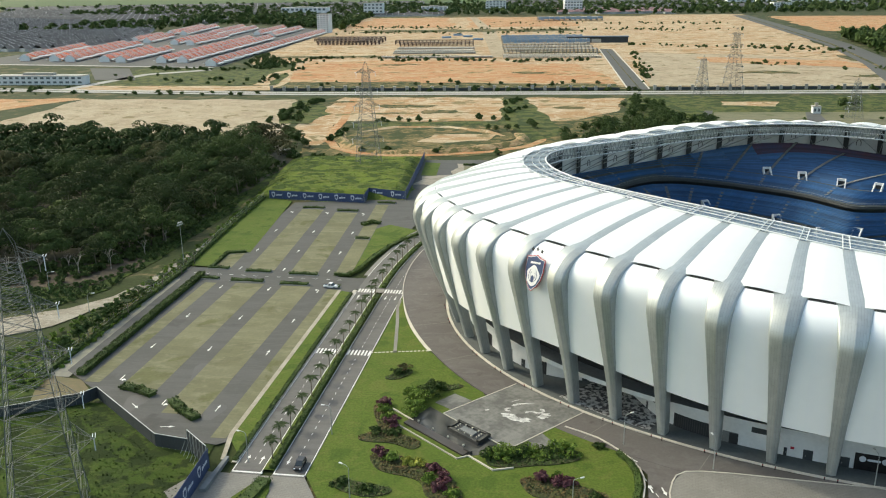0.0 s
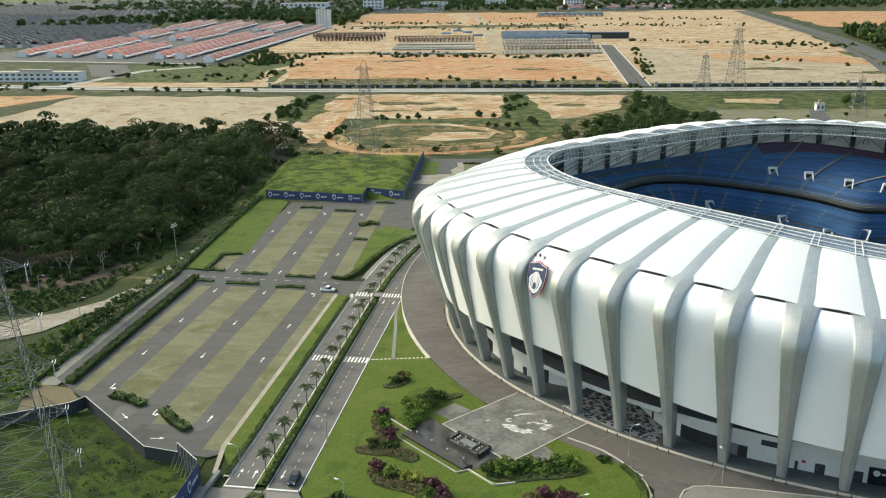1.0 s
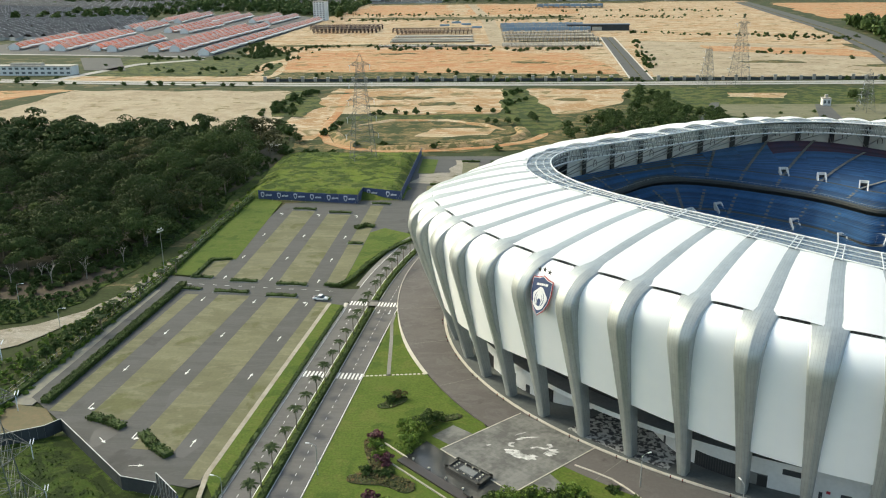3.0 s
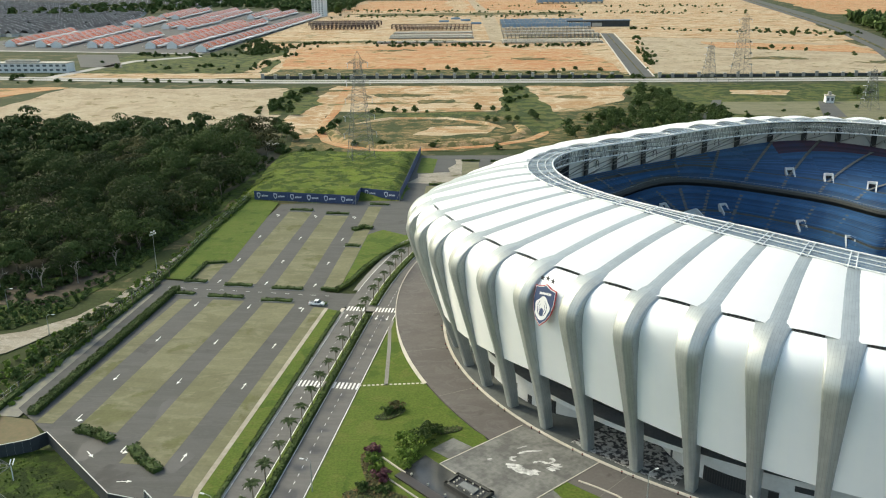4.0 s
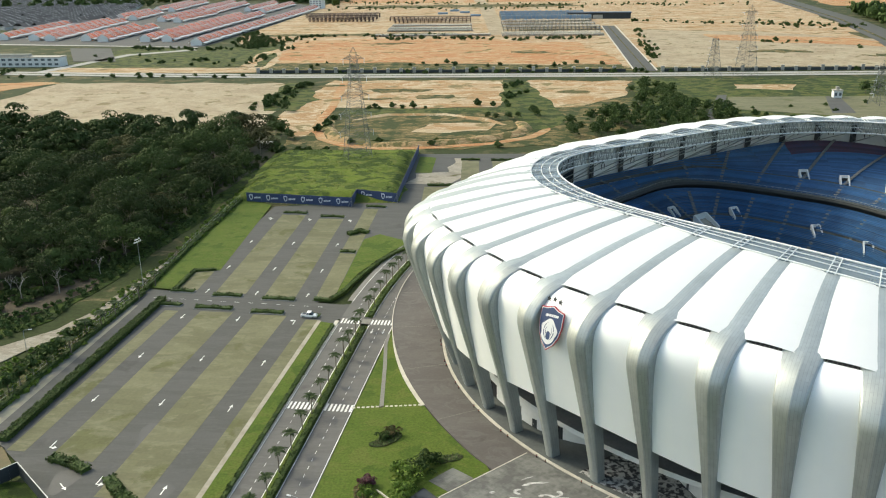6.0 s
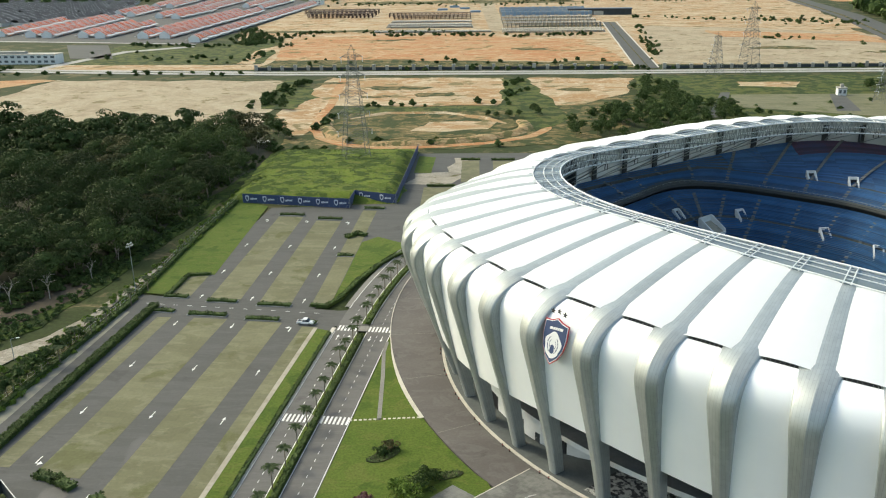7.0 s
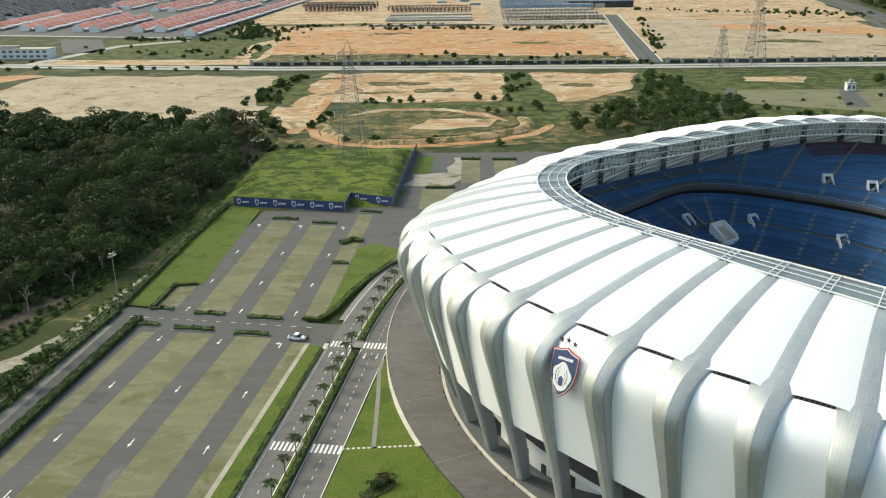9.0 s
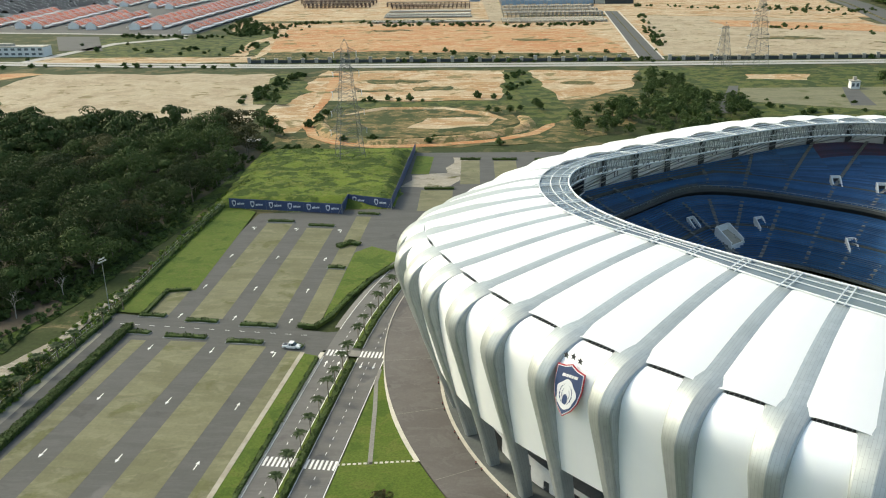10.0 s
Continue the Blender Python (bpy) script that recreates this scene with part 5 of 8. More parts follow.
for i in range(15):
    p = Vector((-29.4, 222.0)).lerp(Vector((-13.5, 223.6)), i / 14)
    sheet("stepping_stone", [(p.x - 0.35, p.y - 0.3), (p.x + 0.35, p.y - 0.3), (p.x + 0.35, p.y + 0.3), (p.x - 0.35, p.y + 0.3)], 0.12, M_KERB, label="pale stepping stone in the lawn", category="paving stone")
# plaza with the pale inlaid figure, its two wings, the dark pool
sheet("plaza", [(-7.3, 186.2), (11.5, 202.8), (19.6, 194.6), (28.7, 188.6), (8.3, 169.6)], 0.16, M_PLAZA, label="grey granite plaza with a pale inlay", category="pavement")
for pts in ([(-9.6, 191.9), (-4.7, 196.8), (-0.2, 193.0), (-5.4, 188.2)], [(12.6, 173.2), (16.5, 176.9), (19.5, 171.6), (15.9, 168.9), (11.6, 172.2)]):
    sheet("plaza_wing", pts, 0.13, M_PLAZA, label="grey granite paving wing", category="pavement")

# kerbs, lane arrows and joints on the forecourt
def kerb_line(path, w=0.35, h=0.3, label="pale kerb of the lawn"):
    sh = Shape()
    for a, b in zip(path, path[1:]):
        a, b = Vector((a[0], a[1], 0)), Vector((b[0], b[1], 0))
        ang = math.degrees(math.atan2(b.y - a.y, b.x - a.x))
        sh.box(-w * 0.3, (b - a).length + w * 0.3, -w / 2, w / 2, -0.1, h, Matrix.Translation(a) @ pose(0, 0, 0, 0, 0, ang))
    tagged(part("kerb", sh, M_KERB), label, "kerb", "", "structure")
kerb_line([(22.2, 180.2), (25.8, 177.8), (29.4, 175), (31.8, 172), (33.8, 169), (35.6, 165.6), (36.7, 162), (36.9, 158.6), (36.5, 155), (35.2, 150), (33, 144)])
kerb_line([(40.5, 148), (41.2, 153), (42.6, 157), (44.0, 159.6), (46.4, 161.2), (50, 161.4), (57, 160.6), (72, 158), (87, 155.5), (120, 151)], 0.3, 0.22, "pale kerb of the paver forecourt")
def ground_arrow(x, y, turn):
    sh = Shape()
    m = pose(x, y, 0.07, 0, 0, turn)
    sh.v += [tuple(m @ Vector((a, b, 0))) for a, b in ((-0.16, -1.4), (0.16, -1.4), (0.16, 0.4), (0.5, 0.4), (0, 1.6), (-0.5, 0.4), (-0.16, 0.4))]
    sh.f.append(tuple(range(7)))
    tagged(part("road_arrow", sh, M_WHITE), "white painted direction arrow", "road marking", "arrows", "structure")
ground_arrow(37.6, 154.4, 8), ground_arrow(40.2, 153.6, 188), ground_arrow(35.8, 166.0, 40)
for i in range(6):
    a = 0.5 + i * 0.24
    x, y = 39.2 - 5.2 * (1 - math.cos(a * 0.9)), 151.5 + i * 3.0
    sheet("lane_dash", [(x - 0.08, y), (x + 0.08, y), (x - 0.25, y + 1.3), (x - 0.41, y + 1.3)], 0.075, M_WHITE, label="white lane dash", category="road marking")
for k in range(-8, 10):
    a = SLOT0 + (k + 0.5) * STEP * 1.0
    r0, r1 = r_foot(a) + 2.4, r_apron(a) - 0.3
    if k % 2 == 0:
        da = 0.025
        sheet("paving_joint", [at(a - da, r0, 0)[:2], at(a + da, r0, 0)[:2], at(a + da, r1, 0)[:2], at(a - da, r1, 0)[:2]], 0.105, M_PAVER, label="pale joint across the apron", category="pavement")

# ---- plants ----
rng = np.random.RandomState(7)

def quads_mesh(name, v, q, material):
    """A mesh from arrays of vertices and of four-cornered faces."""
    me = bpy.data.meshes.new(name)
    v, q = np.asarray(v, dtype=np.float32), np.asarray(q, dtype=np.int32)
    me.vertices.add(len(v)), me.loops.add(q.size), me.polygons.add(len(q))
    me.vertices.foreach_set("co", v.ravel())
    me.loops.foreach_set("vertex_index", q.ravel())
    me.polygons.foreach_set("loop_start", np.arange(0, q.size, 4, dtype=np.int32))
    me.materials.append(material)
    me.update(calc_edges=True)
    me.validate()
    return me

def leaf_quads(centres, out, size, jitter=0.6):
    """Leaf clumps as bent quads round the given points, turned roughly outward."""
    n = len(centres)
    d = out + rng.normal(0, jitter, (n, 3))
    d /= np.linalg.norm(d, axis=1)[:, None] + 1e-9
    h = rng.normal(0, 1, (n, 3))
    u = np.cross(d, h)
    u /= np.linalg.norm(u, axis=1)[:, None] + 1e-9
    w = np.cross(d, u)
    s = (np.asarray(size) * rng.uniform(0.6, 1.3, n))[:, None]
    a = rng.uniform(0.5, 1.0, n)[:, None]
    c = centres
    v = np.stack([c - u * s * 0.5, c - w * s * a * 0.5 + d * s * 0.12, c + u * s * 0.5 - d * s * 0.1, c + w * s * a * 0.5 + d * s * 0.1], 1).reshape(-1, 3)
    return v, np.arange(4 * n).reshape(-1, 4)

def crown_arrays(h, spread, clumps, per, leaf, low=0.35, top_flat=0.75, lump=(0.26, 0.42), jitter=0.6, loose=0.75):
    """Points of a crown: clumps in an uneven dome, each a ball of leaves."""
    vs, qs, n0 = [], [], 0
    for k in range(clumps):
        th = rng.uniform(0, 2 * math.pi)
        f = rng.uniform(0.15, 1.0) ** 0.5
        zz = rng.uniform(0, 1)
        prof = math.sqrt(max(0.05, 1 - (abs(zz - 0.42) / 0.6) ** 2))
        c = np.array([math.cos(th) * spread * f * prof, math.sin(th) * spread * f * prof, h * (low + (1 - low) * zz * 0.95)])
        r = spread * rng.uniform(*lump)
        d = rng.normal(0, 1, (per, 3))
        d /= np.linalg.norm(d, axis=1)[:, None]
        d[:, 2] = np.abs(d[:, 2]) * 0.9 - 0.15
        p = c + d * r * np.array([1, 1, top_flat]) * rng.uniform(loose, 1.05, (per, 1))
        v, q = leaf_quads(p, d, leaf, jitter)
        vs.append(v), qs.append(q + n0)
        n0 += len(v)
    # inner shade: a few large leaves keep the sky out
    m = clumps * 5
    d = rng.normal(0, 1, (m, 3))
    d /= np.linalg.norm(d, axis=1)[:, None]
    p = np.array([0, 0, h * (low + 1) / 2]) + d * np.array([spread * 0.55, spread * 0.55, h * (1 - low) * 0.3]) * rng.uniform(0.3, 1, (m, 1))
    v, q = leaf_quads(p, d, leaf * 2.6)
    vs.append(v), qs.append(q + n0)
    return np.concatenate(vs), np.concatenate(qs)

def trunk_shape(h, r, limbs, spread, top):
    sh = Shape()
    a = Vector((0, 0, 0))
    lean = Vector((rng.uniform(-0.06, 0.06), rng.uniform(-0.06, 0.06), 1))
    b = lean * h * top
    sh.tube((0, 0, -0.3), b * 0.5, r, r * 0.75, 6)
    sh.tube(b * 0.5, b, r * 0.75, r * 0.4, 6)
    for i in range(limbs):
        t = 2 * math.pi * i / limbs + rng.uniform(-0.4, 0.4)
        s = b * rng.uniform(0.5, 0.95)
        e = s + Vector((math.cos(t) * spread * 0.6, math.sin(t) * spread * 0.6, h * rng.uniform(0.12, 0.3)))
        sh.tube(s, e, r * 0.4, r * 0.12, 5)
    return sh

def tree(name, label, category, h, spread, clumps, per, leaf, material, low=0.35, group="", trunk_r=None, lump=(0.26, 0.42), jitter=0.6, loose=0.75):
    t = thing(name, label, category, group)
    part("trunk", trunk_shape(h, trunk_r or h * 0.022, 5, spread, 0.62), M_BARK, t)
    v, q = crown_arrays(h, spread, clumps, per, leaf, low, 0.75, lump, jitter, loose)
    part("crown", quads_mesh("crown", v, q, material), material, t)
    return t

def inside(p, poly):
    x, y, c = p[0], p[1], False
    for i in range(len(poly)):
        (x0, y0), (x1, y1) = poly[i], poly[i - 1]
        if (y0 > y) != (y1 > y) and x < (x1 - x0) * (y - y0) / (y1 - y0) + x0:
            c = not c
    return c

def sprinkle(poly, gap, tries=None):
    """Scattered places in an outline, kept apart."""
    xs, ys = [p[0] for p in poly], [p[1] for p in poly]
    out, cells = [], {}
    area = (max(xs) - min(xs)) * (max(ys) - min(ys))
    for _ in range(int(area / gap / gap * 3) if tries is None else tries):
        p = (rng.uniform(min(xs), max(xs)), rng.uniform(min(ys), max(ys)))
        if not inside(p, poly):
            continue
        k = (int(p[0] // gap), int(p[1] // gap))
        if any((q[0] - p[0]) ** 2 + (q[1] - p[1]) ** 2 < gap * gap for i in (-1, 0, 1) for j in (-1, 0, 1) for q in cells.get((k[0] + i, k[1] + j), ())):
            continue
        cells.setdefault(k, []).append(p)
        out.append(p)
    return out

def merged(name, protos, places, material, label, category, z=0.0, size=(0.7, 1.3)):
    """Many plants that nobody could count, as one mesh."""
    vs, qs, n0 = [], [], 0
    for x, y in places:
        v, q = protos[rng.randint(len(protos))]
        a, s = rng.uniform(0, 6.28), rng.uniform(*size)
        c, d = math.cos(a) * s, math.sin(a) * s
        w = np.stack([v[:, 0] * c - v[:, 1] * d + x, v[:, 0] * d + v[:, 1] * c + y, v[:, 2] * s * rng.uniform(0.85, 1.15) + z], 1)
        vs.append(w), qs.append(q + n0)
        n0 += len(v)
    me = quads_mesh(name, np.concatenate(vs), np.concatenate(qs), material)
    return tagged(new(name, me), label, category, "", "stuff")

# the rainforest block west of the car park
WOOD = [(-430, 300), (-330, 288), (-200, 292), (-146, 300), (-127, 338), (-118, 430), (-113, 500), (-138, 538), (-250, 550), (-330, 554), (-430, 543)]
protos = []
for i in range(5):
    big = i < 3
    protos.append(tree("forest_tree", "dense dark green rainforest tree in the wood", "tree", rng.uniform(13, 16) if big else rng.uniform(10, 12), rng.uniform(8.0, 9.6) if big else rng.uniform(5.6, 6.6), 11, 330, 0.62, (M_CANOPY, M_CANOPY, M_OLIVE, M_CANOPY, M_FRESH)[i], 0.3, "trees of the wood", None, (0.38, 0.56), 0.3, 0.9))
spots = sorted(sprinkle(WOOD, 9.3), key=lambda p: (p[1] + abs(p[0]) * 0.6))
for i, (x, y) in enumerate(spots[:290]):
    a = protos[rng.choice(5, p=(0.32, 0.22, 0.08, 0.3, 0.08))]
    m = Matrix.Translation((x, y, -0.3)) @ pose(0, 0, 0, 0, 0, rng.uniform(0, 360)) @ Matrix.Diagonal((*[rng.uniform(0.62, 1.3)] * 3, 1))
    o = copy_thing(a, m)
    o.matrix_basis = m
for p in protos:
    p.matrix_basis = pose(-200 + 14 * protos.index(p), 420 + 9 * protos.index(p), -0.3)
far = [crown_arrays(rng.uniform(12, 16), rng.uniform(6.5, 8.5), 12, 70, 1.1, 0.25, 0.75, (0.36, 0.52), 0.14, 0.95) for _ in range(4)]
merged("forest_canopy", far, spots[290:], M_CANOPY, "dense dark green rainforest canopy", "forest", -0.3)
# low growth under and before the wood
low = [crown_arrays(rng.uniform(2, 3.4), rng.uniform(1.6, 2.6), 6, 18, 0.7, 0.05) for _ in range(4)]
edge = sprinkle([(-430, 282), (-200, 276), (-148, 280), (-126, 318), (-120, 420), (-112, 490), (-134, 500), (-138, 430), (-140, 335), (-160, 300), (-430, 310)], 3.4)
merged("undergrowth", low, edge, M_CANOPY, "tangled dark undergrowth at the wood's edge", "undergrowth", -0.3)
# bare pale trunks at the wood's edge
def dead_tree(h):
    t = thing("bare_tree", "leafless pale grey tree at the wood's edge", "tree", "bare trees")
    sh = Shape()
    def limb(a, d, ln, r, depth):
        b = a + d * ln
        sh.tube(a, b, r, r * 0.6, 5)
        if depth:
            for _ in range(3):
                e = (d + Vector(rng.normal(0, 0.42, 3))).normalized()
                e.z = abs(e.z)
                limb(a.lerp(b, rng.uniform(0.5, 1.0)), e, ln * 0.6, r * 0.5, depth - 1)
    limb(Vector((0, 0, -0.3)), Vector((0.03, 0.02, 1)).normalized(), h * 0.45, h * 0.017, 3)
    part("trunk", sh, mat("pale_dead_wood", (0.33, 0.30, 0.26), (0.22, 0.2, 0.17), 0.9, scale=1, fine=5) if "pale_dead_wood" not in bpy.data.materials else bpy.data.materials["pale_dead_wood"], t)
    return t
d0 = dead_tree(11)
d0.matrix_basis = pose(-137, 296, 0)
for x, y, k in ((-146, 289, 1.1), (-152, 294, 0.9), (-130, 312, 0.9), (-160, 288, 1.0), (-141, 303, 0.8), (-171, 286, 1.05), (-128, 330, 0.8)):
    m = pose(x, y, 0, 0, 0, rng.uniform(0, 360)) @ Matrix.Diagonal((k, k, k, 1))
    copy_thing(d0, m).matrix_basis = m

# trees behind the stadium and along the site
grove = tree("roadside_tree", "dark green broad tree beside the fields", "tree", 12, 5.6, 26, 40, 1.0, M_LEAF, 0.2, "trees beyond the stadium")
grove.matrix_basis = pose(92, 590, -0.3)
for x, y in sprinkle([(50, 548), (64, 592), (84, 606), (112, 640), (128, 668), (122, 720), (140, 735), (152, 715), (146, 650), (172, 630), (165, 560), (120, 530)], 8.0)[:80]:
    m = pose(x, y, -0.4, 0, 0, rng.uniform(0, 360)) @ Matrix.Diagonal((*[rng.uniform(0.45, 0.95)] * 3, 1))
    copy_thing(grove, m).matrix_basis = m
for x, y, k in ((-124, 560, 0.8), (-118, 548, 0.9), (-129, 575, 0.8), (-110, 540, 0.55), (-140, 690, 0.5), (-150, 720, 0.6), (-148, 660, 0.6), (-142, 745, 0.5), (-135, 640, 0.7), (-152, 690, 0.5), (14, 602, 0.4), (8, 608, 0.4), (22, 604, 0.45), (29, 608, 0.4), (40, 622, 0.55), (42, 612, 0.5), (298, 705, 0.8), (310, 712, 0.7), (340, 700, 0.8), (330, 690, 0.6)):
    m = pose(x, y, -0.4, 0, 0, rng.uniform(0, 360)) @ Matrix.Diagonal((k, k, k, 1))
    copy_thing(grove, m).matrix_basis = m

# shrubs along field edges, and woods far off
bush = [crown_arrays(rng.uniform(3, 5), rng.uniform(2.6, 4.0), 6, 13, 1.3, 0.0) for _ in range(4)]
rows = []
def hedge_row(x0, y0, x1, y1, n, spread):
    for _ in range(n):
        f = rng.uniform(0, 1)
        rows.append((x0 + (x1 - x0) * f + rng.normal(0, spread), y0 + (y1 - y0) * f + rng.normal(0, spread * 1.5)))
hedge_row(-240, 1225, -40, 1215, 46, 6), hedge_row(-120, 1180, 150, 1160, 70, 6), hedge_row(-200, 905, 140, 890, 20, 8)
hedge_row(-300, 1090, -230, 1180, 60, 12), hedge_row(-318, 1280, -262, 1085, 150, 10), hedge_row(-420, 960, -240, 930, 20, 14), hedge_row(-240, 900, -220, 1080, 26, 5)
hedge_row(-300, 1860, 210, 1800, 80, 16), hedge_row(0, 1960, 560, 1880, 90, 18), hedge_row(250, 1450, 560, 1300, 60, 8)
hedge_row(230, 1290, 178, 900, 46, 4), hedge_row(330, 1120, 520, 1010, 24, 10), hedge_row(420, 1380, 540, 1300, 50, 20)
hedge_row(-300, 2060, -30, 2020, 60, 22), hedge_row(60, 2250, 600, 2150, 60, 30), hedge_row(-640, 890, -430, 868, 26, 4)
hedge_row(-510, 840, -200, 815, 24, 5), hedge_row(-160, 840, 560, 838, 36, 3), hedge_row(-90, 650, 30, 655, 10, 3), hedge_row(-88, 536, 20, 520, 5, 4)
hedge_row(24, 640, 34, 780, 16, 4), hedge_row(-156, 650, -145, 780, 40, 6), hedge_row(-120, 515, -70, 505, 12, 4), hedge_row(-96, 548, -92, 625, 5, 2)
hedge_row(150, 560, 360, 600, 60, 22), hedge_row(-420, 1090, -300, 1060, 34, 6)
merged("field_shrubs", bush, rows, M_LEAF, "scattered dark green shrubs along the fields", "shrubs", -0.4, (0.45, 1.1))
woods = [crown_arrays(rng.uniform(13, 18), rng.uniform(9, 12), 6, 9, 4.6, 0.1) for _ in range(3)]
spots = sprinkle([(-1400, 2900), (-1500, 3700), (-300, 3900), (1700, 3800), (2300, 3000), (900, 2750), (300, 2800), (-300, 2760)], 34)
spots += sprinkle([(-2600, 3300), (-6200, 8200), (3600, 7500), (2600, 3600), (1700, 3750), (-300, 3850)], 85)
spots += sprinkle([(-900, 2350), (-950, 2750), (-330, 2700), (-300, 2080), (-420, 2200)], 24)
spots += sprinkle([(560, 1180), (640, 1560), (900, 1700), (1300, 1500), (900, 1000)], 13)
spots += sprinkle([(-470, 2120), (-330, 2040), (-300, 1950), (-350, 2300), (-480, 2300)], 16)
spots += sprinkle([(-1050, 1900), (-760, 1950), (-700, 2200), (-1000, 2300)], 30)
merged("far_woods", woods, spots, M_LEAF, "distant dark green woods", "woods", -0.4, (0.7, 1.3))

# low wooded rise that closes the distance
rise = Shape()
rows_ = []
for i in range(81):
    x = -4600 + 9200 * i / 80
    y = math.sqrt(max(1.0, 4750.0 ** 2 - x * x)) if abs(x) < 4700 else 300
    d = Vector((x, y, 0)).normalized()
    top = 34 + 22 * max(0.0, min(1.0, (-x - 600) / 2500)) + 9 * noise.noise(Vector((i * 0.35, 2.0, 0)))
    rows_.append([tuple(d * (4450 + 90 * k) + Vector((0, 0, -0.4 + top * (k / 4) ** 0.8))) for k in range(5)])
rise.grid(rows_)
tagged(part("backdrop", rise, M_LEAF, smooth=True), "low wooded rise in the distance", "hills", "", "structure")

# clipped hedges
def hedge(name, path, w, h, label, group="hedges", material=None, density=10.0, leaf=0.42):
    """A clipped hedge along a plan line: a core and a coat of leaves."""
    material = material or M_HEDGE
    t = thing(name, label, "hedge", group)
    core, vs, ds = Shape(), [], []
    for a, b in zip(path, path[1:]):
        a, b = Vector((a[0], a[1], 0)), Vector((b[0], b[1], 0))
        ln = (b - a).length
        ang = math.degrees(math.atan2(b.y - a.y, b.x - a.x))
        m = Matrix.Translation(a) @ pose(0, 0, 0, 0, 0, ang)
        core.box(-w * 0.3, ln + w * 0.3, -w * 0.42, w * 0.42, -0.1, h * 0.86, m)
        k = int(ln * (w + 2 * h) * density)
        x = rng.uniform(-w * 0.4, ln + w * 0.4, k)
        e = rng.uniform(0, w + 2 * h, k)
        y = np.where(e < h, -w / 2, np.where(e > h + w, w / 2, e - h - w / 2))
        z = np.where(e < h, e, np.where(e > h + w, w + 2 * h - e, h))
        z = z + 0.14 * np.sin(x * 1.3 + y) * (z > h * 0.5)
        dy, dz = np.where(e < h, -1.0, np.where(e > h + w, 1.0, 0.0)), np.where((e >= h) & (e <= h + w), 1.0, 0.25)
        R = np.array(m.to_3x3())
        vs.append(np.stack([x, y, z], 1) @ R.T + np.array([a.x, a.y, 0]) + rng.normal(0, 0.08, (k, 3)))
        ds.append(np.stack([0 * x, dy, dz], 1) @ R.T)
    part("core", core, material, t)
    v, q = leaf_quads(np.concatenate(vs), np.concatenate(ds), leaf)
    part("foliage", quads_mesh("foliage", v, q, material), material, t)
    return t
def seg(f, *pts): return [f(*p) for p in pts]
hedge("hedge", seg(L, (-128.6, 194), (-130.0, 277)), 2.4, 1.3, "long clipped green hedge beside the car park", density=22)
hedge("hedge", seg(L, (-138.6, 190), (-138.8, 282)), 1.4, 1.2, "low clipped hedge along the boundary fence")
hedge("hedge", [L(-139.5, 285), L(-144.5, 345), L(-147.6, 400)], 1.2, 1.2, "low clipped hedge along the boundary fence")
hedge("hedge", seg(L, (-69.9, 157), (-70.2, 264)), 1.0, 0.7, "low clipped hedge beside the boulevard", density=16)
hedge("hedge", seg(L, (-60.5, 155), (-60.6, 263)), 1.3, 0.9, "low clipped hedge on the median", density=16)
hedge("hedge", [bend(-60.6, n) for n in (272, 290, 308, 326, 344)], 1.2, 0.9, "low clipped hedge on the median")
hedge("hedge", [L2(-80.8, 283.2), L2(-76, 283), L2(-73, 290), L2(-70, 305), L2(-66, 318), L2(-61.5, 329), L2(-56, 338)], 1.5, 1.0, "clipped hedge round the lawn wedge")
hedge("hedge", [L2(-129.6, 286), L2(-129.2, 304), L2(-122.4, 306)], 1.3, 0.9, "low clipped hedge round a bay")
def island(f, s0, s1, n, label="low ragged shrub bed at the end of the bays"):
    t = hedge("shrub_bed", [f(s0, n), f((s0 + s1) / 2, n + 0.3), f(s1, n)], 1.7, 0.8, label, "shrub beds", density=8, leaf=0.5)
    sh = Shape()
    sh.slab([tuple(p[:2]) for p in (f(s0 - 0.9, n - 1.2), f(s1 + 0.9, n - 1.2), f(s1 + 0.9, n + 1.2), f(s0 - 0.9, n + 1.2))], 0.0, 0.16)
    part("kerb", sh, M_TIER, t)
for f, s0, s1, n in ((L, -116.4, -105.4, 273), (L, -97.6, -88.4, 271.6), (L, -129.4, -122.8, 274.2), (L2, -130.0, -123.2, 285.6), (L2, -114.8, -106.2, 283.6), (L2, -97.8, -88.2, 282.4), (L2, -115, -105.6, 376.4), (L2, -97.6, -88.6, 372.6), (L2, -80.6, -73.0, 389), (L2, -81.2, -76.4, 329.5), (L, -79.2, -76.6, 270.4)):
    island(f, s0, s1, n)
for pts in ((L(-112.6, 187.8), L(-108, 186.6), L(-103.8, 184.6)), (L(-96.2, 181.6), L(-92.5, 178.0), L(-87.2, 174.2)), (L2(-81.5, 350), L2(-78.5, 354), L2(-75.5, 353))):
    hedge("shrub_bed", pts, 2.6, 1.1, "low ragged shrub bed at the end of the bays", "shrub beds", density=8, leaf=0.6)
for x0, x1, y in ((-7, 2, 485), (9, 20, 484), (-22, -10, 432), (30, 40, 483)):
    hedge("shrub_bed", [(x0, y), (x1, y)], 1.6, 0.9, "low ragged shrub bed at the end of the bays", "shrub beds", density=6, leaf=0.6)
hedge("shrub_bed", [L(-62.4, 139.5), L(-60.6, 149.0)], 3.4, 1.0, "clipped shrubs on the splitter island", "shrub beds", density=8)

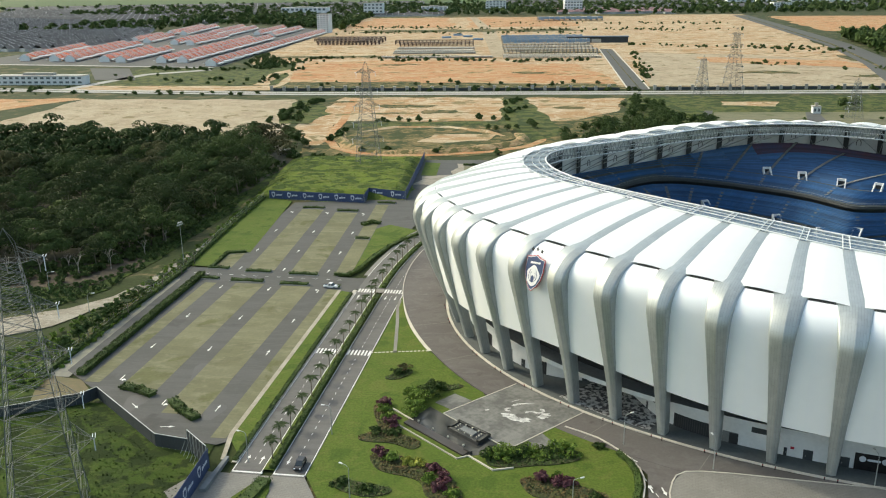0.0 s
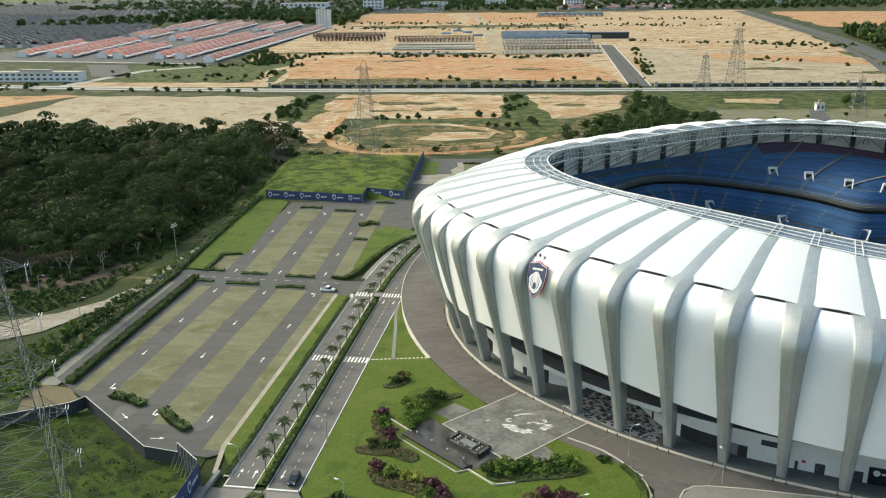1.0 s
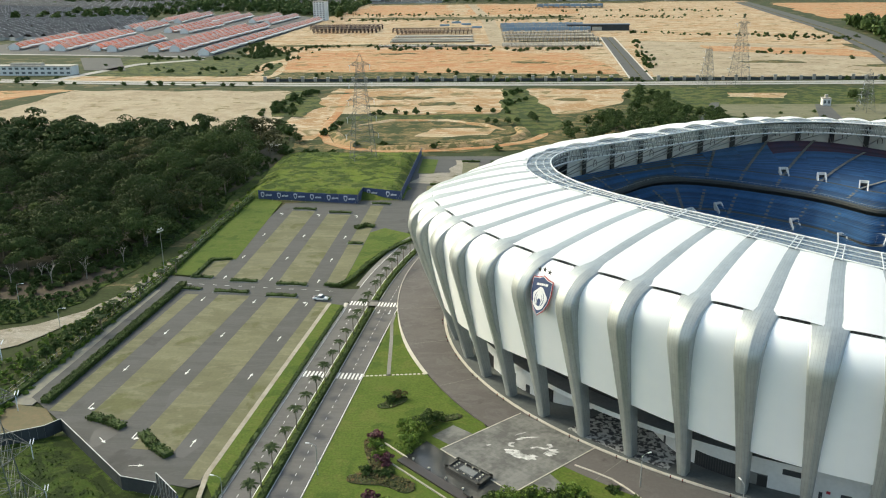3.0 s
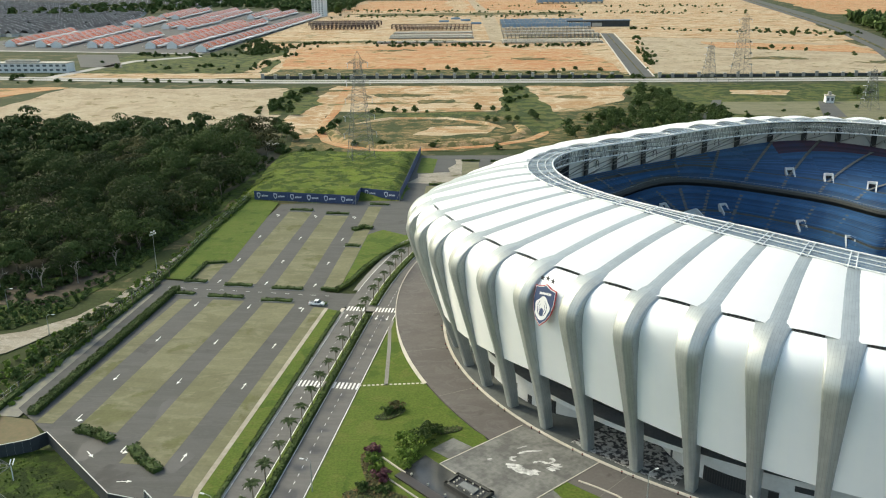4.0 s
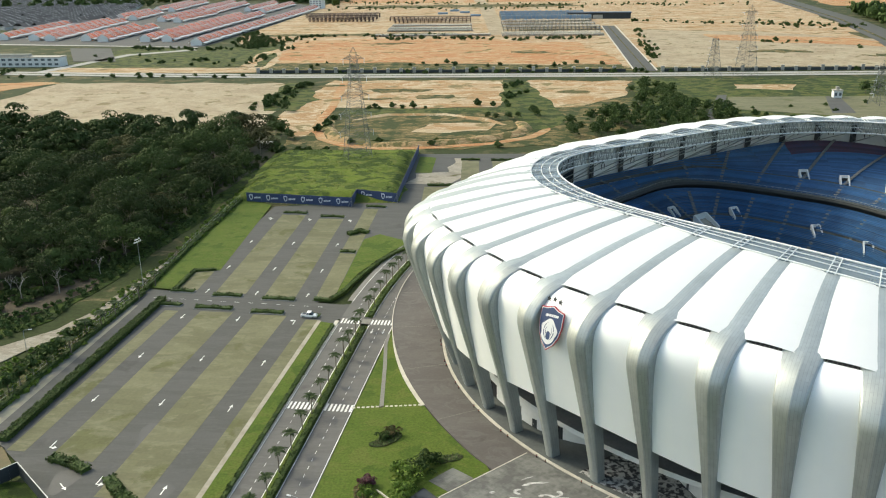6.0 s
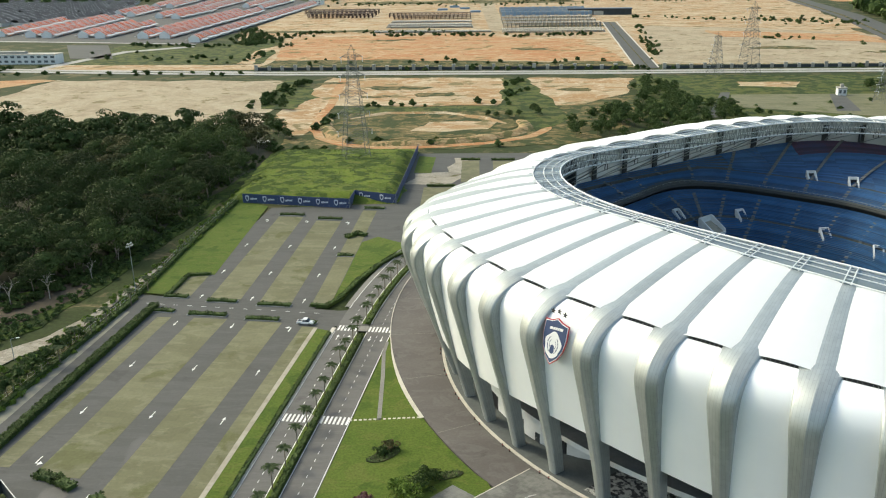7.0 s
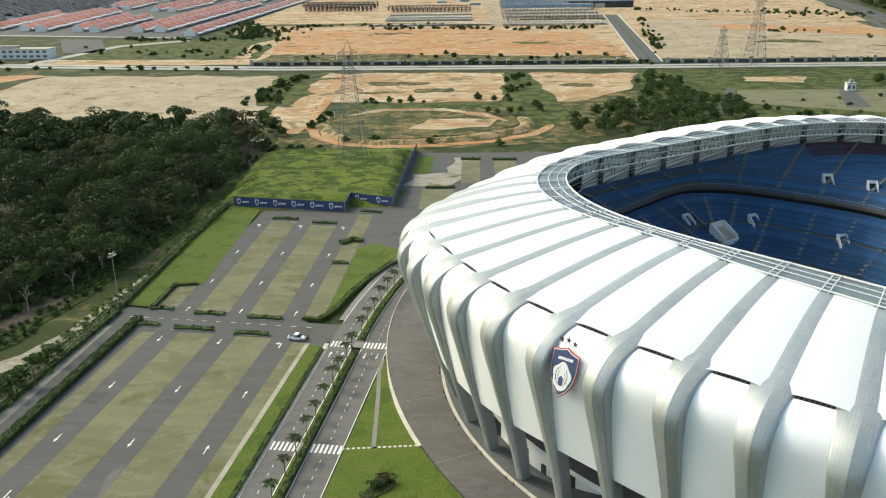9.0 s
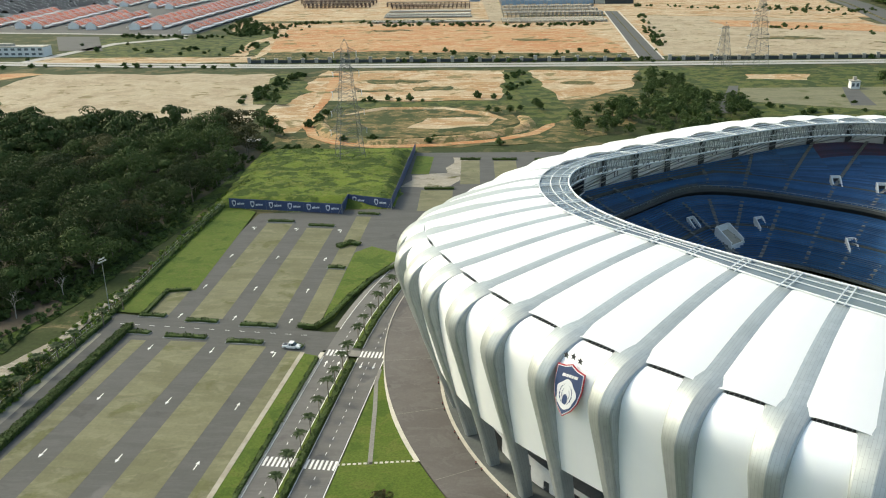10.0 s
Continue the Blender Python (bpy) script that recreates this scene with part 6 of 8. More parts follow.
# palms along the median
def palm(h):
    t = thing("palm_tree", "slender young palm with drooping fronds on the median", "palm", "palms on the median")
    sh = Shape()
    for i in range(5):
        sh.tube((0.03 * i * i * 0.1, 0, h * i / 5), (0.03 * (i + 1) ** 2 * 0.1, 0, h * (i + 1) / 5), 0.17 - 0.015 * i, 0.16 - 0.015 * i, 7)
    part("trunk", sh, M_BARK, t)
    for k in range(13):
        fr = Shape()
        an, up = k * 2.4, rng.uniform(0.4, 1.5)
        ln = rng.uniform(2.0, 2.7)
        d, side = Vector((math.cos(an), math.sin(an), 0)), Vector((-math.sin(an), math.cos(an), 0))
        prev = None
        for j in range(8):
            s = j / 7
            p = Vector((0, 0, h)) + d * ln * s * (1 - 0.15 * s) + Vector((0, 0, up * s * 1.5 - 1.7 * s * s))
            if prev is not None:
                w = 0.40 * math.sin(math.pi * (0.12 + 0.86 * s)) + 0.05
                for sg in (-1, 1):
                    fr.quad(prev, p, p + side * sg * w + Vector((0, 0, -0.35 * w)) + d * 0.12, prev + side * sg * w * 0.8 + Vector((0, 0, -0.35 * w)) + d * 0.12)
            prev = p
        part("frond", fr, M_PALMLEAF, t)
    return t
M_PALMLEAF = mat("dusty_palm_leaf", (0.045, 0.065, 0.024), (0.025, 0.04, 0.014), 0.8, spec=0.15, scale=0.8, fine=4, mix=0.9)
p0 = palm(5.0)
p0.matrix_basis = Matrix.Translation(L(-61.7, 158.6, 0.15))
for n in (165, 172, 181, 189, 197.5, 206.5, 213.5, 222, 229, 236.5, 244, 251, 258, 263.5):
    m = Matrix.Translation(L(-61.7 + rng.uniform(-0.2, 0.2), n, 0.15)) @ pose(0, 0, 0, 0, 0, rng.uniform(0, 360)) @ Matrix.Diagonal((*[rng.uniform(0.85, 1.12)] * 3, 1))
    copy_thing(p0, m).matrix_basis = m
for n in (275, 282, 290, 297, 304, 311, 319, 327, 335):
    b = bend(-61.6, n)
    m = pose(b.x, b.y, 0.15, 0, 0, rng.uniform(0, 360)) @ Matrix.Diagonal((*[rng.uniform(0.85, 1.1)] * 3, 1))
    copy_thing(p0, m).matrix_basis = m
for x, y in ((-113, 262), (-111, 268), (-112, 250), (-108, 290), (-107, 302), (-110, 276)):
    m = pose(x, y, 0.0, 0, 0, rng.uniform(0, 360)) @ Matrix.Diagonal((1.1, 1.1, 1.0, 1))
    copy_thing(p0, m).matrix_basis = m

# small trees and weeds between the track and the fence
young = tree("young_tree", "small dark bushy tree beside the track", "tree", 5.6, 2.0, 14, 40, 0.55, M_LEAF, 0.3, "trees beside the track")
young.matrix_basis = pose(-115, 249, 0)
for x, y, k in ((-116, 244, 1.1), (-115.4, 256, 0.95), (-117, 238, 1.0), (-114.4, 261, 0.8), (-117.6, 233, 0.9), (-118, 228, 1.0), (-119, 221, 0.9), (-113.5, 266, 0.6)):
    m = pose(x, y, 0, 0, 0, rng.uniform(0, 360)) @ Matrix.Diagonal((k, k, k, 1))
    copy_thing(young, m).matrix_basis = m
weed = [crown_arrays(rng.uniform(0.7, 1.4), rng.uniform(0.9, 1.5), 4, 14, 0.42, 0.0) for _ in range(4)]
w = sprinkle([(-124, 196), (-116, 196), (-113, 240), (-109, 285), (-108, 330), (-103, 420), (-110, 430), (-113, 330), (-120, 275), (-128, 235), (-150, 200)], 2.2)
merged("track_weeds", weed, w, M_LEAF2, "rank green weeds beside the fence", "weeds", -0.1)
w = sprinkle([(-190, 250), (-158, 252), (-139, 258), (-130, 274), (-122, 322), (-115, 380), (-117, 420), (-124, 330), (-136, 284), (-165, 272), (-190, 276)], 2.0)
merged("wood_edge_weeds", weed, w, M_LEAF, "rank green weeds between the track and the wood", "weeds", -0.1)
# the track itself and the bare bank under the wood
field("sandy_track", [(-190, 205), (-150, 227), (-133, 241), (-122.5, 258), (-114.2, 281), (-112.6, 300), (-112, 326), (-113.6, 326), (-115, 301), (-118, 284), (-125, 267), (-135, 255), (-152, 245), (-195, 234)], -0.08, M_TRACK, "pale sandy track", 1.2, 6, 50)
# litter brown, darkened in colour for the shade at the wood's edge
field("bare_bank", [(-165, 276), (-136, 278), (-127, 302), (-131, 314), (-150, 296), (-168, 286)], -0.12, mat("shade_toned_brown_litter", (0.05, 0.038, 0.022), (0.07, 0.052, 0.03), 0.95, scale=0.1, fine=0.8, mix=0.9, bump=0.6), "brown leaf litter under the trees, toned down for their shade", 2, 7, 51)
# the canopy's shade is part of this floor's dark colour
field("wood_floor", [(-460, 290), (-200, 284), (-140, 300), (-122, 340), (-116, 420), (-108, 500), (-125, 545), (-260, 585), (-460, 580)], -0.24, mat("shade_toned_forest_floor", (0.03, 0.033, 0.014), (0.045, 0.04, 0.02), 0.95, scale=0.1, fine=0.6, mix=0.9), "forest floor coloured dark for the canopy's shade", 3, 9, 52)
field("wood_verge", [(-205, 246), (-160, 252), (-139, 258), (-129.5, 275), (-121.5, 322), (-113.5, 390), (-106, 470), (-112, 480), (-122, 400), (-130, 330), (-150, 300), (-205, 290)], -0.2, M_RANK, "dark rank weeds between the track and the wood", 1.2, 6, 55)
def rank_grass(name, x0, x1, y0, y1, poly, zf, material, label, gap, size):
    """An uneven grassy sheet with a close coat of lying blades."""
    sh = Shape()
    nx, ny = int((x1 - x0) / 2), int((y1 - y0) / 2)
    sh.grid([[(x, y, zf(x, y)) for x in np.linspace(x0, x1, nx)] for y in np.linspace(y0, y1, ny)])
    tagged(part(name, sh, material, smooth=True), label, "ground", "", "structure")
    w = np.array(sprinkle(poly, gap))
    p = np.array([(x, y, zf(x, y) + rng.uniform(0.0, 0.14)) for x, y in w])
    out = np.tile([0, 0, 1.0], (len(p), 1)) + rng.normal(0, 0.2, (len(p), 3))
    v, q = leaf_quads(p, out, size, 0.32)
    tagged(new("grass_blades", quads_mesh("grass_blades", v, q, material)), label, "grass", "", "stuff")
def south_z(x, y):
    f = max(0.0, min(1.0, (-64 - x + (165 - y) * 0.15) / 8)) * max(0.0, min(1.0, (192 + min(0, (x + 97)) * -0.05 - y - max(0, x + 97)) / 8))
    return -0.12 + f * (0.5 + 0.8 * noise.noise(Vector((x * 0.09, y * 0.09, 1.0))) + 0.35 * noise.noise(Vector((x * 0.3, y * 0.3, 5.0))))
field("wild_grass_south", [(-210, 60), (-200, 215), (-122, 215), (-112, 190), (-97, 190), (-73.5, 167.5), (-64.6, 164.5), (-58.5, 158), (-60, 60)], -0.13, M_RANK, "rank wild green grass", 1.0, 6, 53)
rank_grass("wild_grass_rise", -150, -60, 110, 190, [(-130, 120), (-118, 180), (-98, 188), (-73.5, 166), (-61, 158), (-61, 120)], south_z, M_RANK, "rank deep green wild grass", 0.62, 0.6)
field("bare_corner", [(-113, 186), (-117, 205), (-106, 203), (-98, 193), (-100, 189)], 0.0, mat("trampled_brown_earth", (0.15, 0.115, 0.06), (0.11, 0.10, 0.05), 0.95, scale=0.15, fine=0.9, mix=0.9, bump=0.4), "trampled brown earth", 0.8, 4, 54)
# grassy mound behind the hoarding
def mound_z(x, y):
    e = min((x + 111) / 8, (-33 - x) / 6, (y - 404) / 8, (508 - y) / 10)
    return -0.5 + 3.4 * max(0.0, min(1.0, e)) ** 0.8 + 0.9 * noise.noise(Vector((x * 0.05, y * 0.05, 3.0))) + 0.4 * noise.noise(Vector((x * 0.22, y * 0.22, 7.0)))
rank_grass("mound", -112, -31, 400, 512, [(-106, 408), (-56, 402), (-55, 413), (-37, 410), (-35, 500), (-106, 500)], mound_z, M_TUFT, "rank bright green grass on an overgrown mound", 0.8, 0.75)
# garden beds and bushes
def bush_thing(x, y, h, r, material, label, group="garden bushes", n=10, leaf=0.4):
    t = thing("garden_bush", label, "bush", group, at=pose(x, y, 0.05))
    v, q = crown_arrays(h * 1.1, r * 1.12, n, 60, leaf, 0.0, 0.75, (0.26, 0.42), 0.4)
    part("foliage", quads_mesh("foliage", v, q, material), material, t)
    sh = Shape()
    for k in range(3):
        sh.tube((0.1 * k, 0, -0.05), (0.3 * k - 0.3, 0.2 * k - 0.2, h * 0.5), 0.06, 0.03, 5)
    part("stem", sh, M_BARK, t)
    return t
def bed(pts, material, label, seed=1):
    for _ in range(2):
        pts = [q for a, b in zip(pts, pts[1:] + pts[:1]) for q in ((a[0] * 0.75 + b[0] * 0.25, a[1] * 0.75 + b[1] * 0.25), (a[0] * 0.25 + b[0] * 0.75, a[1] * 0.25 + b[1] * 0.75))]
    out = wob(pts, 1.2, 0.12, seed)
    sheet("planting_bed", out, 0.22, M_BEDSOIL, "structure", label, "planting bed", thick=0.2)
    w = sprinkle(out, 0.3)
    p = np.array([(x, y, 0.3 + rng.uniform(0, 0.3)) for x, y in w])
    v, q = leaf_quads(p, np.tile([0, 0, 1.0], (len(p), 1)), 0.55, 0.55)
    tagged(new("ground_cover", quads_mesh("ground_cover", v, q, material)), label, "ground cover", "", "stuff")
bed([(-24.4, 205.5), (-21.6, 204.0), (-17.2, 207.2), (-16.4, 210.4), (-19.0, 211.4), (-22.0, 207.6)], M_HEDGE, "low green ground cover in a kidney bed", 60)
bush_thing(-19.0, 210.2, 2.3, 2.0, mat("bronze_leaves", (0.15, 0.09, 0.03), (0.07, 0.085, 0.02), 0.7, scale=0.5, fine=2, mix=0.9, island=0.3), "bushy bronze-green shrub on the lawn")
bush_thing(-20.8, 208.4, 1.5, 1.6, M_HEDGE, "bushy green shrub on the lawn")
bed([(-27.2, 174.4), (-26.0, 172.2), (-18.4, 171.8), (-14.0, 168.6), (-11.6, 170.4), (-13.0, 173.8), (-18.4, 176.0), (-19.0, 184), (-22.6, 191.6), (-25.4, 189.5), (-23.8, 183), (-21.6, 177), (-25.0, 176)], M_RUSTY, "rusty green ground cover in a winding bed", 61)
for x, y, h, r, m_, l_ in ((-22.6, 190.6, 2.0, 1.7, M_PURPLE, "maroon-leaved shrub in the bed"), (-21.8, 187.0, 1.7, 1.8, M_LEAF2, "fresh green shrub in the bed"), (-20.6, 183.2, 1.8, 1.6, M_LEAF2, "fresh green shrub in the bed"), (-19.4, 180.2, 2.2, 1.8, M_PURPLE, "maroon-leaved shrub in the bed"), (-22.8, 176.2, 1.2, 1.6, M_HEDGE, "low green shrub in the bed"), (-18.6, 175.6, 0.9, 1.6, M_HEDGE, "low green shrub in the bed")):
    bush_thing(x, y, h, r, m_, l_)
bed([(-23.4, 165.0), (-21.8, 167.2), (-19.0, 168.0), (-12.0, 162.8), (-7.0, 161.0), (-4.4, 157.0), (-2.0, 152.0), (-2.0, 148), (-10, 149.6), (-10.4, 155.6), (-15.0, 158.2), (-20.6, 159.6)], M_RUSTY, "rust-red ground cover in a winding bed", 62)
for x, y, h, r, m_, l_ in ((-20.8, 166.2, 2.0, 1.6, M_PURPLE, "maroon-leaved shrub in the bed"), (-18.0, 164.4, 1.7, 2.0, M_LEAF2, "fresh green shrub in the bed"), (-14.6, 163.0, 1.4, 1.3, M_YELLOW, "yellow-green shrub in the bed"), (-11.8, 162.2, 1.5, 1.6, M_YELLOW, "yellow-green shrub in the bed"), (-8.6, 160.4, 1.5, 1.7, M_PURPLE, "maroon-leaved shrub in the bed"), (-6.0, 157.4, 1.8, 2.0, M_PURPLE, "maroon-leaved shrub in the bed"), (-9.2, 156.4, 1.5, 1.7, M_LEAF2, "fresh green shrub in the bed"), (-6.8, 153.2, 1.6, 1.8, M_PURPLE, "maroon-leaved shrub in the bed"), (-4.0, 150.6, 1.3, 1.6, M_LEAF2, "fresh green shrub in the bed")):
    bush_thing(x, y, h, r, m_, l_)
bed([(-31.0, 154.6), (-28.4, 156.8), (-24.0, 155.4), (-18.6, 153.8), (-16.2, 152.4), (-19.0, 149.8), (-25.0, 150.4)], M_HEDGE, "low green ground cover in a long bed", 63)
bush_thing(-28.0, 154.6, 1.0, 1.8, M_HEDGE, "low green shrub in the bed"), bush_thing(-22.4, 152.8, 1.0, 1.8, M_HEDGE, "low green shrub in the bed")
for x, y, h, r in ((-14.4, 186.4, 3.4, 2.6), (-13.8, 190.6, 3.6, 2.8), (-15.4, 193.6, 3.0, 2.4), (-11.6, 195.2, 3.2, 2.8), (-9.4, 198.4, 2.6, 2.6)):
    bush_thing(x, y, h, r, M_LEAF2 if y < 194 else M_HEDGE, "large bright green bush beside the pool", n=16)
bed([(-7.6, 197.8), (-2.0, 200.6), (-3.4, 202.2), (-9.0, 200.6)], M_HEDGE, "low green ground cover", 64)
for i in range(9):
    f = i / 8
    bush_thing(3.6 + 18.4 * f, 165.6 + 3.4 * f + 0.6 * math.sin(i * 2.1), 1.9 + 0.6 * math.sin(i), 2.5, M_LEAF2 if i % 3 else M_HEDGE, "bushy green hedge shrub beside the plaza")
bed([(3.0, 162.4), (8, 161.6), (24, 164.2), (25, 168.6), (20, 170.4), (8.4, 168.2), (3.4, 167.0)], M_HEDGE, "dense green ground cover under shrubs", 65)
bed([(9.6, 157.4), (14, 158.2), (24.0, 154.6), (28.4, 151.6), (30.0, 148.0), (24.0, 147.2), (18, 150.0), (12.0, 150.8)], M_RUSTY, "rusty olive ground cover in a winding bed", 66)
for x, y, h, r, m_ in ((15.2, 156.6, 2.0, 1.9, M_PURPLE), (18.4, 156.0, 2.1, 1.9, M_PURPLE), (20.6, 155.2, 1.6, 1.6, M_PURPLE), (18.0, 157.6, 1.3, 1.4, M_LEAF2), (26.0, 150.4, 1.0, 1.5, M_HEDGE)):
    bush_thing(x, y, h, r, m_, "maroon-leaved shrub in the bed" if m_ is M_PURPLE else "low green shrub in the bed")
bush_thing(29.0, 171.4, 0.9, 1.5, M_HEDGE, "round green shrub on the lawn")
hedge("hedge", [(33.0, 168.0), (34.8, 164.6), (35.6, 160.0), (35.2, 155.0), (33.4, 149.0)], 1.3, 0.9, "low clipped hedge along the lawn's curved edge")

# ---- fences and hoardings ----
def along(a, b):
    a, b = Vector((a[0], a[1], 0)), Vector((b[0], b[1], 0))
    return a, (b - a).length, math.degrees(math.atan2(b.y - a.y, b.x - a.x))

def hoarding(a, b, h, label, marks=0, offset=0.0, material=None, pitch=2.4, posts=True):
    """A sheet fence: panels between posts, with printed pale marks."""
    a, ln, ang = along(a, b)
    t = thing("hoarding", label, "fence", "hoardings", at=Matrix.Translation(a) @ pose(0, 0, 0, 0, 0, ang))
    n = max(1, round(ln / pitch))
    for i in range(n):
        sh = Shape()
        x0, x1 = ln * i / n, ln * (i + 1) / n
        sh.box(x0 + 0.02, x1 - 0.02, -0.04 + 0.02 * (i % 2), 0.04 + 0.02 * (i % 2), 0.05, h + 0.04 * math.sin(i * 1.7))
        part("panel", sh, material or M_NAVY, t)
    if posts:
        for i in range(n + 1):
            sh = Shape()
            sh.box(ln * i / n - 0.05, ln * i / n + 0.05, 0.05, 0.2, -0.2, h - 0.1)
            sh.tube((ln * i / n, 0.15, h * 0.7), (ln * i / n, h * 0.4, 0.0), 0.05, seg=5)
            part("post", sh, M_STEEL, t)
    if material is M_FENCE:
        sh = Shape()
        sh.box(0, ln, -0.07, 0.12, h + 0.05, h + 0.15)
        part("top_rail", sh, M_STEEL, t)
    for k in range(marks):
        x = offset + (ln - 2 * offset) * (k + 0.5) / marks
        sh = Shape()
        sg = [(-0.8, 1.1), (0, 1.35), (0.8, 1.1), (0.8, 0.1), (0.5, -0.75), (0, -1.2), (-0.5, -0.75), (-0.8, 0.1)]
        for s_, d_ in ((1.0, -0.09),):
            n0 = len(sh.v)
            sh.v += [(x - 1.9 + p * s_ * 1.15, d_, h * 0.5 + q * s_ * 1.1) for p, q in sg]
            sh.f.append(tuple(n0 + j for j in range(8)))
        part("shield_mark", sh, M_MARK, t, "pale printed shield shape")
        sh = Shape()
        n0 = len(sh.v)
        sh.v += [(x - 1.9 + p * 0.66, -0.1, h * 0.5 + q * 0.66) for p, q in sg]
        sh.f.append(tuple(n0 + j for j in range(8)))
        part("shield_centre", sh, M_NAVY, t)
        sh = Shape()
        for x0, x1, z0, z1 in ((-0.5, 0.2, -0.5, 0.3), (0.3, 0.8, -0.4, 0.5), (0.9, 1.6, -0.35, 0.3), (1.7, 2.6, -0.3, 0.4)):
            sh.quad((x + x0, -0.1, h * 0.5 + z0), (x + x1, -0.1, h * 0.5 + z0), (x + x1 + 0.15, -0.1, h * 0.5 + z1), (x + x0 + 0.15, -0.1, h * 0.5 + z1))
        part("lettering_bar", sh, M_MARK, t, "pale slanted printed bar")
    return t
hoarding((-102.6, 405.4), (-54.0, 396.6), 4.2, "navy printed hoarding with pale shields along the mound", 6)
hoarding((-54.0, 396.6), (-53.6, 410.6), 4.2, "navy printed hoarding returning along the mound", 0)
hoarding((-53.6, 410.6), (-34.6, 403.4), 4.2, "navy printed hoarding with pale shields along the mound", 2)
hoarding((-34.6, 403.4), (-31.2, 504.0), 4.4, "faded navy hoarding beside the end lane", 0)
for a, b in (((-117, 180.6), (-99.4, 189.2)), ((-99.4, 189.2), (-97.0, 192.4)), ((-97.0, 192.4), (-73.3, 169.2)), ((-73.3, 169.2), (-64.9, 167.0)), ((-150, 166), (-117, 180.6))):
    hoarding(a, b, 3.2, "dark corrugated sheet fence with thin posts round the car park", 0, material=M_FENCE, pitch=1.7)
hoarding((-58.4, 160.6), (-65.0, 167.6), 5.2, "dark corrugated sheet fence at the corner", 0, material=M_FENCE, pitch=1.5)
hoarding((-59.6, 128.0), (-58.0, 160.4), 5.0, "navy printed hoarding beside the junction", 4)

def chain_fence(path, h, label):
    t = thing("mesh_fence", label, "fence", "mesh fences")
    for a, b in zip(path, path[1:]):
        p, ln, ang = along(a, b)
        m = Matrix.Translation(p) @ pose(0, 0, 0, 0, 0, ang)
        n = max(1, round(ln / 3.0))
        for i in range(n):
            sh = Shape()
            sh.tube(m @ Vector((ln * i / n, 0, -0.2)), m @ Vector((ln * i / n, 0, h)), 0.06, seg=5)
            part("post", sh, M_CONC, t)
        sh = Shape()
        for z in (0.3, h * 0.5, h - 0.1):
            sh.tube(m @ Vector((0, 0, z)), m @ Vector((ln, 0, z)), 0.025, seg=4)
        part("rail", sh, M_STEEL, t)
chain_fence([L(-139.9, 190), L(-140.1, 284), L(-145.8, 345), L(-148.6, 398)], 2.2, "concrete-post wire fence along the car park")

# low wall with piers along the far main road
def road_wall(x0, y0, x1, y1, skip=()):
    t = thing("road_wall", "dark panelled boundary wall with pale gate piers", "wall", "road walls")
    n = int(abs(x1 - x0) / 12)
    for i in range(n):
        f0, f1 = i / n, (i + 1) / n
        a, b = Vector((x0 + (x1 - x0) * f0, y0 + (y1 - y0) * f0, 0)), Vector((x0 + (x1 - x0) * f1, y0 + (y1 - y0) * f1, 0))
        sh = Shape()
        sh.box(min(a.x, b.x) + 1.6, max(a.x, b.x) - 1.6, a.y - 0.2, a.y + 0.2, -0.3, 2.4)
        part("panel", sh, M_FENCE, t)
        sh = Shape()
        sh.box(a.x - 1.5, a.x + 1.5, a.y - 0.9, a.y + 0.9, -0.3, 3.4 if i % 3 else 4.4)
        sh.box(a.x - 1.8, a.x + 1.8, a.y - 1.2, a.y + 1.2, 3.4 if i % 3 else 4.4, 3.8 if i % 3 else 4.8)
        part("pier", sh, M_CONC, t)
road_wall(-205, 848, 140, 840), road_wall(172, 840, 560, 846)

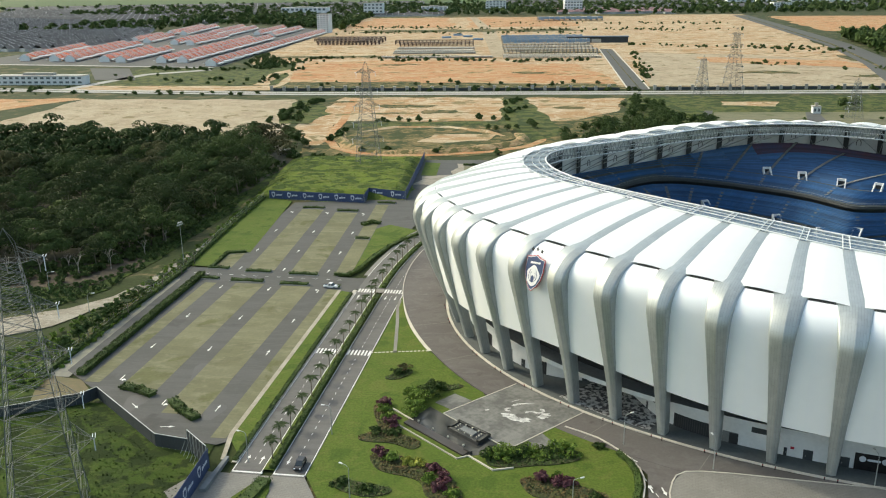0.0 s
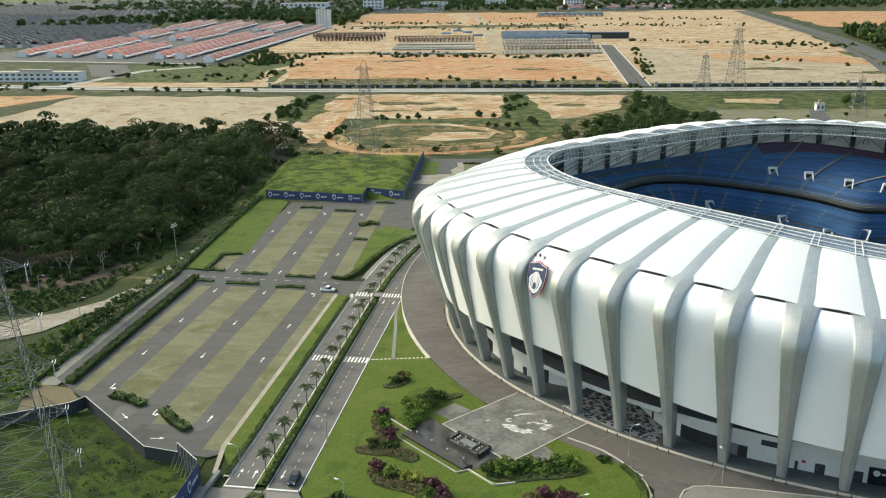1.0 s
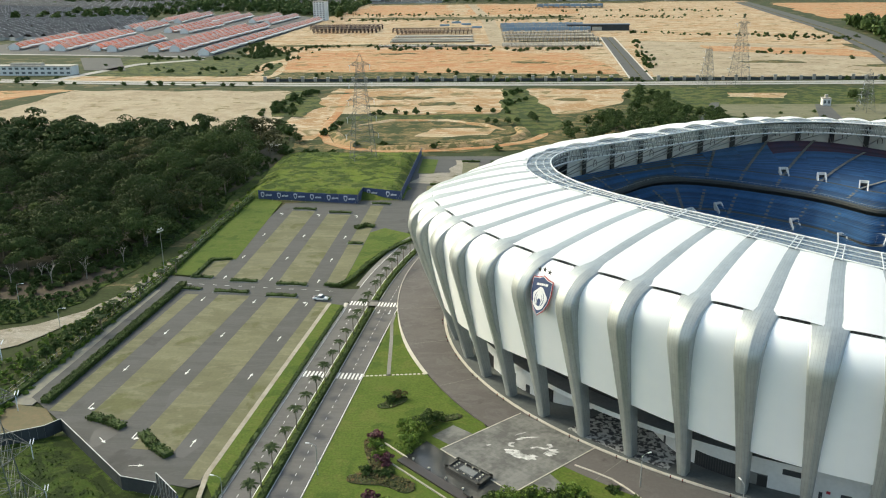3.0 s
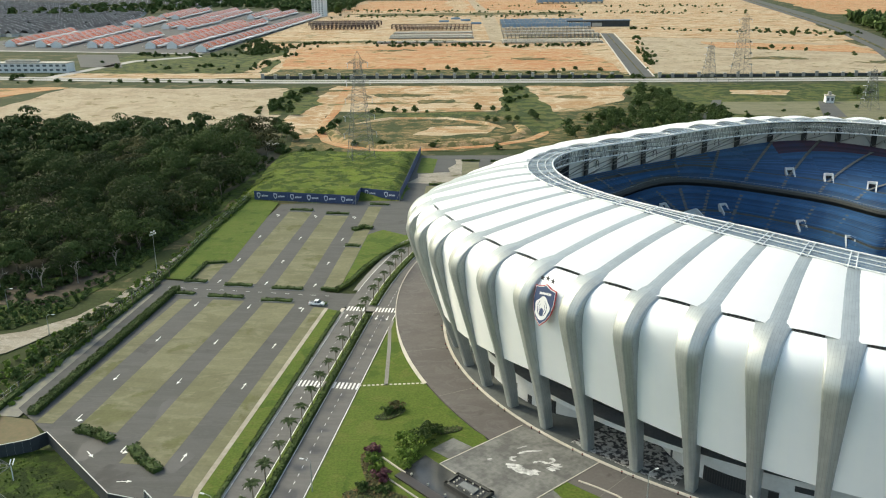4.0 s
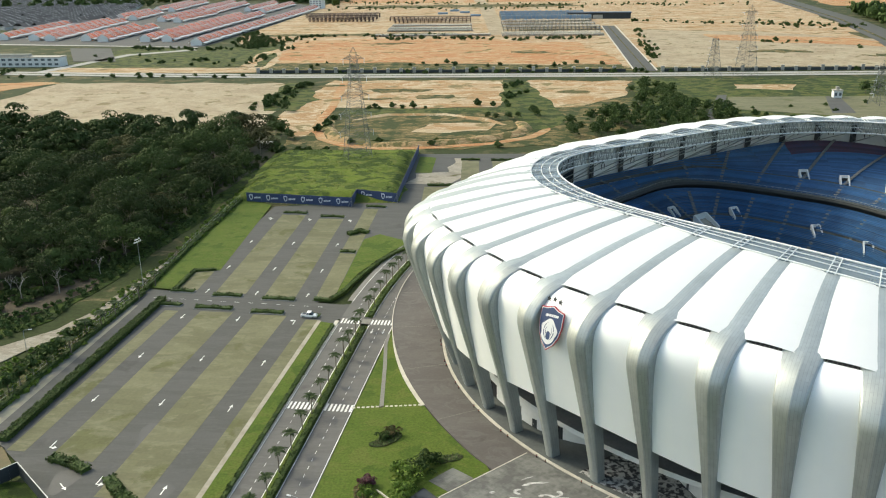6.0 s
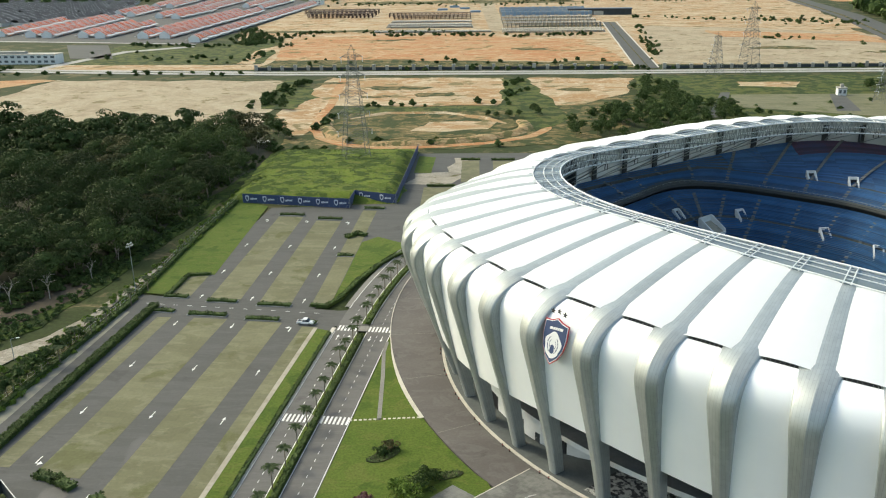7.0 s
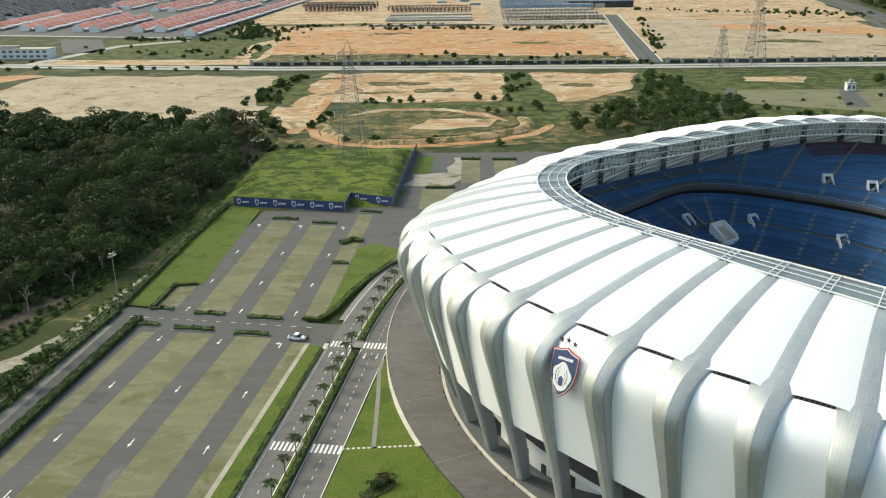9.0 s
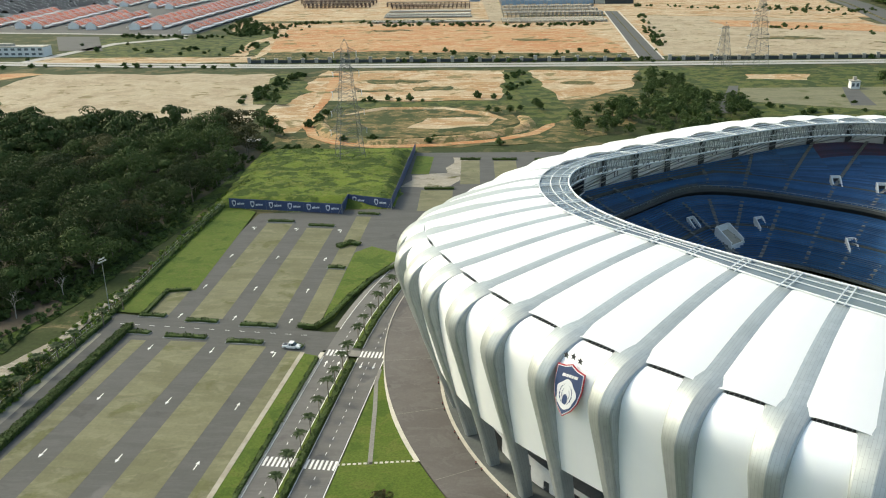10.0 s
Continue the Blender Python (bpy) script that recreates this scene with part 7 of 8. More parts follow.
# ---- pylons ----
def pylon(x, y, h, base, turn, label, thick=1.0, arms=5):
    t = thing("pylon", label, "pylon", "power pylons", at=pose(x, y, 0, 0, 0, turn))
    w = lambda z: base * (1 - z / h) * 0.5 + 1.4
    levels = [0.0]
    z = 0.0
    while z < h * 0.94:
        z += max(1.9, w(z) * 0.85)
        levels.append(min(z, h))
    crn = lambda z, i: Vector(((-1, 1, 1, -1)[i] * w(z), (-1, -1, 1, 1)[i] * w(z), z))
    for i in range(4):
        sh = Shape()
        sh.tube(crn(-0.3, i), crn(h, i), 0.16 * thick, 0.09 * thick, 4)
        part("leg", sh, M_PYLON, t)
    sh = Shape()
    for a, b in zip(levels, levels[1:]):
        for i in range(4):
            j = (i + 1) % 4
            sh.tube(crn(a, i), crn(b, j), 0.07 * thick, seg=4, cap=False)
            sh.tube(crn(a, j), crn(b, i), 0.07 * thick, seg=4, cap=False)
            sh.tube(crn(b, i), crn(b, j), 0.06 * thick, seg=4, cap=False)
            mid = (crn(a, i) + crn(b, j)) / 2
            sh.tube((crn(a, i) + crn(b, i)) / 2, mid, 0.045 * thick, seg=3, cap=False)
            sh.tube((crn(a, j) + crn(b, j)) / 2, mid, 0.045 * thick, seg=3, cap=False)
    part("bracing", sh, M_PYLON, t, "galvanised lattice bracing")
    sh = Shape()
    tip = Vector((0, 0, h + 3.0))
    for i in range(4):
        sh.tube(crn(h, i), tip, 0.08 * thick, seg=4)
    part("peak", sh, M_PYLON, t)
    for k in range(arms):
        z = h * (0.28 + 0.165 * k)
        ln = base * 0.36
        for s in (-1, 1):
            sh = Shape()
            tipa = Vector((s * (w(z) + ln), 0, z + 0.4))
            for yy in (-1, 1):
                a0, a1 = Vector((s * w(z), yy * w(z), z)), Vector((s * w(z + 2.4), yy * w(z + 2.4), z + 2.4))
                sh.tube(a0, tipa, 0.08 * thick, seg=4), sh.tube(a1, tipa, 0.08 * thick, seg=4)
                for f in (0.25, 0.5, 0.75):
                    sh.tube(a0.lerp(tipa, f), a1.lerp(tipa, f), 0.05 * thick, seg=3), sh.tube(a0.lerp(tipa, f), a1.lerp(tipa, max(0, f - 0.25)), 0.05 * thick, seg=3)
            for f in (0.3, 0.6, 0.85):
                sh.tube(Vector((s * w(z), -w(z), z)).lerp(tipa, f), Vector((s * w(z), w(z), z)).lerp(tipa, f), 0.05 * thick, seg=3)
            arm = part("cross_arm", sh, M_PYLON, t)
            ins = Shape()
            ins.tube(tipa, tipa + Vector((0, 0, -2.8)), 0.12 * thick, seg=6)
            for d in (-0.25, 0.25):
                ins.tube(tipa + Vector((d, 0.3, -0.1)), tipa + Vector((d, 3.0, -0.5)), 0.11 * thick, seg=6)
            part("insulator", ins, M_MARK, arm, "pale ribbed insulator string")
    return t
pylon(-83.5, 140.0, 58.0, 11.5, 24, "tall galvanised lattice pylon in rank grass", 0.75)
pylon(-62.5, 483.0, 57.0, 10.5, 20, "tall galvanised lattice pylon on the mound", 0.95)
pylon(232.0, 790.0, 58.0, 12.0, 15, "tall galvanised lattice pylon beyond the stadium", 0.95)
pylon(203.0, 785.0, 34.0, 8.0, 35, "lower galvanised lattice pylon beyond the stadium", 0.85)
pylon(284.0, 652.0, 28.0, 7.0, 30, "lower galvanised lattice pylon beside the gatehouse", 0.85)
# ---- vehicles ----
def wheel(parent, x, y, r=0.36):
    sh = Shape()
    sh.tube((x, y - 0.12, r), (x, y + 0.12, r), r, seg=14)
    w = part("wheel", sh, M_TYRE, parent)
    rm = Shape()
    rm.tube((x, y - 0.13, r), (x, y + 0.13, r), r * 0.6, seg=10)
    part("rim", rm, M_STEEL, w)
def loft(sh, rings):
    """A body through cross-sections of equal count."""
    sh.grid(rings, closed=True)
    n, w = len(sh.v) - len(rings) * len(rings[0]), len(rings[0])
    sh.f.append(tuple(n + w - 1 - i for i in range(w)))
    sh.f.append(tuple(n + (len(rings) - 1) * w + i for i in range(w)))
def car(at_m, paint, label, pickup=False):
    t = thing("pickup_truck" if pickup else "car", label, "car", at=at_m)
    body = Shape()
    prof = [(-2.55, 0.55, 0.80), (-2.5, 0.42, 1.02), (-1.0, 0.36, 1.06), (0.6, 0.36, 1.06), (1.5, 0.38, 1.04), (2.35, 0.42, 0.92), (2.6, 0.5, 0.72)] if pickup else [(-2.3, 0.5, 0.9), (-2.2, 0.36, 1.05), (-0.8, 0.32, 1.05), (0.6, 0.32, 1.02), (1.6, 0.36, 0.96), (2.15, 0.42, 0.85), (2.3, 0.5, 0.7)]
    rings = []
    for x, z0, z1 in prof:
        w = 0.92 if abs(x) < 2.2 else 0.8
        rings.append([(x, -w, z0), (x, -w, z1 - 0.12), (x, -w + 0.1, z1), (x, w - 0.1, z1), (x, w, z1 - 0.12), (x, w, z0)])
    loft(body, rings)
    part("body", body, paint, t)
    cab, gl = Shape(), Shape()
    xs = (-0.9, -0.55, 0.75, 1.35) if pickup else (-2.1, -1.5, 0.5, 1.25)
    zt = 1.78 if pickup else 1.65
    rings = [[(x, -w, 1.0), (x, -w + 0.12 * k, z), (x, w - 0.12 * k, z), (x, w, 1.0)] for x, w, z, k in ((xs[0], 0.84, 1.05, 0.5), (xs[1], 0.84, zt, 1), (xs[2] - 0.1, 0.84, zt, 1), (xs[3], 0.84, 1.05, 0.5))]
    loft(gl, rings)
    part("window", gl, M_GLASSD, t, "dark glazing")
    cab.box(xs[1], xs[2] - 0.1, -0.78, 0.78, zt - 0.06, zt + 0.06)
    for x in (xs[1] + 0.05, (xs[1] + xs[2]) / 2):
        for s in (-1, 1):
            cab.box(x - 0.06, x + 0.06, s * 0.8 - 0.05, s * 0.8 + 0.05, 1.0, zt)
    part("roof", cab, paint, t)
    if pickup:
        bd = Shape()
        bd.box(-2.3, -1.1, -0.62, 0.62, 1.062, 1.075)
        part("load_bed", bd, M_BLACK, t, "black load bed")
    for x in (-1.55, 1.55):
        for y in (-0.85, 0.85):
            wheel(t, x, y)
    for s in (-0.62, 0.62):
        h = Shape()
        h.box(2.42 if pickup else 2.16, 2.56 if pickup else 2.3, s - 0.18, s + 0.18, 0.7, 0.85)
        part("headlight", h, M_MARK, t)
        h = Shape()
        h.box(-2.58 if pickup else -2.32, -2.45 if pickup else -2.2, s - 0.12, s + 0.12, 0.75, 1.0)
        part("tail_light", h, M_RED, t)
    return t
car(Matrix.Translation(L(-79.0, 269.8, 0.03)) @ pose(0, 0, 0, 0, 0, -8), M_CARWHITE, "white double-cab pickup at the corner of the bays", True)
car(Matrix.Translation(L(-54.6, 156.4, 0.05)) @ pose(0, 0, 0, 0, 0, -96), M_BLACK, "black hatchback waiting at the stop line")

# ---- lamps ----
def lamp(m, h, label, heads=1, arm=1.6):
    t = thing("lamp_post", label, "street lamp", "lamp posts", at=m)
    sh = Shape()
    sh.tube((0, 0, -0.1), (0, 0, h * 0.92), 0.13, 0.07, 8)
    part("pole", sh, M_STEEL, t)
    if heads == 1:
        ar = Shape()
        prev = Vector((0, 0, h * 0.92))
        for i in range(1, 7):
            q = i / 6 * math.pi * 0.5
            p = Vector((arm * (1 - math.cos(q)), 0, h * 0.92 + h * 0.08 * math.sin(q)))
            ar.tube(prev, p, 0.05, seg=5)
            prev = p
        part("arm", ar, M_STEEL, t)
        hd = Shape()
        hd.box(arm - 0.1, arm + 0.8, -0.16, 0.16, h - 0.1, h + 0.05)
        part("lamp_head", hd, M_TUBE, t)
    else:
        fr = Shape()
        fr.box(-0.15, 0.15, -1.6, 1.6, h * 0.92, h * 0.92 + 0.2), fr.box(-0.15, 0.15, -1.2, 1.2, h * 0.92 + 0.9, h * 0.92 + 1.05)
        part("crossbar", fr, M_STEEL, t)
        for y, z in ((-1.4, 0.2), (-0.5, 0.2), (0.5, 0.2), (1.4, 0.2), (-0.8, 1.05), (0.8, 1.05)):
            hd = Shape()
            hd.box(-0.08, 0.25, y - 0.2, y + 0.2, h * 0.92 + z, h * 0.92 + z + 0.32)
            part("floodlight", hd, M_STEEL, t)
    return t
lamp(pose(-111.0, 301.5, 0, 0, 0, -20), 17.0, "tall grey mast with a cluster of floodlights", 6)
lamp(pose(-148.9, 272, 0, 0, 0, 10), 7.0, "grey street lamp beside the track"), lamp(pose(-126, 252.5, 0, 0, 0, 10), 6.5, "grey street lamp beside the track")
lamp(pose(-25.3, 149.8, 0.07, 0, 0, 150), 7.5, "slim grey lamp post on the lawn"), lamp(pose(20.5, 147.5, 0.07, 0, 0, 20), 6.5, "slim grey lamp post on the lawn")
for x, y, tn in ((52.6, 162.4, 100), (84.6, 156.6, 95), (34.8, 172.5, 30)):
    lamp(pose(x, y, 0.1, 0, 0, tn), 7.6, "slim grey lamp post on the apron")
for s, n, tn in ((-66.8, 156.8, 170), (-51.4, 171, 174)):
    lamp(Matrix.Translation(L(s, n)) @ pose(0, 0, 0, 0, 0, tn - 6), 7.6, "slim grey lamp post beside the boulevard")
# bollards at the column feet
b0 = thing("bollard", "short dark bollard with a red band at the kerb", "bollard", "bollards")
sh = Shape()
sh.tube((0, 0, 0), (0, 0, 0.75), 0.13, seg=8)
part("post", sh, M_BLACK, b0)
sh = Shape()
sh.tube((0, 0, 0.5), (0, 0, 0.62), 0.14, seg=8)
part("band", sh, M_RED, b0)
first = True
for k in range(-3, 10):
    for d in (-0.55, 0.55):
        a = SLOT0 + (k + 0.5) * STEP + d
        m = Matrix.Translation(at(a, r_foot(a) + 2.7, 0.1))
        if first:
            b0.matrix_basis, first = m, False
        else:
            copy_thing(b0, m)

# ---- plaza pieces ----
sheet("pool_basin", [(-16.5, 181.2), (-10.6, 189.6), (-7.4, 186.0), (8.2, 169.4), (5.1, 167.4), (-0.7, 166.6)], 0.11, M_POOL, label="dark tiled shallow pool", category="pool")
sheet("pool_step", [(-16.7, 181.0), (-15.2, 182.6), (-0.6, 168.0), (-2.1, 166.2)], 0.5, mat("dark_brown_granite", (0.05, 0.04, 0.035), (0.035, 0.03, 0.027), 0.35, scale=0.4, fine=3), label="dark granite pool step", category="step", thick=0.5)
def low_wall(path, w, h, material, label):
    t = thing("low_wall", label, "wall", "garden walls")
    for a, b in zip(path, path[1:]):
        p, ln, ang = along(a, b)
        sh = Shape()
        sh.box(-w / 2, ln + w / 2, -w / 2, w / 2, -0.1, h, Matrix.Translation(p) @ pose(0, 0, 0, 0, 0, ang))
        part("length", sh, material, t)
low_wall([(-21.2, 186.2), (-20.0, 188.2), (-14.6, 182.4)], 0.3, 0.4, M_KERB, "low white garden wall beside the bushes")
low_wall([(-18.2, 180.4), (-3.4, 165.2), (-0.8, 166.4)], 0.3, 0.35, M_CONC, "low pale edging of the pool")
low_wall([(-0.7, 166.2), (4.6, 160.6), (9.0, 161.6)], 0.3, 0.4, M_KERB, "low white garden wall beside the shrubs")
low_wall([(-1.6, 168.6), (-0.4, 167.4)], 0.6, 0.9, M_POOL, "dark granite pier at the pool's end")
ft = thing("fountain", "dark square fountain basin with jets and a raised rim", "fountain")
fx = [Vector((-5.6, 178.1)), Vector((-3.2, 181.2)), Vector((3.8, 174.9)), Vector((1.2, 171.4))]
for i in range(4):
    p, ln, ang = along(fx[i], fx[(i + 1) % 4])
    sh = Shape()
    sh.box(-0.35, ln + 0.35, -0.35, 0.35, 0.1, 1.0, Matrix.Translation(p) @ pose(0, 0, 0, 0, 0, ang))
    part("rim", sh, M_POOL, ft)
sh = Shape()
sh.slab([tuple(p) for p in fx], 0.12, 0.62)
part("basin", sh, M_DARK, ft)
c = sum(fx, Vector((0, 0))) / 4
sh = Shape()
sh.slab([tuple(c + (p - c) * 0.45) for p in fx], 0.6, 0.95)
part("plinth", sh, M_TIER, ft)
for i in range(4):
    for f in (0.2, 0.5, 0.8):
        p = fx[i].lerp(fx[(i + 1) % 4], f)
        p = c + (p - c) * 0.72
        sh = Shape()
        sh.tube((p.x, p.y, 0.6), (p.x, p.y, 1.05), 0.13, 0.2, seg=8)
        part("jet", sh, M_KERB, ft)
for f in (0.12, 0.38, 0.64, 0.9):
    p = Vector((-15.6, 182.4)).lerp(Vector((-1.4, 168.2)), f)
    t = thing("spot_lamp", "small pale ball lamp on the pool step", "lamp", "pool lamps", at=pose(p.x + 0.8, p.y + 0.8, 0.1))
    sh = Shape()
    sh.blob((0, 0, 0.45), 0.32, 1, 1, 0.02)
    part("globe", sh, M_KERB, t)
    sh = Shape()
    sh.tube((0, 0, -0.05), (0, 0, 0.3), 0.1, seg=6)
    part("stem", sh, M_STEEL, t)
# the pale inlay: broken brush-like shapes set flush in the granite
def inlay(cx, cy, rx, ry, a0, a1, w0, seed, turn):
    n = 22
    o, i_ = [], []
    ct, st = math.cos(radians(turn)), math.sin(radians(turn))
    for k in range(n + 1):
        q = radians(a0 + (a1 - a0) * k / n)
        e = 0.35 * noise.noise(Vector((k * 0.5, seed, 0.3)))
        for lst, s in ((o, 1 + e * 0.5), (i_, 1 - w0 * (0.5 + abs(math.sin(k * 1.3 + seed))) + e * 0.5)):
            x, y = rx * s * math.cos(q), ry * s * math.sin(q)
            lst.append((cx + x * ct - y * st, cy + x * st + y * ct))
    sh = Shape()
    sh.grid([[(*p, 0.164 + 0.003 * seed) for p in o], [(*p, 0.164 + 0.003 * seed) for p in i_]])
    tagged(part("plaza_inlay", sh, M_INLAY), "worn white stone inlay in the granite", "paving", "inlays", "structure")
M_INLAY = mat("worn_white_inlay", (0.62, 0.62, 0.6), (0.26, 0.26, 0.25), 0.7, scale=0.6, fine=2.2, mix=1.0)
inlay(12.4, 186.2, 5.2, 4.0, 195, 300, 0.34, 1, -15), inlay(13.4, 186.6, 5.4, 3.6, 318, 375, 0.3, 2, -10), inlay(12.2, 185.2, 3.0, 2.2, 170, 330, 0.4, 3, -15)
inlay(12.6, 190.6, 3.4, 1.2, 25, 160, 0.4, 4, 12), inlay(9.0, 188.4, 1.2, 1.0, 60, 290, 0.5, 5, 0), inlay(16.4, 187.6, 1.6, 1.1, 200, 420, 0.45, 6, 20)
inlay(11.0, 192.8, 1.6, 0.5, 20, 150, 0.5, 7, 30), inlay(14.4, 186.8, 1.5, 0.8, 10, 200, 0.5, 8, 0), inlay(3.6, 188.0, 0.6, 0.4, 0, 300, 0.7, 9, 0)
for a, b in (((-7.3, 186.2), (11.5, 202.8)), ((28.7, 188.6), (8.3, 169.6)), ((8.3, 169.6), (-7.3, 186.2))):
    p, ln, ang = along(a, b)
    sh = Shape()
    sh.box(0, ln, -0.12, 0.12, 0.0, 0.19, Matrix.Translation(p) @ pose(0, 0, 0, 0, 0, ang))
    tagged(part("trim", sh, M_KERB), "pale stone border strip of the plaza", "paving", "", "structure")
# flame-finished cobbles under the entrance columns
coarse = mat("dark_river_cobbles", (0.42, 0.42, 0.40), (0.035, 0.035, 0.035), 0.7, scale=0.7, fine=1.3, mix=2.6, bump=0.5)
sh = Shape()
al = [221 + i for i in range(12)]
sh.grid([[at(a, r_foot(a) + 0.2, 0.26) for a in al], [at(a, r_pod(a) + 0.2, 0.26) for a in al]])
tagged(part("cobble_floor", sh, coarse), "black and white pebble-pattern entrance floor", "pavement", "", "structure")
sheet("booth_base", [(-57.4, 151), (-56.0, 151), (-54.6, 164), (-55.4, 164)], 0.8, M_TIER, label="pale concrete drain wall", category="wall", thick=0.9)

# ---- the town and building sites beyond ----
def terrace_block(w, d, h, label):
    """Three terraced houses: white walls, steep tiled roofs stepped along the row, tiled lean-to porches, party walls and windows."""
    t = thing("terrace_house", label, "house", "red-roofed houses")
    up = 3.5
    sh = Shape()
    sh.box(-d / 2, d / 2, 0, w, -0.4, h)
    n0 = len(sh.v)
    for y in (0, w):
        sh.v += [(-d / 2, y, h), (d / 2, y, h), (0, y, h + up)]
    sh.f += [(n0, n0 + 1, n0 + 2), (n0 + 5, n0 + 4, n0 + 3)]
    part("wall", sh, M_HOUSE, t)
    for k in range(3):
        rf = Shape()
        y0, y1, lift = w * k / 3, w * (k + 1) / 3, 0.7 * (k % 2)
        for s in (-1, 1):
            a, b = (s * (d / 2 + 1.1), h - 0.8 + lift), (0, h + up + 0.1 + lift)
            rf.quad((a[0], y0 - 0.3, a[1]), (a[0], y1, a[1]), (b[0], y1, b[1]), (b[0], y0 - 0.3, b[1]))
            rf.quad((a[0], y0 - 0.3, a[1] - 0.3), (a[0], y1, a[1] - 0.3), (a[0], y1, a[1]), (a[0], y0 - 0.3, a[1]))
        part("roof", rf, M_REDROOF, t, "orange-red tiled roof")
    for k in range(4):
        pw = Shape()
        y, lift = w * k / 3, 0.7
        n0 = len(pw.v)
        for yy in (y - 0.2, y + 0.2):
            pw.v += [(-d / 2 - 1.1, yy, h - 0.4), (0, yy, h + up + 0.6 + lift), (d / 2 + 1.1, yy, h - 0.1)]
        pw.f += [(n0, n0 + 2, n0 + 1), (n0 + 3, n0 + 4, n0 + 5), (n0, n0 + 1, n0 + 4, n0 + 3), (n0 + 1, n0 + 2, n0 + 5, n0 + 4)]
        part("party_wall", pw, M_HOUSE, t, "white firewall between roofs")
    for s in (-1, 1):
        pr = Shape()
        a, b, n0 = s * d / 2, s * (d / 2 + 4.4), len(pr.v)
        for y in (0.8, w - 0.6):
            pr.v += [(a, y, 3.6), (a, y, 4.0), (b, y, 2.7), (b, y, 2.4)]
        pr.f += [(n0 + i, n0 + (i + 1) % 4, n0 + 4 + (i + 1) % 4, n0 + 4 + i) for i in range(4)] + [(n0 + 3, n0 + 2, n0 + 1, n0), (n0 + 4, n0 + 5, n0 + 6, n0 + 7)]
        for k in range(3):
            wn = Shape()
            y = w * (k + 0.5) / 3
            wn.box(min(s * d / 2, s * (d / 2 + 0.1)), max(s * d / 2, s * (d / 2 + 0.1)), y - 2.0, y + 2.0, h - 2.1, h - 0.9)
            part("window", wn, M_GLASSD, t)
        part("porch", pr, M_HOUSE, t, "white lean-to porch roof")
    vent = Shape()
    vent.box(-0.7, 0.7, -0.1, 0.0, h + 1.4, h + 2.6)
    part("gable_vent", vent, M_WINDOW, t)
    return t
ROWS = ((-648, 1216, -676, 1500), (-599, 1204, -626, 1520), (-573, 1196, -599, 1517), (-521, 1190, -529, 1390), (-494, 1180, -496, 1380), (-434, 1172, -430, 1640), (-405, 1172, -398, 1680), (-349, 1118, -331, 1850), (-643, 1610, -652, 1790), (-608, 1580, -624, 1770), (-653, 1830, -676, 2140), (-621, 1822, -648, 2150), (-541, 1535, -543, 1780), (-506, 1515, -500, 1730), (-556, 1795, -573, 2120), (-514, 1748, -526, 2055), (-459, 1800, -459, 2045), (-414, 1735, -410, 2010))
blk = terrace_block(24, 14, 5.0, "white terraced houses with orange-red tiled roofs")
started = False
for x0, y0, x1, y1 in ROWS:
    p, ln, ang = along((x0, y0), (x1, y1))
    n = max(2, int(ln / 24.3))
    for i in range(n):
        f = i * 24.3 / ln
        m = pose(x0 + (x1 - x0) * f, y0 + (y1 - y0) * f, 0.6 * (i % 2), 0, 0, ang - 90)
        if not started:
            blk.matrix_basis, started = m, True
        else:
            copy_thing(blk, m)
# grey-roofed estates farther off, too many to count
def roofs(name, poly, row_gap, unit, d, h, ang, material, label, wall=True):
    rs, ws = Shape(), Shape()
    xs, ys = [p[0] for p in poly], [p[1] for p in poly]
    c = Vector(((min(xs) + max(xs)) / 2, (min(ys) + max(ys)) / 2, 0))
    R = max(max(xs) - min(xs), max(ys) - min(ys))
    k = 0
    y = -R
    while y < R:
        x = -R
        while x < R:
            m = Matrix.Translation(c) @ pose(0, 0, 0, 0, 0, ang) @ Matrix.Translation((x, y, 0))
            o = m @ Vector((unit / 2, 0, 0))
            if inside((o.x, o.y), poly) and rng.uniform() > 0.06:
                hh = h + rng.uniform(-0.5, 0.5)
                P = lambda a, b, z: m @ Vector((a, b, z))
                up = 5.0
                for sg in (-1, 1):
                    e = sg * (d / 2 + 1)
                    rs.quad(P(0, e, hh), P(unit, e, hh), P(unit, 0, hh + up), P(0, 0, hh + up))
                    if rng.uniform() < 0.75:
                        ws.quad(P(unit - 1.2, e, hh + 0.3), P(unit, e, hh + 0.3), P(unit, 0, hh + up + 0.3), P(unit - 1.2, 0, hh + up + 0.3))
                ws.box(0.2, unit - 0.2, -d / 2, d / 2, -0.4, hh, m)
            x += unit
        y += row_gap
        k += 1
    tagged(part(name + "_roofs", rs, material), label, "houses", "", "stuff")
    tagged(part(name + "_walls", ws, M_OLDWALL), "pale walls of distant terraced houses", "houses", "", "stuff")
roofs("estate", [(-1000, 1400), (-690, 1390), (-640, 1580), (-780, 2080), (-960, 2400), (-1700, 2800), (-1700, 1900)], 26, 13, 15, 4.6, 62, M_GREYROOF, "dark grey tiled roofs of a terraced estate")
roofs("far_estate", [(-1700, 2900), (-850, 2380), (-700, 2360), (-740, 2700), (-1150, 3300), (-1900, 3600)], 30, 16, 17, 4.6, 20, M_GREYROOF, "dark grey tiled roofs of a far estate")
roofs("north_estate", [(-600, 2700), (-590, 3250), (-120, 3150), (-100, 2760)], 32, 18, 17, 4.6, 5, M_GREYROOF, "dark roofs of a distant estate")
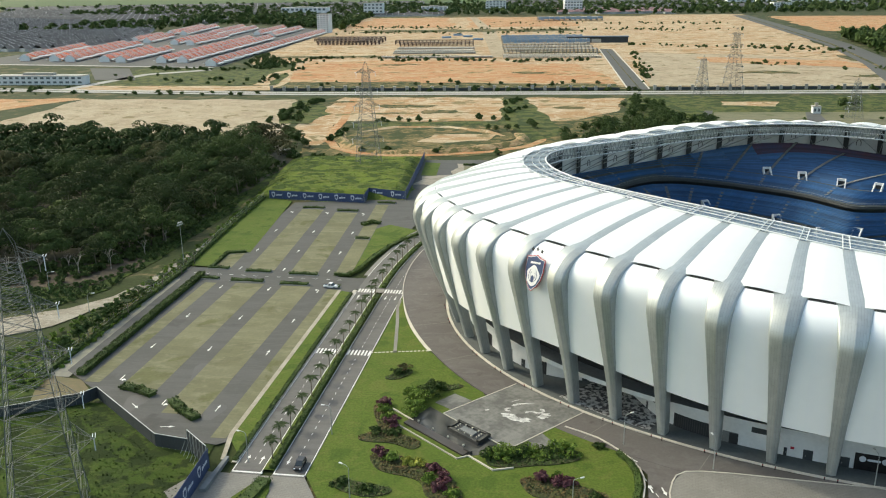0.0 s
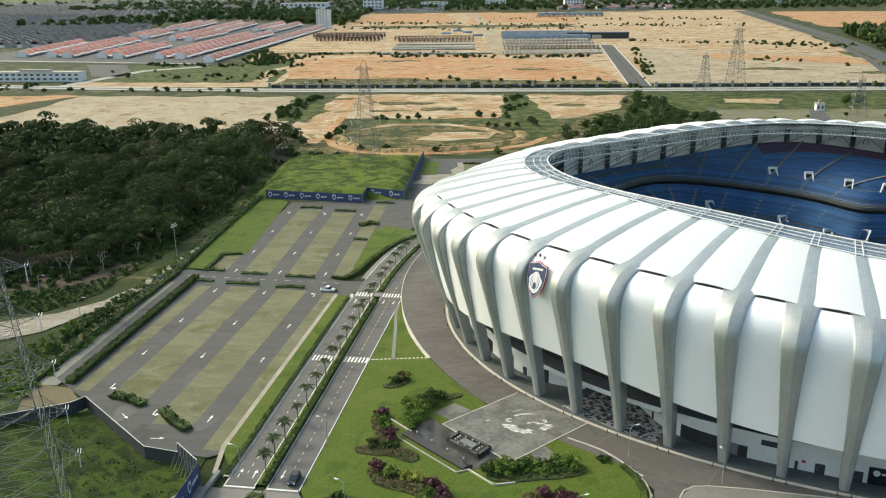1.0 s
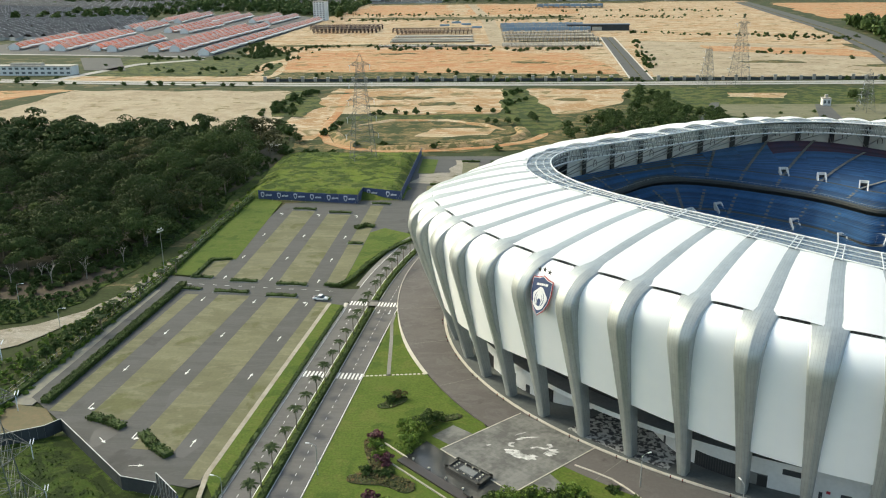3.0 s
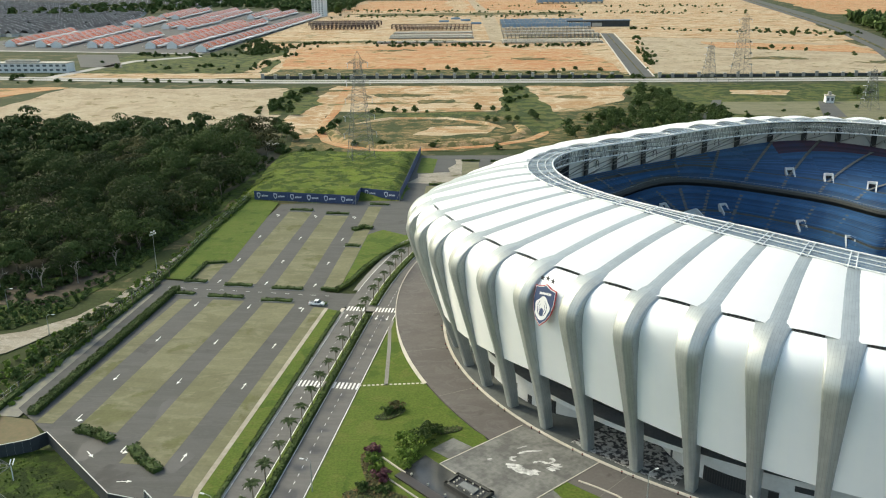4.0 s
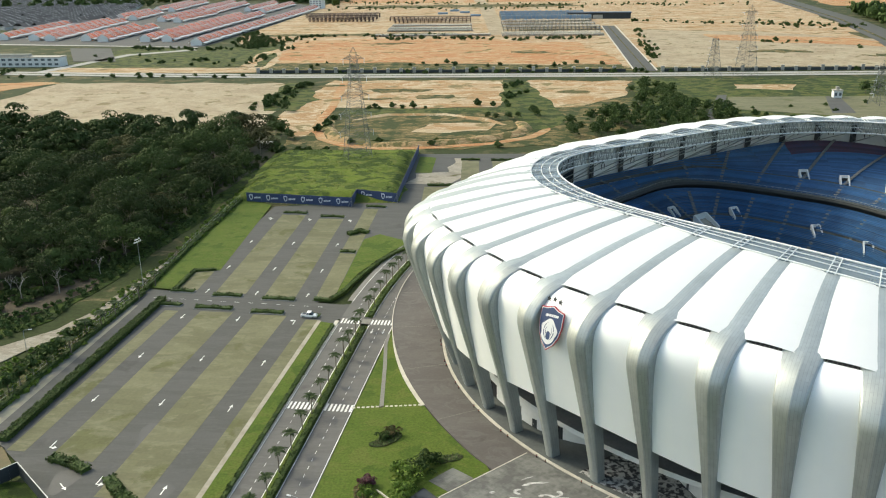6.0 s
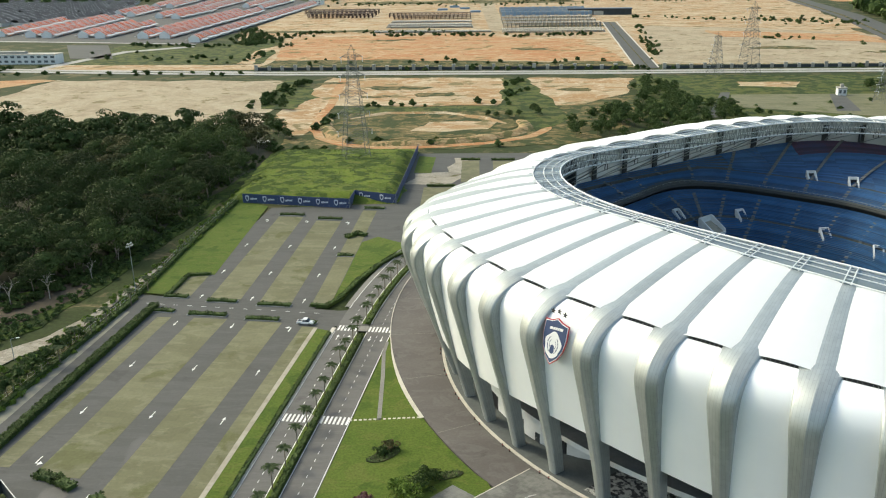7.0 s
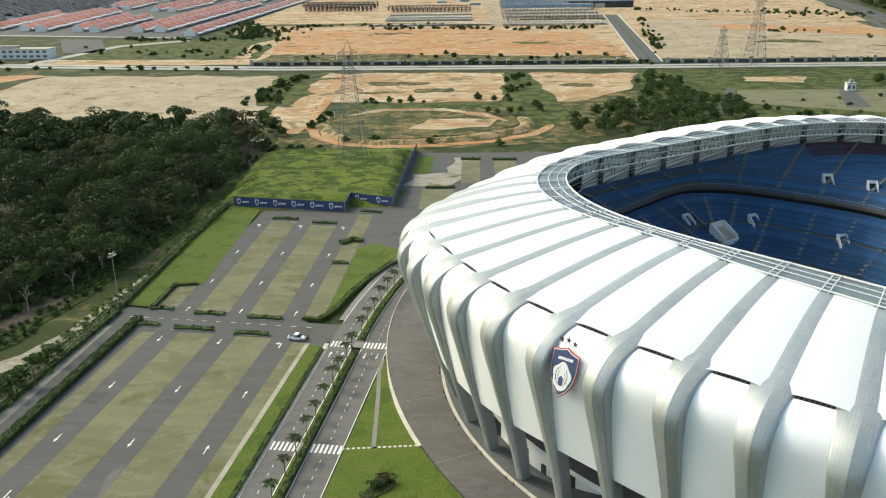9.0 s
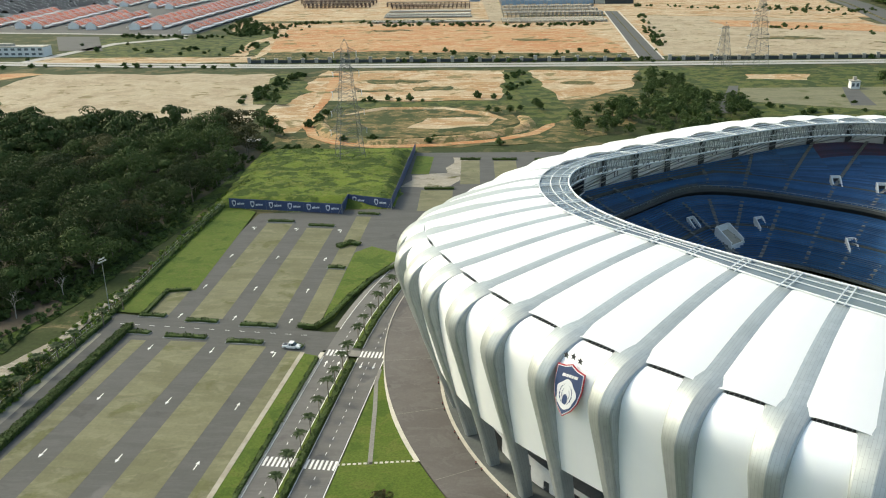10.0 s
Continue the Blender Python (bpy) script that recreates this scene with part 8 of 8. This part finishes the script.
roofs("town", [(-4200, 6800), (-1950, 3650), (-700, 2950), (-300, 3250), (-250, 6000)], 64, 30, 30, 6.0, 14, M_GREYROOF, "grey roofs of the distant town")
roofs("east_town", [(200, 3250), (100, 5000), (1900, 4300), (1500, 3300)], 80, 30, 30, 6.0, -6, M_GREYROOF, "grey roofs of the distant town")
roofs("pink_estate", [(260, 2820), (250, 3150), (640, 3100), (620, 2800)], 40, 18, 18, 6.0, 8, mat("faded_rose_roof", (0.30, 0.17, 0.16), (0.23, 0.13, 0.13), 0.8, scale=0.05, fine=0.5, mix=0.8, island=0.2), "rose-red roofs of a distant estate")

def block_building(x, y, w, d, h, turn, label, floors, cols, material=None, name="apartment_building", band=None, core=0.0):
    """A flat-roofed building: wall, roof slab with parapet, rows of windows."""
    t = thing(name, label, "building", at=pose(x, y, 0, 0, 0, turn))
    sh = Shape()
    sh.box(-w / 2, w / 2, 0, d, -0.4, h)
    part("wall", sh, material or M_WALLW, t)
    rf = Shape()
    rf.box(-w / 2 - 0.4, w / 2 + 0.4, -0.4, d + 0.4, h, h + 0.6)
    rf.box(-w * 0.2, w * 0.15, d * 0.3, d * 0.7, h + 0.6, h + 3.0)
    part("roof", rf, band or M_CONC, t)
    for f in range(floors):
        for c in range(cols):
            wn = Shape()
            x0 = -w / 2 + w * (c + 0.22) / cols
            x1 = -w / 2 + w * (c + 0.78) / cols
            z0 = h * (f + 0.3) / floors
            wn.box(x0, x1, -0.12, 0.05, z0, z0 + h / floors * 0.48)
            part("window", wn, M_WINDOW, t)
    return t
tw = block_building(-333, 1872, 26, 24, 38, -8, "white round-cornered apartment tower", 9, 4)
block_building(-474, 912, 98, 16, 9, -2, "white two-storey shop row with grey window bands", 2, 14, name="shop_building")
block_building(-570, 2860, 150, 60, 26, -3, "long white far warehouse", 2, 10, name="warehouse")
block_building(-330, 2760, 60, 50, 40, 0, "white far office block", 4, 5)
for x, y, w, h in ((1080, 3700, 110, 60), (1200, 3740, 90, 75), (1330, 3640, 130, 55), (1440, 3600, 80, 62), (60, 3050, 70, 38), (320, 3000, 60, 45), (-150, 3000, 90, 22), (1010, 2980, 60, 26)):
    block_building(x, y, w, 40, h, 0, "distant white apartment block above the woods", 5, 6)
block_building(268, 682, 6, 6, 5.0, -6, "small white gatehouse with a flat roof", 1, 2, name="gatehouse")

# construction sites: rows of unfinished frames
def frame_block(name, x0, y0, x1, y1, h, bays, material, label, roof=None, cell=8.0):
    t = thing(name, label, "building site", "unfinished buildings")
    n, k = max(2, bays), max(2, int(abs(y1 - y0) / cell))
    cols = Shape()
    for i in range(n + 1):
        for j in range(k + 1):
            x, y = x0 + (x1 - x0) * i / n, y0 + (y1 - y0) * j / k
            cols.box(x - 0.45, x + 0.45, y - 0.45, y + 0.45, -0.4, h)
    tagged(part("column", cols, material, t), kind="stuff")
    for z in (h * 0.5, h):
        sl = Shape()
        sl.box(min(x0, x1), max(x0, x1), min(y0, y1), max(y0, y1), z - 0.35, z)
        part("slab", sl, material if z < h or roof is None else roof, t)
    top = Shape()
    for i in range(n * 2):
        x = x0 + (x1 - x0) * (i + 0.5) / (n * 2)
        top.box(x - 0.2, x + 0.2, min(y0, y1), max(y0, y1), h, h + 1.2)
    tagged(part("starter_wall", top, material, t), kind="stuff")
    if roof is not None:
        for i in range(n):
            sc = Shape()
            xa, xb = x0 + (x1 - x0) * (i + 0.06) / n, x0 + (x1 - x0) * (i + 0.94) / n
            sc.box(xa, xb, min(y0, y1) - 0.6, min(y0, y1) - 0.5, h * (0.35 + 0.12 * (i % 3)), h + 1.0 + 0.8 * (i % 2))
            part("sheeting", sc, roof, t, "hanging blue scaffold sheet")
    return t
for i, y in enumerate((1590, 1545, 1490)):
    frame_block("building_frame", -300 + 12 * i, y, -170, y + 16, 7, 16, M_RUSTFRAME, "brown unfinished frame of a terrace row")
frame_block("building_frame", -142, 1496, -8, 1511, 6.5, 20, M_RUSTFRAME, "brown unfinished frame of a terrace row")
frame_block("building_frame", -130, 1455, -8, 1470, 5.5, 18, M_RUSTFRAME, "brown unfinished frame of a terrace row")
for y in (1385, 1330):
    frame_block("building_frame", -128, y, -6, y + 22, 1.6, 16, M_KERB, "pale ground slab of a terrace row")
frame_block("building_frame", -126, 1290, -4, 1304, 2.0, 18, M_KERB, "pale ground slab of a terrace row")
frame_block("building_frame", -136, 1216, 20, 1228, 2.0, 18, M_KERB, "pale ground slab of a terrace row")
for y in (1570, 1515, 1460):
    frame_block("building_frame", 42, y, 186, y + 16, 8.5, 24, M_CONC, "grey concrete frame with blue sheeting", M_BLUESHEET)
for y in (1400, 1340, 1285):
    frame_block("building_frame", 40, y, 176, y + 14, 6.0, 24, M_CONC, "grey concrete frame of a terrace row")
for y in (1235, 1205):
    frame_block("building_frame", 36, y, 170, y + 10, 2.4, 22, M_KERB, "pale ground slab of a terrace row")
t = thing("site_shed", "long low dark shed with a pale front", "shed", at=pose(205, 1510, 0, 0, 0, -2))
sh = Shape()
sh.box(-52, 52, 0, 14, -0.4, 9)
part("wall", sh, M_FENCE, t)
sh = Shape()
sh.box(-53, 53, -3, 15, 9, 10.4)
part("roof", sh, mat("dull_blue_sheet_roof", (0.10, 0.14, 0.2), (0.08, 0.11, 0.15), 0.6, scale=0.1, fine=1), t)
sh = Shape()
sh.box(-10, 6, -0.3, 0, 0, 6)
part("door", sh, M_KERB, t)
frame_block("site_shed", 160, 2350, 330, 2390, 9, 12, M_CONC, "far shed with a blue roof", M_BLUESHEET)
for x, y in ((-60, 1660), (-20, 1690), (-40, 1740), (0, 1600)):
    t = thing("sheeted_stack", "low stack under blue sheeting on the site", "stack", "sheeted stacks", at=pose(x, y, 0, 0, 0, 5))
    sh = Shape()
    sh.box(-9, 9, -3, 3, -0.4, 3.0)
    part("sheeting", sh, M_BLUESHEET, t)
# small hut and pale stones on the mound's far side
t = thing("hut", "small hut with a rusty sheet roof beside the wood", "hut", at=pose(-119, 520, 0, 0, 0, 12))
sh = Shape()
sh.box(-4, 4, -2.5, 2.5, -0.3, 2.6)
part("wall", sh, M_BARK, t)
sh = Shape()
sh.box(-4.6, 4.6, -3.1, 3.1, 2.6, 2.8)
part("roof", sh, M_CONC, t)
# car park and lane beyond the stadium
sheet("car_park_east", [(175, 640), (190, 690), (330, 690), (345, 620), (260, 600)], -0.05, M_BAY, label="grass-paver car park beyond the stadium", category="car park")
sheet("road_east", [(150, 600), (185, 700), (192, 700), (160, 600)], -0.02, M_ASPHALT, label="asphalt lane beyond the stadium", category="road")
sheet("road_gate", [(240, 620), (262, 690), (272, 690), (256, 620)], -0.02, M_ASPHALT, label="asphalt lane to the gatehouse", category="road")
